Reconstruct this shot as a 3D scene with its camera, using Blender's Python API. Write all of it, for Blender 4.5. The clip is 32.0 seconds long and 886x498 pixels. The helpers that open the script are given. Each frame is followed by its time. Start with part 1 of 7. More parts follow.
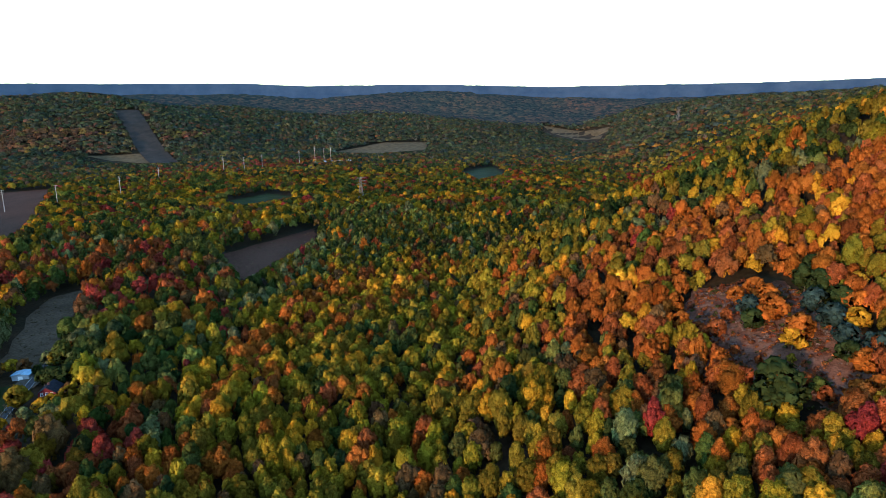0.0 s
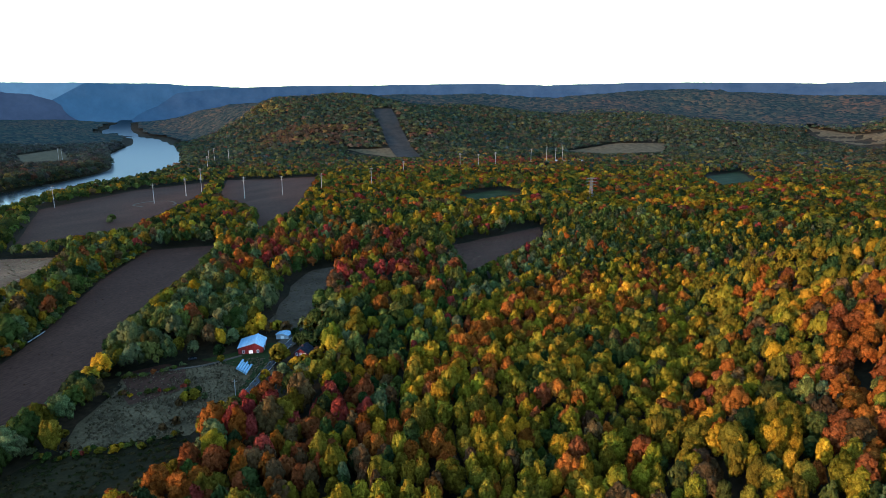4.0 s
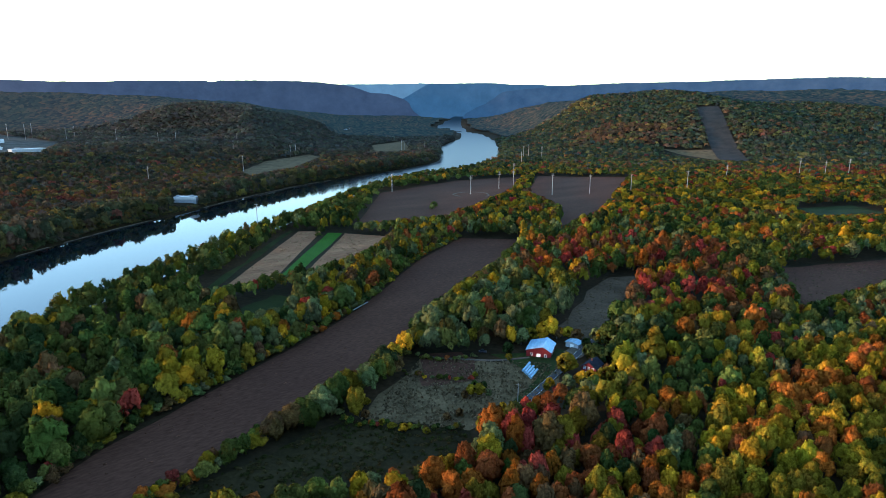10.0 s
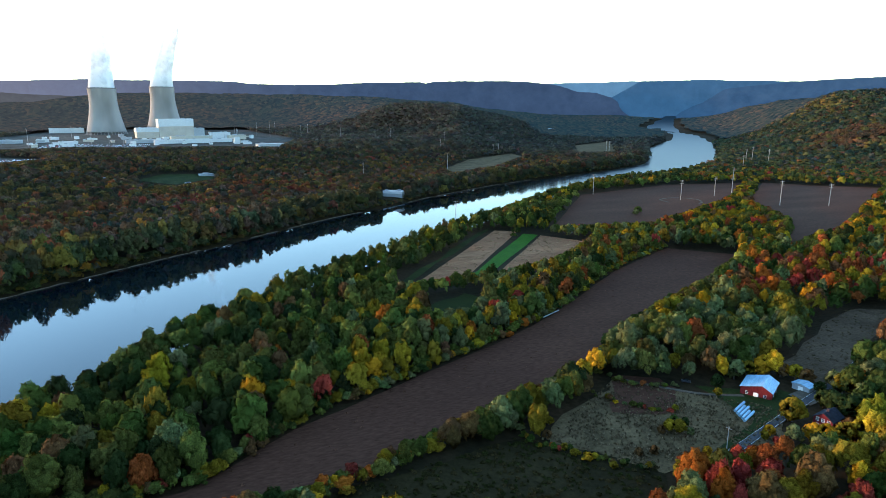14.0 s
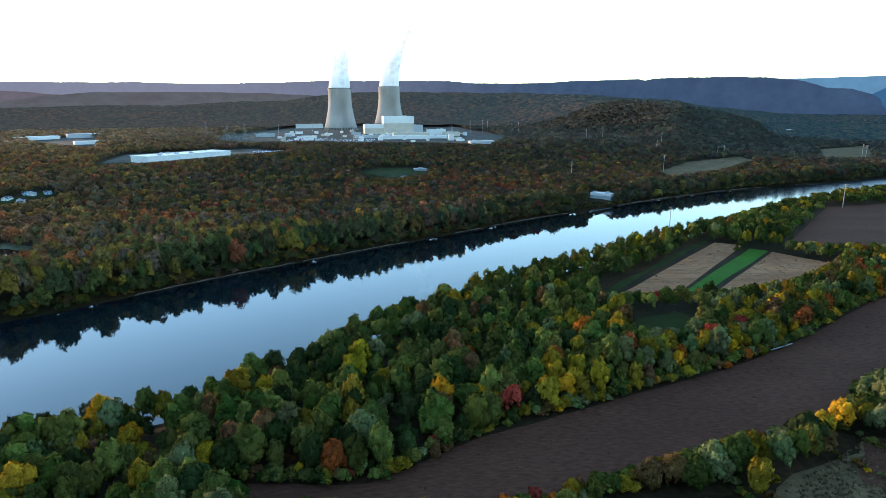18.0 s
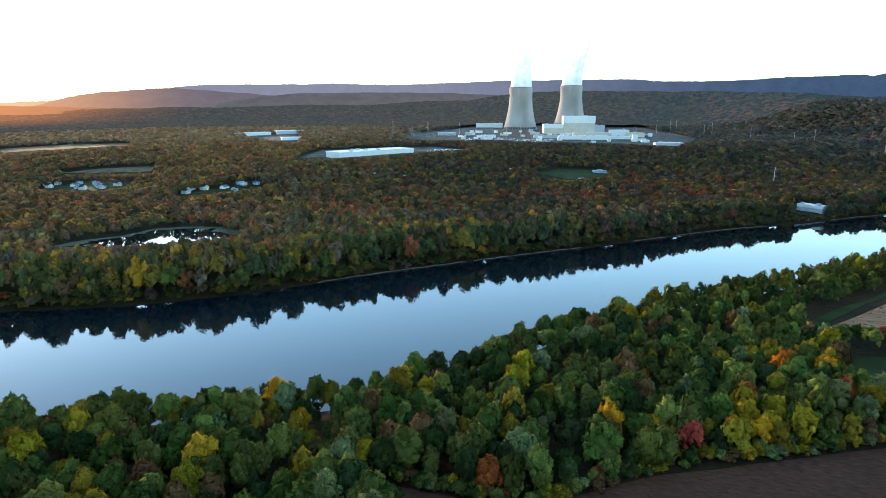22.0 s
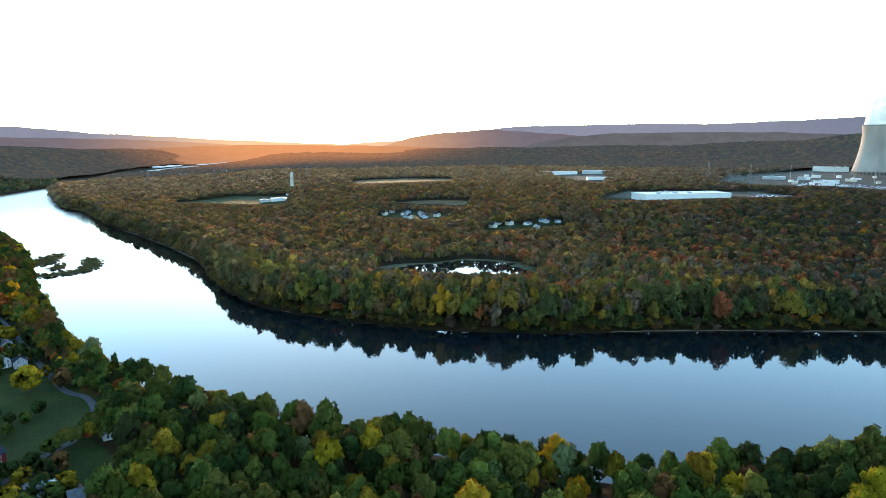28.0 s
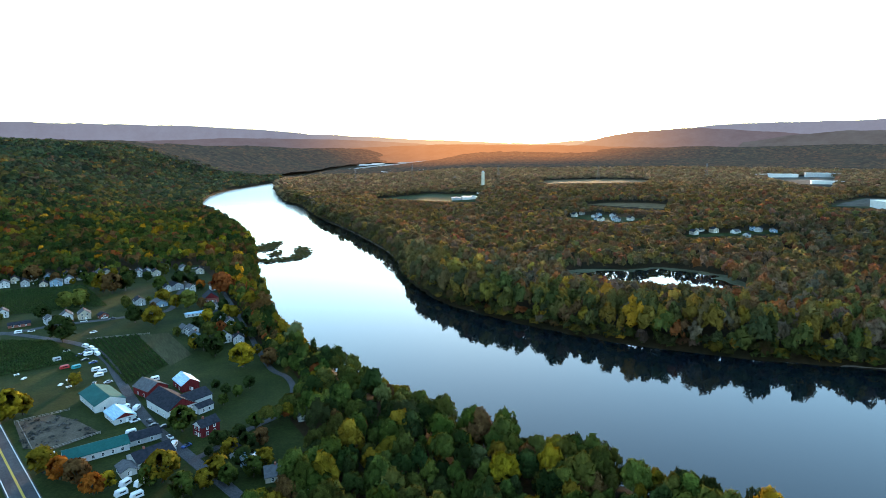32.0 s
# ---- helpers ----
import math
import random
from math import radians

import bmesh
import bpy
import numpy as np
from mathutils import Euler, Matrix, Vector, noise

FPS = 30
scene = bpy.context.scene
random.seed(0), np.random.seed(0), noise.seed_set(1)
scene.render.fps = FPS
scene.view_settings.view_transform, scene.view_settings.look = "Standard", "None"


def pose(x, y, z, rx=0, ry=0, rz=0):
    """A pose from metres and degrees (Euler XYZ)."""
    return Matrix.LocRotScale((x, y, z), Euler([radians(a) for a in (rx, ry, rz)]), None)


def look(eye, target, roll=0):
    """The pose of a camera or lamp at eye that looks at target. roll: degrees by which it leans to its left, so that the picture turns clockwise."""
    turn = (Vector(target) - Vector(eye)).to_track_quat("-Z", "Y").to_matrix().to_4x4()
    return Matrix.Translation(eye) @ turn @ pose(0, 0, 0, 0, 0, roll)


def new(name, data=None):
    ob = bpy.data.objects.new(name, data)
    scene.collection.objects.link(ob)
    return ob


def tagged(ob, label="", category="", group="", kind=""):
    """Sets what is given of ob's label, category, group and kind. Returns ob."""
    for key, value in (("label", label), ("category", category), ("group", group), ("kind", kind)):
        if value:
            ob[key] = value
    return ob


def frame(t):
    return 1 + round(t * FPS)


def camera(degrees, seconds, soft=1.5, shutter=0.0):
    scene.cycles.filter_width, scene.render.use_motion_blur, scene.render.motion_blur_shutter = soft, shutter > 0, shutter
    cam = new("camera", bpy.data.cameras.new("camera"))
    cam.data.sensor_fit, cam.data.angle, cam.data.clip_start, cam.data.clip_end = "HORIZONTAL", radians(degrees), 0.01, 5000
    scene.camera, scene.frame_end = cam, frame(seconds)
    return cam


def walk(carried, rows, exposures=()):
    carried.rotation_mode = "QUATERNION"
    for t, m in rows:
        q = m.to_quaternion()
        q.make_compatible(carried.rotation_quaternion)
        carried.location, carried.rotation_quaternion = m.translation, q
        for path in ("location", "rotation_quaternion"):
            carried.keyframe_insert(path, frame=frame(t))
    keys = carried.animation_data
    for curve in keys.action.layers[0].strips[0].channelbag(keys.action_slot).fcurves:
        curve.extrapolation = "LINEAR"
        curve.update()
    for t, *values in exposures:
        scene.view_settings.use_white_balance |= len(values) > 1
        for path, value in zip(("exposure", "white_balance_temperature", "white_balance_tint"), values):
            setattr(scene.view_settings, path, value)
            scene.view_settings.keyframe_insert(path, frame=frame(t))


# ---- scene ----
# ---- the camera and its way ----
cam = camera(71.64, 32.0, soft=0.85)
# seconds, eye in metres, heading (degrees to the left of north), tilt, lean
FLIGHT = [
    (0, -0.00, 0.00, 141.73, -0.000, -12.666, -0.18),
    (0.5, -0.08, -0.71, 141.85, 2.865, -12.665, -0.23),
    (1, -0.31, -1.37, 141.94, 5.570, -12.623, -0.09),
    (1.5, -0.64, -1.72, 141.96, 8.300, -12.600, 0.04),
    (2, -1.01, -1.67, 141.86, 10.732, -12.637, -0.02),
    (2.5, -1.41, -1.02, 141.69, 13.395, -12.645, 0.03),
    (3, -1.73, 0.17, 141.43, 16.059, -12.633, 0.07),
    (3.5, -1.76, 1.88, 141.33, 18.634, -12.670, 0.02),
    (5.5, -5.17, 7.38, 141.51, 28.195, -12.771, 0.18),
    (6, -5.66, 9.38, 141.16, 30.634, -12.770, 0.19),
    (7, -7.20, 13.18, 140.88, 35.468, -12.803, 0.17),
    (8, -9.93, 16.08, 141.01, 40.123, -12.893, 0.17),
    (9, -12.22, 19.23, 140.75, 44.675, -12.917, 0.19),
    (10, -15.38, 21.87, 140.85, 49.291, -12.948, 0.17),
    (11, -18.97, 24.56, 140.69, 53.956, -12.976, 0.07),
    (12, -22.21, 27.19, 140.43, 58.650, -12.983, 0.05),
    (13, -26.08, 30.00, 140.18, 63.274, -12.993, -0.01),
    (14, -30.22, 32.27, 139.78, 67.870, -13.007, -0.04),
    (14.5, -32.24, 33.21, 139.49, 70.203, -13.000, -0.05),
    (16.5, -40.97, 35.51, 139.17, 79.746, -13.081, -0.06),
    (17, -42.90, 35.72, 139.22, 82.151, -13.098, -0.04),
    (18, -46.55, 36.23, 139.13, 87.026, -13.138, -0.05),
    (19, -50.30, 35.96, 138.80, 91.817, -13.133, -0.01),
    (20, -53.75, 36.09, 138.82, 96.586, -13.128, -0.01),
    (20.5, -55.38, 35.98, 139.00, 98.267, -13.163, -0.03),
    (21, -57.10, 35.82, 139.07, 99.803, -13.177, -0.08),
    (22, -60.61, 35.19, 139.18, 103.341, -13.168, -0.08),
    (22.5, -62.43, 34.82, 139.16, 105.553, -13.168, -0.12),
    (23, -64.02, 34.36, 139.24, 107.930, -12.977, -0.12),
    (23.5, -65.56, 33.76, 139.29, 110.320, -12.364, -0.14),
    (24, -67.21, 33.03, 139.53, 112.648, -11.502, -0.10),
    (24.5, -68.79, 32.21, 139.60, 114.849, -10.453, -0.03),
    (25, -70.47, 31.56, 139.52, 117.190, -9.588, -0.03),
    (25.5, -72.29, 30.78, 139.44, 119.552, -9.524, -0.03),
    (27.5, -77.94, 26.09, 139.10, 128.730, -9.540, 0.05),
    (28, -79.14, 24.95, 139.26, 130.993, -9.554, 0.04),
    (29, -81.85, 22.57, 139.39, 135.490, -9.586, -0.04),
    (30, -84.25, 20.09, 139.37, 140.330, -9.584, -0.02),
    (31, -86.65, 16.60, 139.46, 144.857, -9.607, 0.03),
    (31.5, -87.50, 15.03, 139.42, 146.766, -9.617, 0.02),
    (32, -88.25, 13.39, 139.36, 148.506, -9.607, -0.02),
]


def aim(x, y, z, heading, tilt, lean):
    a, b = radians(heading), radians(tilt)
    way = Vector((-math.sin(a) * math.cos(b), math.cos(a) * math.cos(b), math.sin(b)))
    eye = Vector((x, y, z))
    return look(eye, eye + way * 100, lean)


EXPOSURES = [(0.0, 2.55, 5350, 8), (6.0, 2.7, 5350, 7), (13.0, 2.8, 5500, 6), (19.0, 2.9, 5600, 4), (25.0, 3.15, 5850, 3), (32.0, 3.05, 5950, 3)]
walk(cam, [(t, aim(*row)) for t, *row in FLIGHT], EXPOSURES)

# ---- world and sun ----
SUN_HEADING = 143.4          # degrees to the left of north, where the sun goes down
SUN_HEIGHT = 6.0
world = bpy.data.worlds.new("sky")
scene.world = world
world.use_nodes = True
wn, wl = world.node_tree.nodes, world.node_tree.links
sky = wn.new("ShaderNodeTexSky")
sky.sky_type = "NISHITA"
sky.sun_disc = False
sky.sun_elevation = radians(SUN_HEIGHT)
sky.sun_rotation = radians(-SUN_HEADING)
sky.air_density, sky.dust_density, sky.ozone_density = 0.9, 0.08, 1.2
wn["Background"].inputs["Strength"].default_value = 0.15
wl.new(sky.outputs["Color"], wn["Background"].inputs["Color"])
lamp = bpy.data.lights.new("sun", "SUN")
lamp.energy, lamp.angle, lamp.color = 1.3, radians(3.0), (1.0, 0.56, 0.26)
sun = new("sun", lamp)
a, b = radians(SUN_HEADING), radians(SUN_HEIGHT)
toward = Vector((-math.sin(a) * math.cos(b), math.cos(a) * math.cos(b), math.sin(b)))
sun.matrix_world = look(toward * 3000, (0, 0, 0))

# ---- the plan ----
EYE = np.array((-55.0, 25.0, 140.0))      # the middle of the flight
rng = np.random.default_rng(7)


def step(a, b, v):
    t = np.clip((v - a) / (b - a), 0, 1)
    return t * t * (3 - 2 * t)


def pull(p):
    """Draws what lies beyond 2.4 km nearer along its line of sight, so that the whole valley lies within five kilometres."""
    p = np.asarray(p, float)
    d = p - EYE
    far = np.hypot(d[..., 0], d[..., 1])
    near = np.where(far > 2400, 2400 + 2400 * (1 - np.exp(-np.maximum(far - 2400, 0) / 2400)), far)
    return EYE + d * (near / np.maximum(far, 1e-6))[..., None]


def spline(points, n):
    """n points along a smooth line through the given ones."""
    p = np.array(points, float)
    q = np.vstack([2 * p[0] - p[1], p, 2 * p[-1] - p[-2]])
    s = np.linspace(0, len(p) - 1 - 1e-9, n)
    i = s.astype(int)
    t = (s - i)[:, None]
    a, b, c, d = q[i], q[i + 1], q[i + 2], q[i + 3]
    return 0.5 * (2 * b + (c - a) * t + (2 * a - 5 * b + 4 * c - d) * t ** 2 + (3 * b - 3 * c + d - a) * t ** 3)


NEAR_BANK = [(-7990, 7350), (-3300, 3050), (-2500, 2440), (-1900, 1940), (-1230, 1270), (-1020, 930), (-985, 780), (-880, 585), (-735, 400), (-640, 280),
             (-570, 195), (-490, 95), (-435, 40), (-385, 0), (-345, -35), (-305, -75), (-285, -120), (-262, -170), (-246, -205),
             (-236, -250), (-225, -310), (-218, -370), (-220, -440), (-235, -540), (-258, -660), (-290, -780), (-320, -950),
             (-340, -1240), (-345, -1470), (-480, -1900), (-800, -2350), (-1050, -2680), (-1540, -3420), (-2440, -4460), (-3950, -6500), (-8300, -12800)]
FAR_BANK = [(-8090, 7260), (-3600, 3050), (-2900, 2600), (-2260, 2060), (-1760, 1510), (-1330, 1140), (-1200, 940), (-1115, 730), (-1045, 560),
            (-958, 412), (-870, 288), (-807, 193), (-745, 116), (-693, 55), (-654, 4), (-600, -62), (-535, -138), (-470, -205),
            (-425, -265), (-395, -330), (-375, -400), (-370, -460), (-392, -557), (-440, -690), (-480, -914), (-505, -1135),
            (-550, -1372), (-560, -1541), (-720, -2150), (-930, -2600), (-1106, -2796), (-1650, -3280), (-2560, -4300), (-4150, -6250), (-8900, -12300)]
BANK_N, BANK_F = spline(NEAR_BANK, 170), spline(FAR_BANK, 170)


def line_distance(x, y, line):
    best = np.full(x.shape, 1e9)
    for (ax, ay), (bx, by) in zip(line[:-1], line[1:]):
        dx, dy = bx - ax, by - ay
        t = np.clip(((x - ax) * dx + (y - ay) * dy) / (dx * dx + dy * dy + 1e-9), 0, 1)
        np.minimum(best, np.hypot(x - ax - t * dx, y - ay - t * dy), out=best)
    return best


def inside(x, y, poly):
    poly = np.asarray(poly, float)
    hit = np.zeros(x.shape, bool)
    for (ax, ay), (bx, by) in zip(poly, np.roll(poly, -1, 0)):
        cross = (ay > y) != (by > y)
        hit ^= cross & (x < (bx - ax) * (y - ay) / (by - ay + 1e-12) + ax)
    return hit


RIVER = np.vstack([BANK_N, BANK_F[::-1]])
WEST = np.vstack([BANK_F, [(-60000, -30000), (-60000, 30000)]])

# heading, sight angle of the crest, where the slope begins and ends: the wooded hills round the valley
HILLS = np.array([
    (-60, 0.6, 2200, 3600), (-23, 0.9, 2100, 3700), (-18, 0.75, 2000, 3600), (-11, 0.9, 2000, 3600), (-3.4, 1.4, 1900, 3500), (4, 1.3, 1800, 3400),
    (10, 1.0, 1700, 3300), (17, 1.18, 1500, 3200), (25, 1.2, 1450, 3100), (30, 1.1, 1450, 3000), (35, 0.85, 1500, 2800), (39.5, 0.4, 1600, 2600),
    (41.8, -0.4, 1800, 2600), (43.2, -1.6, 1900, 2600), (45, -2.2, 2200, 3000), (58, -2.2, 2300, 3000), (60.5, -1.5, 1900, 2600), (64.2, -0.65, 1800, 2600),
    (66.3, 0.1, 1750, 2700), (69.6, 0.3, 1950, 2900), (73.4, 0.68, 2150, 3100), (78.8, 0.75, 2400, 3400), (85, 0.82, 2700, 3700), (90, 1.1, 2800, 3900),
    (95, 0.85, 2850, 4200), (98.6, 0.45, 2900, 4300), (103, 0.1, 2900, 4500), (109, -0.15, 2900, 4600), (115.4, -0.25, 3000, 4600), (119.4, -0.3, 3000, 4800),
    (123, -0.35, 3200, 5000), (128, -0.35, 3500, 5500), (138, -0.6, 3500, 6000)])
HILLS_SOUTH = np.array([(150, -0.7, 3500, 6000), (160, -0.55, 2600, 4500), (166, -0.45, 2200, 3800), (171, -0.35, 1900, 3300), (176, -0.1, 1000, 2600), (180, 0.1, 900, 2500), (190, 0.2, 900, 2500), (240, 0.2, 900, 2500)])
HILLS = np.vstack([HILLS, HILLS_SOUTH])


def polar(x, y):
    dx, dy = x - EYE[0], y - EYE[1]
    head = np.degrees(np.arctan2(-dx, dy))
    return np.hypot(dx, dy), np.where(head < -100, head + 360, head)


def wobble(x, y, size, seed=0.0):
    """Smooth unevenness between -1 and 1."""
    u, v = x / size + seed, y / size - seed * 1.7
    return (np.sin(u * 2.1 + 1.3 * np.sin(v * 1.7)) + np.sin(v * 2.3 + 1.1 * np.sin(u * 1.9 + 2)) + np.sin((u + v) * 3.7 + 0.7) * 0.5) / 2.5


def ground(x, y):
    """Height of the land above the river."""
    x, y = np.asarray(x, float), np.asarray(y, float)
    far, head = polar(x, y)
    dn, df = line_distance(x, y, BANK_N), line_distance(x, y, BANK_F)
    wet, west = inside(x, y, RIVER), inside(x, y, WEST)
    d = np.minimum(dn, df)
    bank = 0.4 + 2.0 * step(0, 4, d) + 4.0 * step(3, 22, d)
    # west shore: terraces up to the power station
    shore_w = bank + 27 * step(230, 800, d) + 10 * step(900, 1600, d) + 1.2 * wobble(x, y, 120) * step(60, 300, d)
    # east shore: flood plain, then the foot of the hill
    shore_e = bank + 4 * step(230, 420, d) + 8 * step(380, 800, d)
    foot = 5 + 32 * step(235, 90, y) + 300 * step(430, 620, y) + 0.14 * np.maximum(y - 640, 0) + 150 * step(-60, -240, y)
    t = np.maximum(x - foot + 18 * wobble(x, y, 90, 3), 0) / 430
    shore_e = shore_e + 175 * np.tanh(1.12 * t) + 5 * wobble(x, y, 60, 5) * np.clip(t * 4, 0, 1)
    # a spur that comes down from the ridge
    u = np.clip(((x - 80) * 200 + (y - 462) * -75) / (200 ** 2 + 75 ** 2), 0, 2.2)
    off = np.hypot(x - 80 - u * 200, y - 462 + u * 75)
    shore_e = shore_e + 15 * np.clip(u, 0, 1) * np.exp(-(off / 70) ** 2)
    z = np.where(west, shore_w, shore_e)
    # hills round about
    crest = EYE[2] + np.interp(head, HILLS[:, 0], HILLS[:, 3]) * np.tan(np.radians(np.interp(head, HILLS[:, 0], HILLS[:, 1])))
    begin, end = np.interp(head, HILLS[:, 0], HILLS[:, 2]), np.interp(head, HILLS[:, 0], HILLS[:, 3])
    s = step(begin, end, far + 160 * wobble(x, y, 420, 1)) * step(0, 420, d)
    hill = crest + 14 * wobble(x, y, 330, 2) * step(0.1, 0.6, s) + 42 * wobble(x, y, 470, 12) * s * (1 - s) * 4
    z = np.where(z < hill, z + (hill - z) * s, z)
    return np.where(wet, -0.3 - 2.5 * step(0, 12, d), z)

# ---- materials ----
def material(name, rough=0.8, metal=0.0, spec=0.3):
    m = bpy.data.materials.new(name)
    m.use_nodes = True
    n, l = m.node_tree.nodes, m.node_tree.links
    p = n["Principled BSDF"]
    p.inputs["Roughness"].default_value = rough
    p.inputs["Metallic"].default_value = metal
    p.inputs["Specular IOR Level"].default_value = spec
    return m, n, l, p


def noise_node(n, l, size, detail=4.0, rough=0.55, stretch=None, coords="Object"):
    tc = n.new("ShaderNodeTexCoord")
    t = n.new("ShaderNodeTexNoise")
    t.inputs["Scale"].default_value = 1.0 / size
    t.inputs["Detail"].default_value = detail
    t.inputs["Roughness"].default_value = rough
    if stretch:
        mp = n.new("ShaderNodeMapping")
        mp.inputs["Scale"].default_value = stretch[:3]
        mp.inputs["Rotation"].default_value = (0, 0, radians(stretch[3]))
        l.new(tc.outputs[coords], mp.inputs["Vector"])
        l.new(mp.outputs["Vector"], t.inputs["Vector"])
    else:
        l.new(tc.outputs[coords], t.inputs["Vector"])
    return t


def ramp(n, l, source, stops):
    r = n.new("ShaderNodeValToRGB")
    e = r.color_ramp.elements
    while len(e) < len(stops):
        e.new(0.5)
    for el, (pos, col) in zip(e, stops):
        el.position, el.color = pos, (*col, 1)
    l.new(source, r.inputs["Fac"])
    return r


def mix(n, l, fac, a, b, how="MIX"):
    m = n.new("ShaderNodeMix")
    m.data_type, m.blend_type = "RGBA", how
    for key, v in ((0, fac), (6, a), (7, b)):
        if isinstance(v, (int, float)):
            m.inputs[key].default_value = v
        elif isinstance(v, tuple):
            m.inputs[key].default_value = (*v, 1)
        else:
            l.new(v, m.inputs[key])
    return m.outputs[2]


def bump(n, l, p, source, depth, strength=1.0):
    b = n.new("ShaderNodeBump")
    b.inputs["Distance"].default_value, b.inputs["Strength"].default_value = depth, strength
    l.new(source, b.inputs["Height"])
    l.new(b.outputs["Normal"], p.inputs["Normal"])


def grainy(name, colours, sizes=(4.0, 0.5), rough=0.85, depth=0.05, spec=0.05, metal=0.0, stretch=None, grain=(0.62, 1.35)):
    """A surface that varies at two scales: patches between two colours, and grain."""
    m, n, l, p = material(name, rough, metal, spec)
    a, b = noise_node(n, l, sizes[0], stretch=stretch), noise_node(n, l, sizes[1], 3, stretch=stretch)
    r = ramp(n, l, a.outputs["Fac"], [(0.3, colours[0]), (0.7, colours[1])])
    g = ramp(n, l, b.outputs["Fac"], [(0.25, (grain[0],) * 3), (0.75, (grain[1],) * 3)])
    l.new(mix(n, l, 1.0, r.outputs["Color"], g.outputs["Color"], "MULTIPLY"), p.inputs["Base Color"])
    if depth:
        bump(n, l, p, b.outputs["Fac"], depth)
    return m


def leaf_material(name, gaps, clump=0.8, thin=0.3):
    """gaps: how much of each spray is open between its leaves."""
    m, n, l, p = material(name, 0.8, 0, 0.0)
    at = n.new("ShaderNodeAttribute")
    at.attribute_name = "tint"
    g = noise_node(n, l, 1.3, 3)
    r = ramp(n, l, g.outputs["Fac"], [(0.25, (0.8, 0.8, 0.8)), (0.8, (1.2, 1.2, 1.2))])
    col = mix(n, l, 1.0, at.outputs["Color"], r.outputs["Color"], "MULTIPLY")
    fine = noise_node(n, l, 0.42, 2, 0.6)
    rf = ramp(n, l, fine.outputs["Fac"], [(0.32, (0.5, 0.5, 0.5)), (0.68, (1.52, 1.52, 1.52))])
    col = mix(n, l, 1.0, col, rf.outputs["Color"], "MULTIPLY")
    l.new(col, p.inputs["Base Color"])
    bump(n, l, p, fine.outputs["Fac"], 0.5, 0.4)
    tr = n.new("ShaderNodeBsdfTranslucent")
    l.new(col, tr.inputs["Color"])
    mx = n.new("ShaderNodeMixShader")
    mx.inputs["Fac"].default_value = thin
    l.new(p.outputs["BSDF"], mx.inputs[1])
    l.new(tr.outputs["BSDF"], mx.inputs[2])
    if gaps:
        hole = n.new("ShaderNodeMath")
        hole.operation = "GREATER_THAN"
        hole.inputs[1].default_value = gaps
        twig = noise_node(n, l, clump, 2, 0.7)
        l.new(twig.outputs["Fac"], hole.inputs[0])
        air, cut = n.new("ShaderNodeBsdfTransparent"), n.new("ShaderNodeMixShader")
        l.new(hole.outputs[0], cut.inputs["Fac"])
        l.new(air.outputs["BSDF"], cut.inputs[1])
        l.new(mx.outputs["Shader"], cut.inputs[2])
        mx = cut
    l.new(mx.outputs["Shader"], n["Material Output"].inputs["Surface"])
    return m


def water_material():
    m, n, l, p = material("river_water", 0.03, 0, 0.5)
    p.inputs["IOR"].default_value = 1.33
    d = noise_node(n, l, 90.0, 3)
    r = ramp(n, l, d.outputs["Fac"], [(0.3, (0.002, 0.005, 0.008)), (0.7, (0.004, 0.008, 0.010))])
    l.new(r.outputs["Color"], p.inputs["Base Color"])
    w = noise_node(n, l, 7.0, 4, stretch=(1.0, 0.45, 1.0, 40))
    bump(n, l, p, w.outputs["Fac"], 0.05, 0.3)
    # wind ruffles the upstream reach
    tc, sep = n.new("ShaderNodeTexCoord"), n.new("ShaderNodeSeparateXYZ")
    l.new(tc.outputs["Object"], sep.inputs[0])
    g = n.new("ShaderNodeMapRange")
    g.interpolation_type = "SMOOTHSTEP"
    for key, v in (("From Min", 380), ("From Max", 1050), ("To Min", 0.03), ("To Max", 0.36)):
        g.inputs[key].default_value = v
    l.new(sep.outputs["Y"], g.inputs["Value"])
    h = n.new("ShaderNodeMapRange")
    h.interpolation_type = "SMOOTHSTEP"
    for key, v in (("From Min", -900), ("From Max", -1700), ("To Min", 0.03), ("To Max", 0.34)):
        h.inputs[key].default_value = v
    l.new(sep.outputs["Y"], h.inputs["Value"])
    top = n.new("ShaderNodeMath")
    top.operation = "MAXIMUM"
    l.new(g.outputs["Result"], top.inputs[0])
    l.new(h.outputs["Result"], top.inputs[1])
    l.new(top.outputs[0], p.inputs["Roughness"])
    return m


def haze_glow(n, l, p, north, west, sunset):
    """Paints far haze as emission: blue north, violet west, brightest at the sunset."""
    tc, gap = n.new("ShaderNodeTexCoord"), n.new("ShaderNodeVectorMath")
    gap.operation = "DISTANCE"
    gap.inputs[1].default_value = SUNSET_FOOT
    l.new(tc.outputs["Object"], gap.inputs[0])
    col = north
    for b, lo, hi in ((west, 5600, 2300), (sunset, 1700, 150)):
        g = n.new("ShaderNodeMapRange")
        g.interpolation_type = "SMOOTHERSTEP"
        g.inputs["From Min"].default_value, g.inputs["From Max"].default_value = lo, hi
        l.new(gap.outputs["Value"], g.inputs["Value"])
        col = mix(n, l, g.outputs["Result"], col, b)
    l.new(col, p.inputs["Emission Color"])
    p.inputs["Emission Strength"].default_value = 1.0


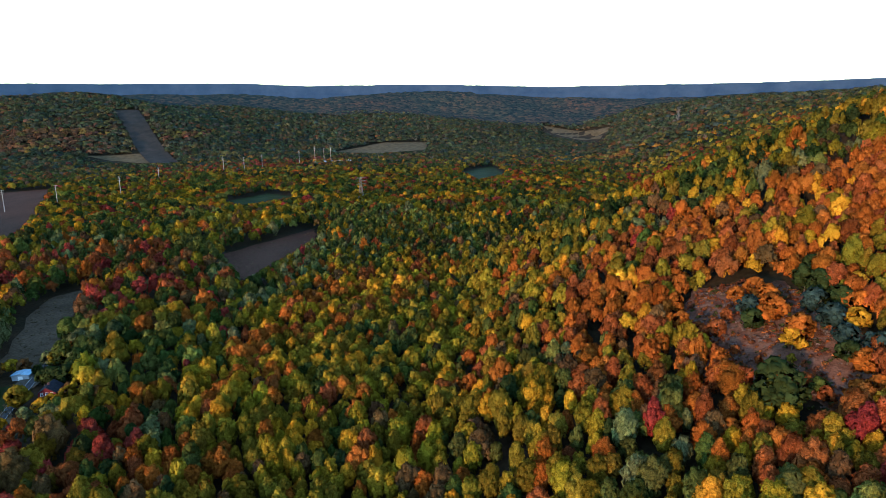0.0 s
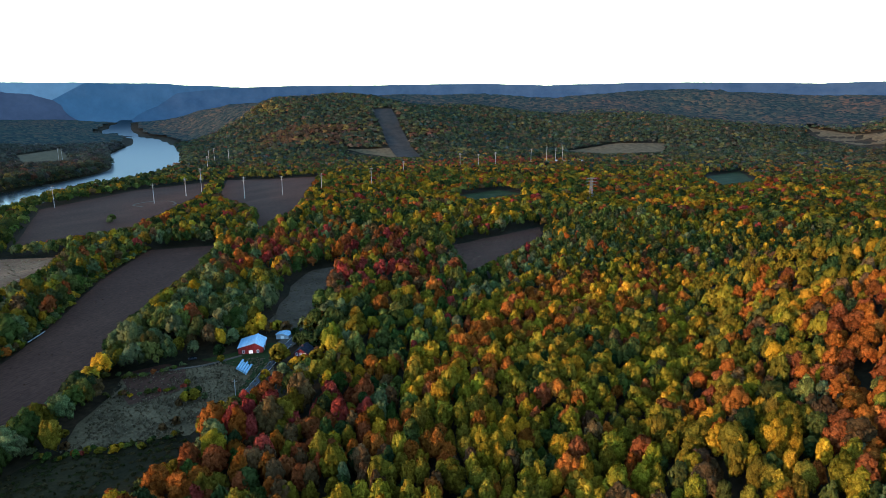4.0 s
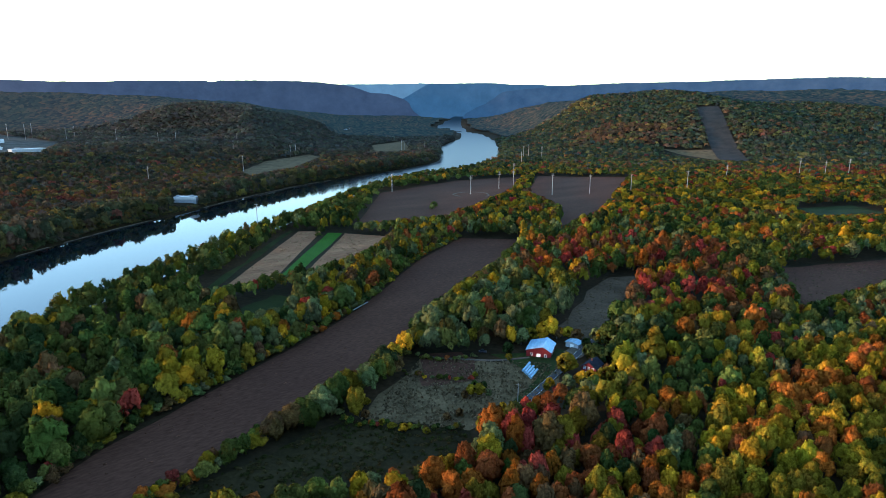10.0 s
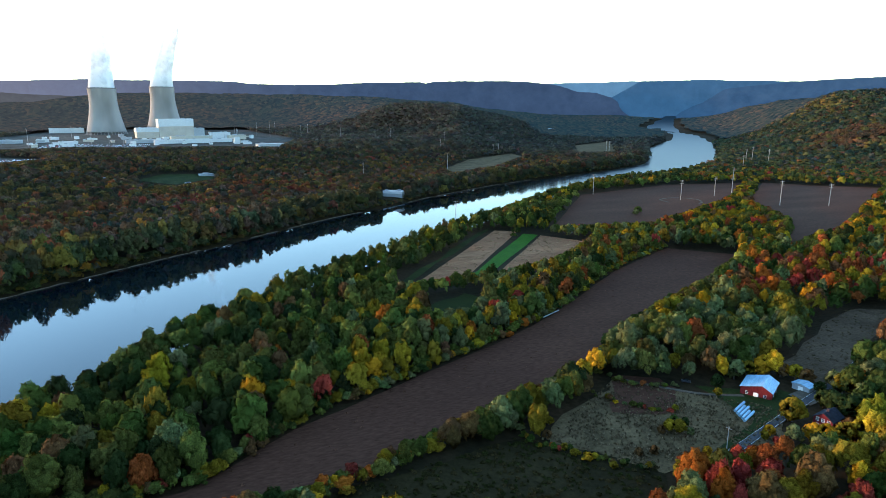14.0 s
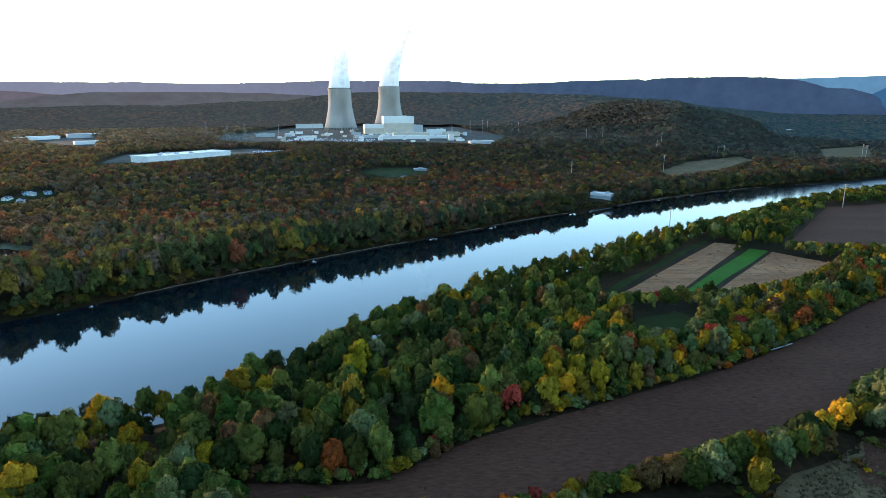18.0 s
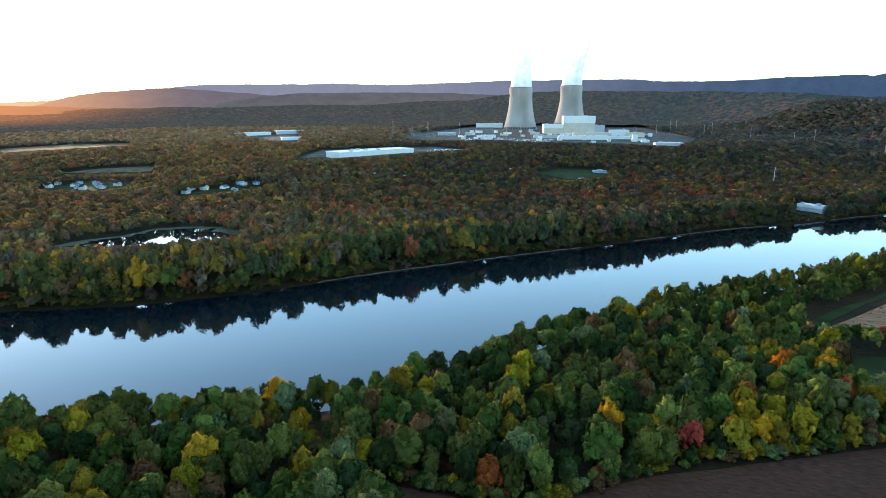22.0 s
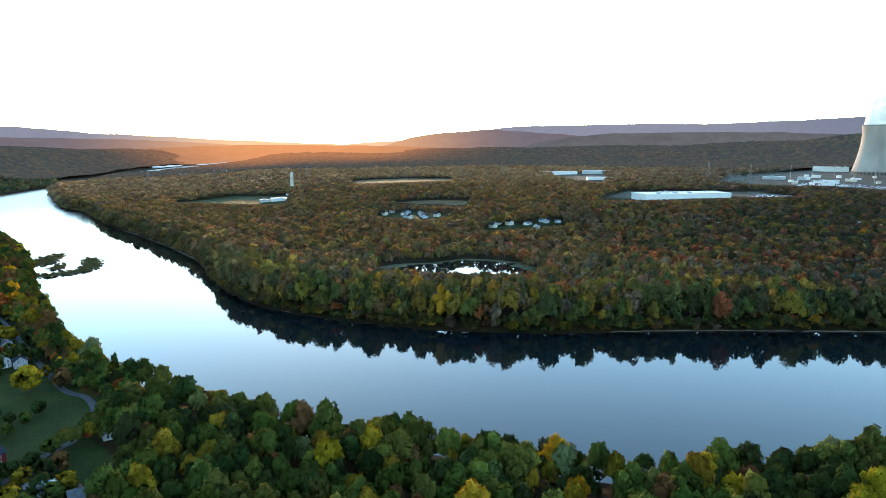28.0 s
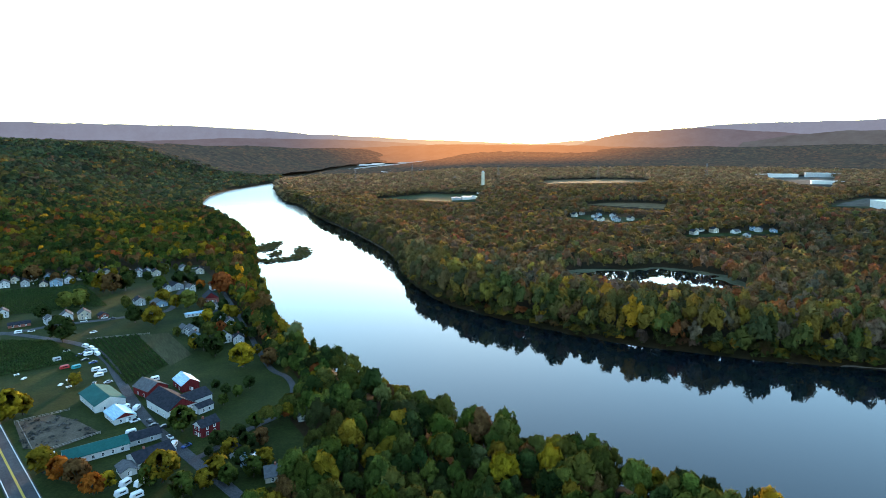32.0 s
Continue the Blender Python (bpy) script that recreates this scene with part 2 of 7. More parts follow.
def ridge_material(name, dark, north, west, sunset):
    """Far woods, with the haze in front of them painted as emission."""
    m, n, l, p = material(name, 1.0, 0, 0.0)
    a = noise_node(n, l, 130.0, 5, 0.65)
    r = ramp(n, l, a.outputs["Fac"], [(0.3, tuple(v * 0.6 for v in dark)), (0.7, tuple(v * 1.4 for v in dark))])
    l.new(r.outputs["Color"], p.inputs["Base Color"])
    haze_glow(n, l, p, north, west, sunset)
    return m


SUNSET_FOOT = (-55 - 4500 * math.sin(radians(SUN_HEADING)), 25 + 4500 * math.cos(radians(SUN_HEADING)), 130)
M_LEAF = leaf_material("leaves", 0.0)
M_SPRAY = leaf_material("leaf_sprays", 0.44, 0.5, 0.13)
M_SPRAY_MID = leaf_material("middle_leaf_sprays", 0.44, 1.2, 0.25)
M_SPRAY_FAR = leaf_material("far_leaf_sprays", 0.44, 2.4, 0.65)
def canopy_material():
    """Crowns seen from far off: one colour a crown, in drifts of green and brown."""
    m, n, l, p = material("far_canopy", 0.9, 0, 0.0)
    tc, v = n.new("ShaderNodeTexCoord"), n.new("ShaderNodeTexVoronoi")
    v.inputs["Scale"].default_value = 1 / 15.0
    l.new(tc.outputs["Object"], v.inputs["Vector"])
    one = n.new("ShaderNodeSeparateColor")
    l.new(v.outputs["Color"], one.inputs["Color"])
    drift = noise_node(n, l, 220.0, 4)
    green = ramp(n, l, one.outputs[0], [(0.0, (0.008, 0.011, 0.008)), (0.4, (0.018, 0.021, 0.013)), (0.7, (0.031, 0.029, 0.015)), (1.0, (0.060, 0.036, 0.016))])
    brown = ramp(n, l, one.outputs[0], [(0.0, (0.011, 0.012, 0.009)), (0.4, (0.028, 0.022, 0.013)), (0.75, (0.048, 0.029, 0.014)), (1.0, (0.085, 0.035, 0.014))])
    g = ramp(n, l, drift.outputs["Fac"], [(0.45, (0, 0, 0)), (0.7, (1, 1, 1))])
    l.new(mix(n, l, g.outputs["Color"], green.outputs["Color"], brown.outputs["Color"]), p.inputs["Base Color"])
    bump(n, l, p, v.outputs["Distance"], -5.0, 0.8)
    # distance haze and sunset glow painted onto the canopy as emission
    haze_glow(n, l, p, (0.0015, 0.0037, 0.0060), (0.0062, 0.0053, 0.0058), (0.062, 0.0215, 0.0078))
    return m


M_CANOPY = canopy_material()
M_BARK = grainy("bark", ((0.06, 0.045, 0.035), (0.13, 0.11, 0.09)), (1.5, 0.2), 0.9, 0.03)
M_FLOOR = grainy("woodland_floor", ((0.014, 0.013, 0.006), (0.034, 0.021, 0.010)), (40.0, 3.0), 0.95, 0.3)
M_PLOUGH = grainy("ploughed_soil", ((0.050, 0.023, 0.014), (0.072, 0.034, 0.020)), (38.0, 1.3), 0.95, 0.04, stretch=(1, 0.35, 1, -33))
M_STUBBLE = grainy("corn_stubble", ((0.17, 0.083, 0.040), (0.26, 0.136, 0.068)), (26.0, 1.2), 0.95, 0.2, stretch=(1, 0.1, 1, -48))
M_GRASS = grainy("grass", ((0.014, 0.021, 0.005), (0.030, 0.038, 0.009)), (18.0, 1.0), 0.9, 0.1)
M_BRIGHT = grainy("bright_young_grass", ((0.028, 0.075, 0.007), (0.042, 0.10, 0.010)), (12.0, 1.0), 0.9, 0.1)
M_HAY = grainy("dry_grass", ((0.060, 0.044, 0.021), (0.120, 0.085, 0.042)), (14.0, 1.2), 0.95, 0.25)
M_MEADOW = grainy("rough_meadow", ((0.013, 0.011, 0.004), (0.027, 0.021, 0.008)), (25.0, 1.5), 0.95, 0.25)
M_MOWN = grainy("mown_brown_meadow", ((0.058, 0.041, 0.024), (0.090, 0.063, 0.038)), (25.0, 1.5), 0.95, 0.2)
M_STRIP = grainy("mown_olive_strip", ((0.026, 0.030, 0.012), (0.052, 0.050, 0.024)), (5.0, 0.8), 0.95, 0.1, stretch=(1, 0.12, 1, 12))
M_SWATH = grainy("cut_strip", ((0.022, 0.022, 0.019), (0.042, 0.036, 0.030)), (25.0, 3.0), 0.95, 0.2)
M_SCREE = grainy("rust_brown_litter_slope", ((0.065, 0.026, 0.014), (0.15, 0.085, 0.058)), (7.0, 0.8), 0.95, 0.4)
M_WATER = water_material()
# haze colours, painted as emission on the ridges below
HAZE_VIOLET, HAZE_EMBER = (0.0315, 0.0283, 0.0351), (0.1331, 0.0726, 0.0339)
M_RIDGE = ridge_material("blue_ridge", (0.02, 0.025, 0.03), (0.0036, 0.0098, 0.0207), HAZE_VIOLET, HAZE_EMBER)
M_RIDGE_MID = ridge_material("clear_blue_ridge", (0.02, 0.028, 0.04), (0.0053, 0.0138, 0.0259), HAZE_VIOLET, HAZE_EMBER)
M_RIDGE_GREY = ridge_material("grey_ridge", (0.022, 0.023, 0.028), (0.0051, 0.0080, 0.0150), HAZE_VIOLET, HAZE_EMBER)
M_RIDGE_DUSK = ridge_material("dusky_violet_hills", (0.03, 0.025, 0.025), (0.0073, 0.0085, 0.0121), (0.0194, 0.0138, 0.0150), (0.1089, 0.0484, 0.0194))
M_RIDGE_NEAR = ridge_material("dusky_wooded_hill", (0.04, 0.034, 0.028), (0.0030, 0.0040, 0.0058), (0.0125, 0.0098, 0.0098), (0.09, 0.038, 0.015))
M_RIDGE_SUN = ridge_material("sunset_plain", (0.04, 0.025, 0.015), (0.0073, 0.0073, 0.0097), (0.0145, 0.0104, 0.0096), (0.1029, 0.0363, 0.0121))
M_RIDGE_FAR = ridge_material("pale_ridge", (0.03, 0.04, 0.05), (0.0169, 0.0315, 0.0484), HAZE_VIOLET, HAZE_EMBER)


# ---- mesh helpers ----
def mesh_from(name, v, f, mat, smooth=False, tint=None):
    """A mesh from arrays of points and of faces with equal numbers of corners."""
    v, f = np.asarray(v, np.float32), np.asarray(f, np.int32)
    me = bpy.data.meshes.new(name)
    me.vertices.add(len(v))
    me.vertices.foreach_set("co", v.ravel())
    k = f.shape[1]
    me.loops.add(f.size)
    me.loops.foreach_set("vertex_index", f.ravel())
    me.polygons.add(len(f))
    me.polygons.foreach_set("loop_start", np.arange(0, f.size, k, dtype=np.int32))
    me.polygons.foreach_set("use_smooth", np.full(len(f), smooth))
    if tint is not None:
        at = me.attributes.new("tint", "FLOAT_COLOR", "POINT")
        at.data.foreach_set("color", np.asarray(tint, np.float32).ravel())
    me.update(calc_edges=True)
    if mat:
        me.materials.append(mat)
    return me


def part(name, bm, mat, parent=None, label=""):
    me = bpy.data.meshes.new(name)
    bm.to_mesh(me)
    bm.free()
    me.materials.append(mat)
    ob = new(name, me)
    ob.parent = parent
    if label:
        tagged(ob, label)
    return ob


def grid_faces(rows, cols, closed=False):
    i, j = np.meshgrid(np.arange(rows - 1), np.arange(cols if closed else cols - 1), indexing="ij")
    k = (j + 1) % cols
    return np.stack([i * cols + j, i * cols + k, (i + 1) * cols + k, (i + 1) * cols + j], -1).reshape(-1, 4)


# ---- land ----
HEADS = np.concatenate([np.linspace(-46, 196, 420), np.linspace(196, 314, 30)[1:-1]])
RINGS = np.concatenate([[0.02, 8.0], np.geomspace(25, 130, 10), np.geomspace(134, 1500, 115), np.geomspace(1530, 8200, 50)])
hh, rr = np.meshgrid(np.radians(HEADS), RINGS)
gx, gy = EYE[0] - rr * np.sin(hh), EYE[1] + rr * np.cos(hh)
gz = ground(gx, gy)
land = new("ground", mesh_from("ground", pull(np.stack([gx, gy, gz], -1).reshape(-1, 3)), grid_faces(*gx.shape, closed=True)[:, ::-1], M_FLOOR, True))
tagged(land, "leaf-strewn brown and green valley floor rising to wooded hills", "ground", kind="structure")

shore = np.stack([np.linspace(-0.06, 1.06, 9)[None, :, None] * (BANK_F - BANK_N)[:, None] + BANK_N[:, None]], 0)[0]
flat = np.concatenate([shore, np.zeros((*shore.shape[:2], 1))], -1)
river = new("river", mesh_from("river", pull(flat).reshape(-1, 3), grid_faces(*shore.shape[:2]), M_WATER, True))
tagged(river, "broad calm river mirroring the evening sky", "river", kind="structure")


def ridge(name, table, near, far, mat, label, seed, foot=-1.6):
    """A far hill: crest by heading and sight angle, its foot below the plain."""
    tab = np.array(table)
    head = np.linspace(tab[0, 0], tab[-1, 0], 500)
    up = np.interp(head, tab[:, 0], tab[:, 1]) + 0.035 * wobble(head * 10, head * 3, 14, seed) + 0.012 * wobble(head * 10, head, 2.2, seed)
    s = np.linspace(0, 1, 14)[:, None]
    d = near + (far - near) * s + 0 * head
    crest = EYE[2] + far * np.tan(np.radians(up))
    base = EYE[2] + near * math.tan(radians(foot))
    zz = base + (crest - base) * (s ** 0.8) + 40 * wobble(d, head * 120, 900, seed) * (s * (1 - s) * 4)
    a = np.radians(head)
    p = np.stack([EYE[0] - d * np.sin(a), EYE[1] + d * np.cos(a), zz], -1)
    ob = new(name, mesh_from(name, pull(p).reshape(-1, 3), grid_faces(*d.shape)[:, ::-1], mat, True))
    return tagged(ob, label, "ridge", kind="structure")


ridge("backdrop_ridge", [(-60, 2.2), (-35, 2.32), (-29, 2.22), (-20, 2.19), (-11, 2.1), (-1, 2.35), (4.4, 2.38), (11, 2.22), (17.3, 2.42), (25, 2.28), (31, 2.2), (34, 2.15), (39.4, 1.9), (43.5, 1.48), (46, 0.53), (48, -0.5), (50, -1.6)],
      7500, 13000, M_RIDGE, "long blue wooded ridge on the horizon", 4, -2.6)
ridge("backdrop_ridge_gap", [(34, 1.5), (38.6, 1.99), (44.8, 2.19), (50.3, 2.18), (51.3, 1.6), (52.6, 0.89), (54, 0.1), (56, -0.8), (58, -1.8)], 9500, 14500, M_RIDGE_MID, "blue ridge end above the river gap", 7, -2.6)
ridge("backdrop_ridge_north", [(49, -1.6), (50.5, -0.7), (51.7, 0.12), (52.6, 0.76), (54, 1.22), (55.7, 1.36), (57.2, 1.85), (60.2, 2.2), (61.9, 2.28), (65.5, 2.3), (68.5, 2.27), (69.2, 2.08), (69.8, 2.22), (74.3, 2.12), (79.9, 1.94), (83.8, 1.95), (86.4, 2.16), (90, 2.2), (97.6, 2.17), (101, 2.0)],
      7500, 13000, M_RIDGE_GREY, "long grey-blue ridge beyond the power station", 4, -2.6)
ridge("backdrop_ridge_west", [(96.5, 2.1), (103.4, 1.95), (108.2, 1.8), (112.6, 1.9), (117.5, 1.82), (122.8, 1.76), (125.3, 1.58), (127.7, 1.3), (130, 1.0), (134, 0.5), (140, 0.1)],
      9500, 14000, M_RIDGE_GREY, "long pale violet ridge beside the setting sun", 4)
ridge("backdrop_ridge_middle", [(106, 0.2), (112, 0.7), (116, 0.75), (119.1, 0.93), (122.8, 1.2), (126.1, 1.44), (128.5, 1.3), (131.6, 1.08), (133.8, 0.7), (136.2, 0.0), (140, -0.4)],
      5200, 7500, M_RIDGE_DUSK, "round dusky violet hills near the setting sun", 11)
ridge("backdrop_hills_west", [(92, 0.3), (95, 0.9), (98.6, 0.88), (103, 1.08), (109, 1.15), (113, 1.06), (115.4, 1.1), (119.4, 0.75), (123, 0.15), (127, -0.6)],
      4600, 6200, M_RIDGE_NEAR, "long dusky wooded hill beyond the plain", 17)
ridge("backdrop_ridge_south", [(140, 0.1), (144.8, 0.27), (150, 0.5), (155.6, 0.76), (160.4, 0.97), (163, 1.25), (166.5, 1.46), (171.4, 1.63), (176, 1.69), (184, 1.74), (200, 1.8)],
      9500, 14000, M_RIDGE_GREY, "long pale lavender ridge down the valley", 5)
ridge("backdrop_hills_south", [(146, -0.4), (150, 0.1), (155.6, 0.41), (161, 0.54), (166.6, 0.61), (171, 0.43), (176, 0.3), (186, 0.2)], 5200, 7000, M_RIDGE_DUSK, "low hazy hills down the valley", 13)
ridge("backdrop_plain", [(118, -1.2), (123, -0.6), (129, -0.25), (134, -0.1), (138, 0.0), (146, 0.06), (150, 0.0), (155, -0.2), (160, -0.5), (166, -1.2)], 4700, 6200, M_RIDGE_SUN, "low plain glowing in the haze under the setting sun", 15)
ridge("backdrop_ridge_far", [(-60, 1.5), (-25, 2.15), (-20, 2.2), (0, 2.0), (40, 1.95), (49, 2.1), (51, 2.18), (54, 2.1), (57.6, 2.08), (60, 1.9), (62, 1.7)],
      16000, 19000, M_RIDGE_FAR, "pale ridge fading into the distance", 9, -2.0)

# ---- fields: outlines in plan ----
BIG_FIELD = [(-246, -30), (-243, 20), (-273, 64), (-293, 108), (-333, 198), (-362, 249), (-437, 355), (-485, 451), (-435, 492), (-398, 441), (-322, 272), (-283, 220), (-266, 184), (-248, 127), (-231, 75), (-226, 30), (-230, -20)]
FIELDS = [
    ("field_1", BIG_FIELD, M_PLOUGH, "long brown ploughed field between hedgerows"),
    ("field_2", [(-612, 357), (-627, 337), (-457, 180), (-461, 226)], M_STUBBLE, "pale cut corn stubble strip by the river trees"),
    ("field_3", [(-599, 357), (-461, 229), (-461, 246), (-588, 369)], M_BRIGHT, "bright green grass strip between stubble fields"),
    ("field_4", [(-584, 370), (-536, 400), (-485, 328), (-459, 252)], M_STUBBLE, "tan corn stubble field beside a grass strip"),
    ("field_5", [(-830, 590), (-880, 800), (-850, 950), (-716, 779), (-590, 525), (-600, 470), (-616, 404)], M_PLOUGH, "bare brown field by the river bend"),
    ("field_6", [(-840, 985), (-690, 1085), (-477, 690), (-440, 560), (-540, 690), (-680, 778)], M_PLOUGH, "bare brown field under power lines"),
    ("field_7", [(-231, 148), (-192, 186), (-170, 170), (-190, 120), (-206, 70), (-222, 60)], M_MEADOW, "dark rough meadow with dry weeds"),
    ("field_8", [(-262, 219), (-237, 240), (-205, 268), (-180, 235), (-190, 184), (-226, 156)], M_HAY, "overgrown dry garden plot beside the barn"),
    ("field_9", [(-288, 425), (-270, 447), (-226, 350), (-208, 305), (-240, 305)], M_MOWN, "narrow grey-brown hay field in the woods"),
    ("field_10", [(-205, 555), (-142, 668), (-126, 600), (-152, 452)], M_PLOUGH, "dark mown clearing in the autumn woods"),
]


def sheet(name, outline, mat, label, lift=0.25, cell=14.0, category="field", kind="structure", ragged=0.0):
    o = np.array(outline, float)
    n = 6
    edge = np.concatenate([a + (b - a) * np.linspace(0, 1, n, endpoint=False)[:, None] for a, b in zip(o, np.roll(o, -1, 0))])
    edge = edge + ragged * np.stack([wobble(edge[:, 0], edge[:, 1], 11, 3), wobble(edge[:, 0], edge[:, 1], 11, 12)], 1)
    lo, hi = o.min(0), o.max(0)
    u, w = np.meshgrid(np.arange(lo[0], hi[0], cell), np.arange(lo[1], hi[1], cell))
    u, w = u.ravel(), w.ravel()
    ok = inside(u, w, o) & (line_distance(u, w, np.vstack([edge, edge[:1]])) > cell * 0.3)
    pts = np.vstack([edge, np.stack([u[ok], w[ok]], 1)])
    from mathutils.geometry import delaunay_2d_cdt
    ring = [(i, (i + 1) % len(edge)) for i in range(len(edge))]
    v, _, f, *_ = delaunay_2d_cdt([Vector(p) for p in pts], ring, [], 1, 1e-4)
    v = np.array([tuple(q) for q in v])
    z = ground(v[:, 0], v[:, 1]) + lift
    me = mesh_from(name, pull(np.column_stack([v, z])), [tuple(t) for t in f], mat, True)
    ob = new(name, me)
    if me.polygons and me.polygons[0].normal.z < 0:
        me.flip_normals()
    return tagged(ob, label, category, kind=kind)


for row in FIELDS:
    sheet(*row, ragged=4.0 if row[0] in ("field_7", "field_8", "field_9", "field_10") else 0.8)
VILLAGE = [(60, -215), (-110, -196), (-150, -208), (-172, -240), (-172, -268), (-190, -285), (-194, -330), (-191, -400), (-197, -480), (-202, -560), (-208, -640), (-208, -708), (-60, -722), (60, -700)]
PLANT = [(-1790, 265), (-1960, 300), (-2150, 360), (-2850, 240), (-2900, -470), (-2120, -570), (-1950, -540), (-1870, -430), (-1930, -250), (-1880, -60), (-1840, 120)]
STORE = [(-1215, -545), (-1262, -480), (-1400, -375), (-1540, -255), (-1640, -360), (-1450, -600)]
POND = [(-521, -459), (-560, -457), (-596, -432), (-637, -419), (-652, -365), (-622, -316), (-596, -330), (-571, -362), (-542, -402)]
SCREE = [(97, 252), (114, 261), (133, 255), (142, 222), (142, 193), (134, 173), (119, 165), (112, 181), (100, 195), (93, 218)]
SWATH = [(-1075, 2063), (-1010, 2090), (-630, 1510), (-700, 1500)]
FIELDS += [
    ("field_11", [(-330, 1890), (-192, 2060), (-54, 2110), (-50, 1960), (-210, 1840)], M_HAY, "pale stubble field at the foot of the hills"),
    ("field_12", [(428, 2686), (640, 2381), (553, 2180), (440, 2500)], M_HAY, "distant pale fields in the valley"),
    ("field_13", [(42, 1274), (111, 1405), (125, 1215), (69, 1120)], M_GRASS, "small green field inside the woods"),
    ("field_14", [(-310, 873), (-272, 950), (-215, 905), (-270, 830)], M_GRASS, "dark green glade in the woods"),
    ("field_15", [(-945, 1629), (-782, 1700), (-675, 1576), (-760, 1560)], M_HAY, "grey meadow below the cleared power line strip"),
    ("field_16", [(-1299, 552), (-1464, 683), (-1600, 885), (-1526, 880), (-1297, 679), (-1201, 531)], M_HAY, "pale green field across the river"),
    ("field_17", [(-1898, 1294), (-2068, 1573), (-1590, 1240), (-1611, 1112)], M_HAY, "tan field on the far shore"),
    ("field_18", [(-745, -1390), (-915, -1426), (-990, -1278), (-885, -1140)], M_GRASS, "green meadow among the far woods"),
    ("field_19", [(-455, 172), (-628, 330), (-645, 338), (-470, 175)], M_GRASS, "narrow grass margin beside the stubble"),
    ("field_20", [(-375, 175), (-400, 215), (-424, 212), (-405, 170)], M_GRASS, "small green glade by the hedgerow"),
    ("field_24", [(-985, -909), (-1044, -855), (-1072, -769), (-1022, -728), (-995, -819)], M_HAY, "narrow tan field among the far woods"),
    ("field_25", [(-1310, -1415), (-1521, -1400), (-1590, -1247), (-1480, -1170), (-1351, -1235), (-1246, -1310)], M_HAY, "long pale field on the far plain"),
    ("field_21", [(-1205, -62), (-1269, -20), (-1276, 53), (-1227, 72), (-1159, 4)], M_GRASS, "green lawn below the power station"),
]
for reach in ([(-1635, -3522), (-1958, -3799), (-2060, -3990), (-1719, -3650)], [(-2105, -3694), (-2155, -3989), (-2700, -4800), (-3150, -5300), (-2850, -4600), (-2610, -4226)]):
    sheet("river_reach", reach, M_WATER, "far bright reach of the river", lift=14.0, cell=120.0, category="river", ragged=14.0)
sheet("clearing_scree", SCREE, M_SCREE, "bare rust-brown slope of leaf litter and stones", lift=0.5, cell=6.0, category="slope", ragged=5.0)
sheet("clearing_swath", SWATH, M_SWATH, "cleared grey strip for a power line on the hill", lift=1.5, category="clearing")
for row in FIELDS[10:]:
    sheet(*row, lift=0.6, ragged=4.0)
CLEAR = [f[1] for f in FIELDS] + [VILLAGE, PLANT, STORE, POND, SCREE, SWATH]
FARM = [(-242, 242), (-233, 286), (-210, 306), (-192, 290), (-176, 280), (-175, 262), (-192, 252), (-186, 216), (-194, 212)]
PUMP = [(-905, 296), (-915, 330), (-948, 326), (-945, 296)]
HAMLET = [(-850, -812), (-915, -792), (-916, -680), (-858, -688)]
CROFT = [(-826, -542), (-882, -508), (-932, -472), (-925, -452), (-868, -488), (-822, -526)]
WORKS = [(-1690, -770), (-1990, -915), (-2060, -990), (-1960, -1105), (-1720, -870)]
CLEAR += [FARM, PUMP, HAMLET, CROFT, WORKS]

OPEN_LAND = [p for p in CLEAR if p not in (SCREE, SWATH)]
# the reaches of the river that lie open to view
OPEN_LAND += [[(-345, -1470), (-545, -1560), (-700, -2150), (-900, -2600), (-1106, -2796), (-1600, -3280), (-1500, -3400), (-1050, -2680), (-800, -2350), (-480, -1900)],
              [(-1250, 1290), (-1350, 1170), (-1760, 1530), (-2260, 2080), (-2900, 2610), (-2500, 2420), (-1900, 1930)], [(-2560, -4300), (-4100, -6250), (-3950, -6450), (-2440, -4460)]]

# ---- woods ----
PALETTE = {"dark": (0.025, 0.035, 0.010), "green": (0.047, 0.061, 0.012), "moss": (0.064, 0.066, 0.014), "fresh": (0.098, 0.104, 0.020), "olive": (0.135, 0.097, 0.009),
           "lime": (0.215, 0.152, 0.010), "silver": (0.092, 0.102, 0.036), "gold": (0.34, 0.175, 0.009), "orange": (0.24, 0.073, 0.010), "rust": (0.18, 0.052, 0.014),
           "red": (0.20, 0.032, 0.021), "brown": (0.095, 0.052, 0.019), "bare": (0.105, 0.076, 0.05), "fir": (0.024, 0.040, 0.034)}
KINDS = list(PALETTE)
TINTS = np.array([PALETTE[k] for k in KINDS])


def mixture(**w):
    return np.array([w.get(k, 0.0) for k in KINDS])


BY_RIVER = mixture(dark=5.0, green=6, moss=4.5, fresh=2.6, olive=1.0, lime=0.25, silver=0.5, gold=0.2, orange=0.03, brown=0.6)
# far mixes use dull bare and bluish fir tints to imitate haze
FAR_NORTH = mixture(dark=4, green=4, olive=3, gold=0.15, orange=0.2, rust=0.9, red=0.3, brown=3, bare=2, fir=4)
BANK_WEST = mixture(dark=3, green=4, moss=4, olive=4, lime=0.5, gold=0.3, rust=0.4, brown=2.4, bare=1.2)
HEDGE = mixture(dark=1.2, green=2.4, moss=3, fresh=3.2, olive=2.6, lime=1.2, silver=2.6, gold=0.5, orange=0.35, rust=0.5, red=0.15, brown=1)
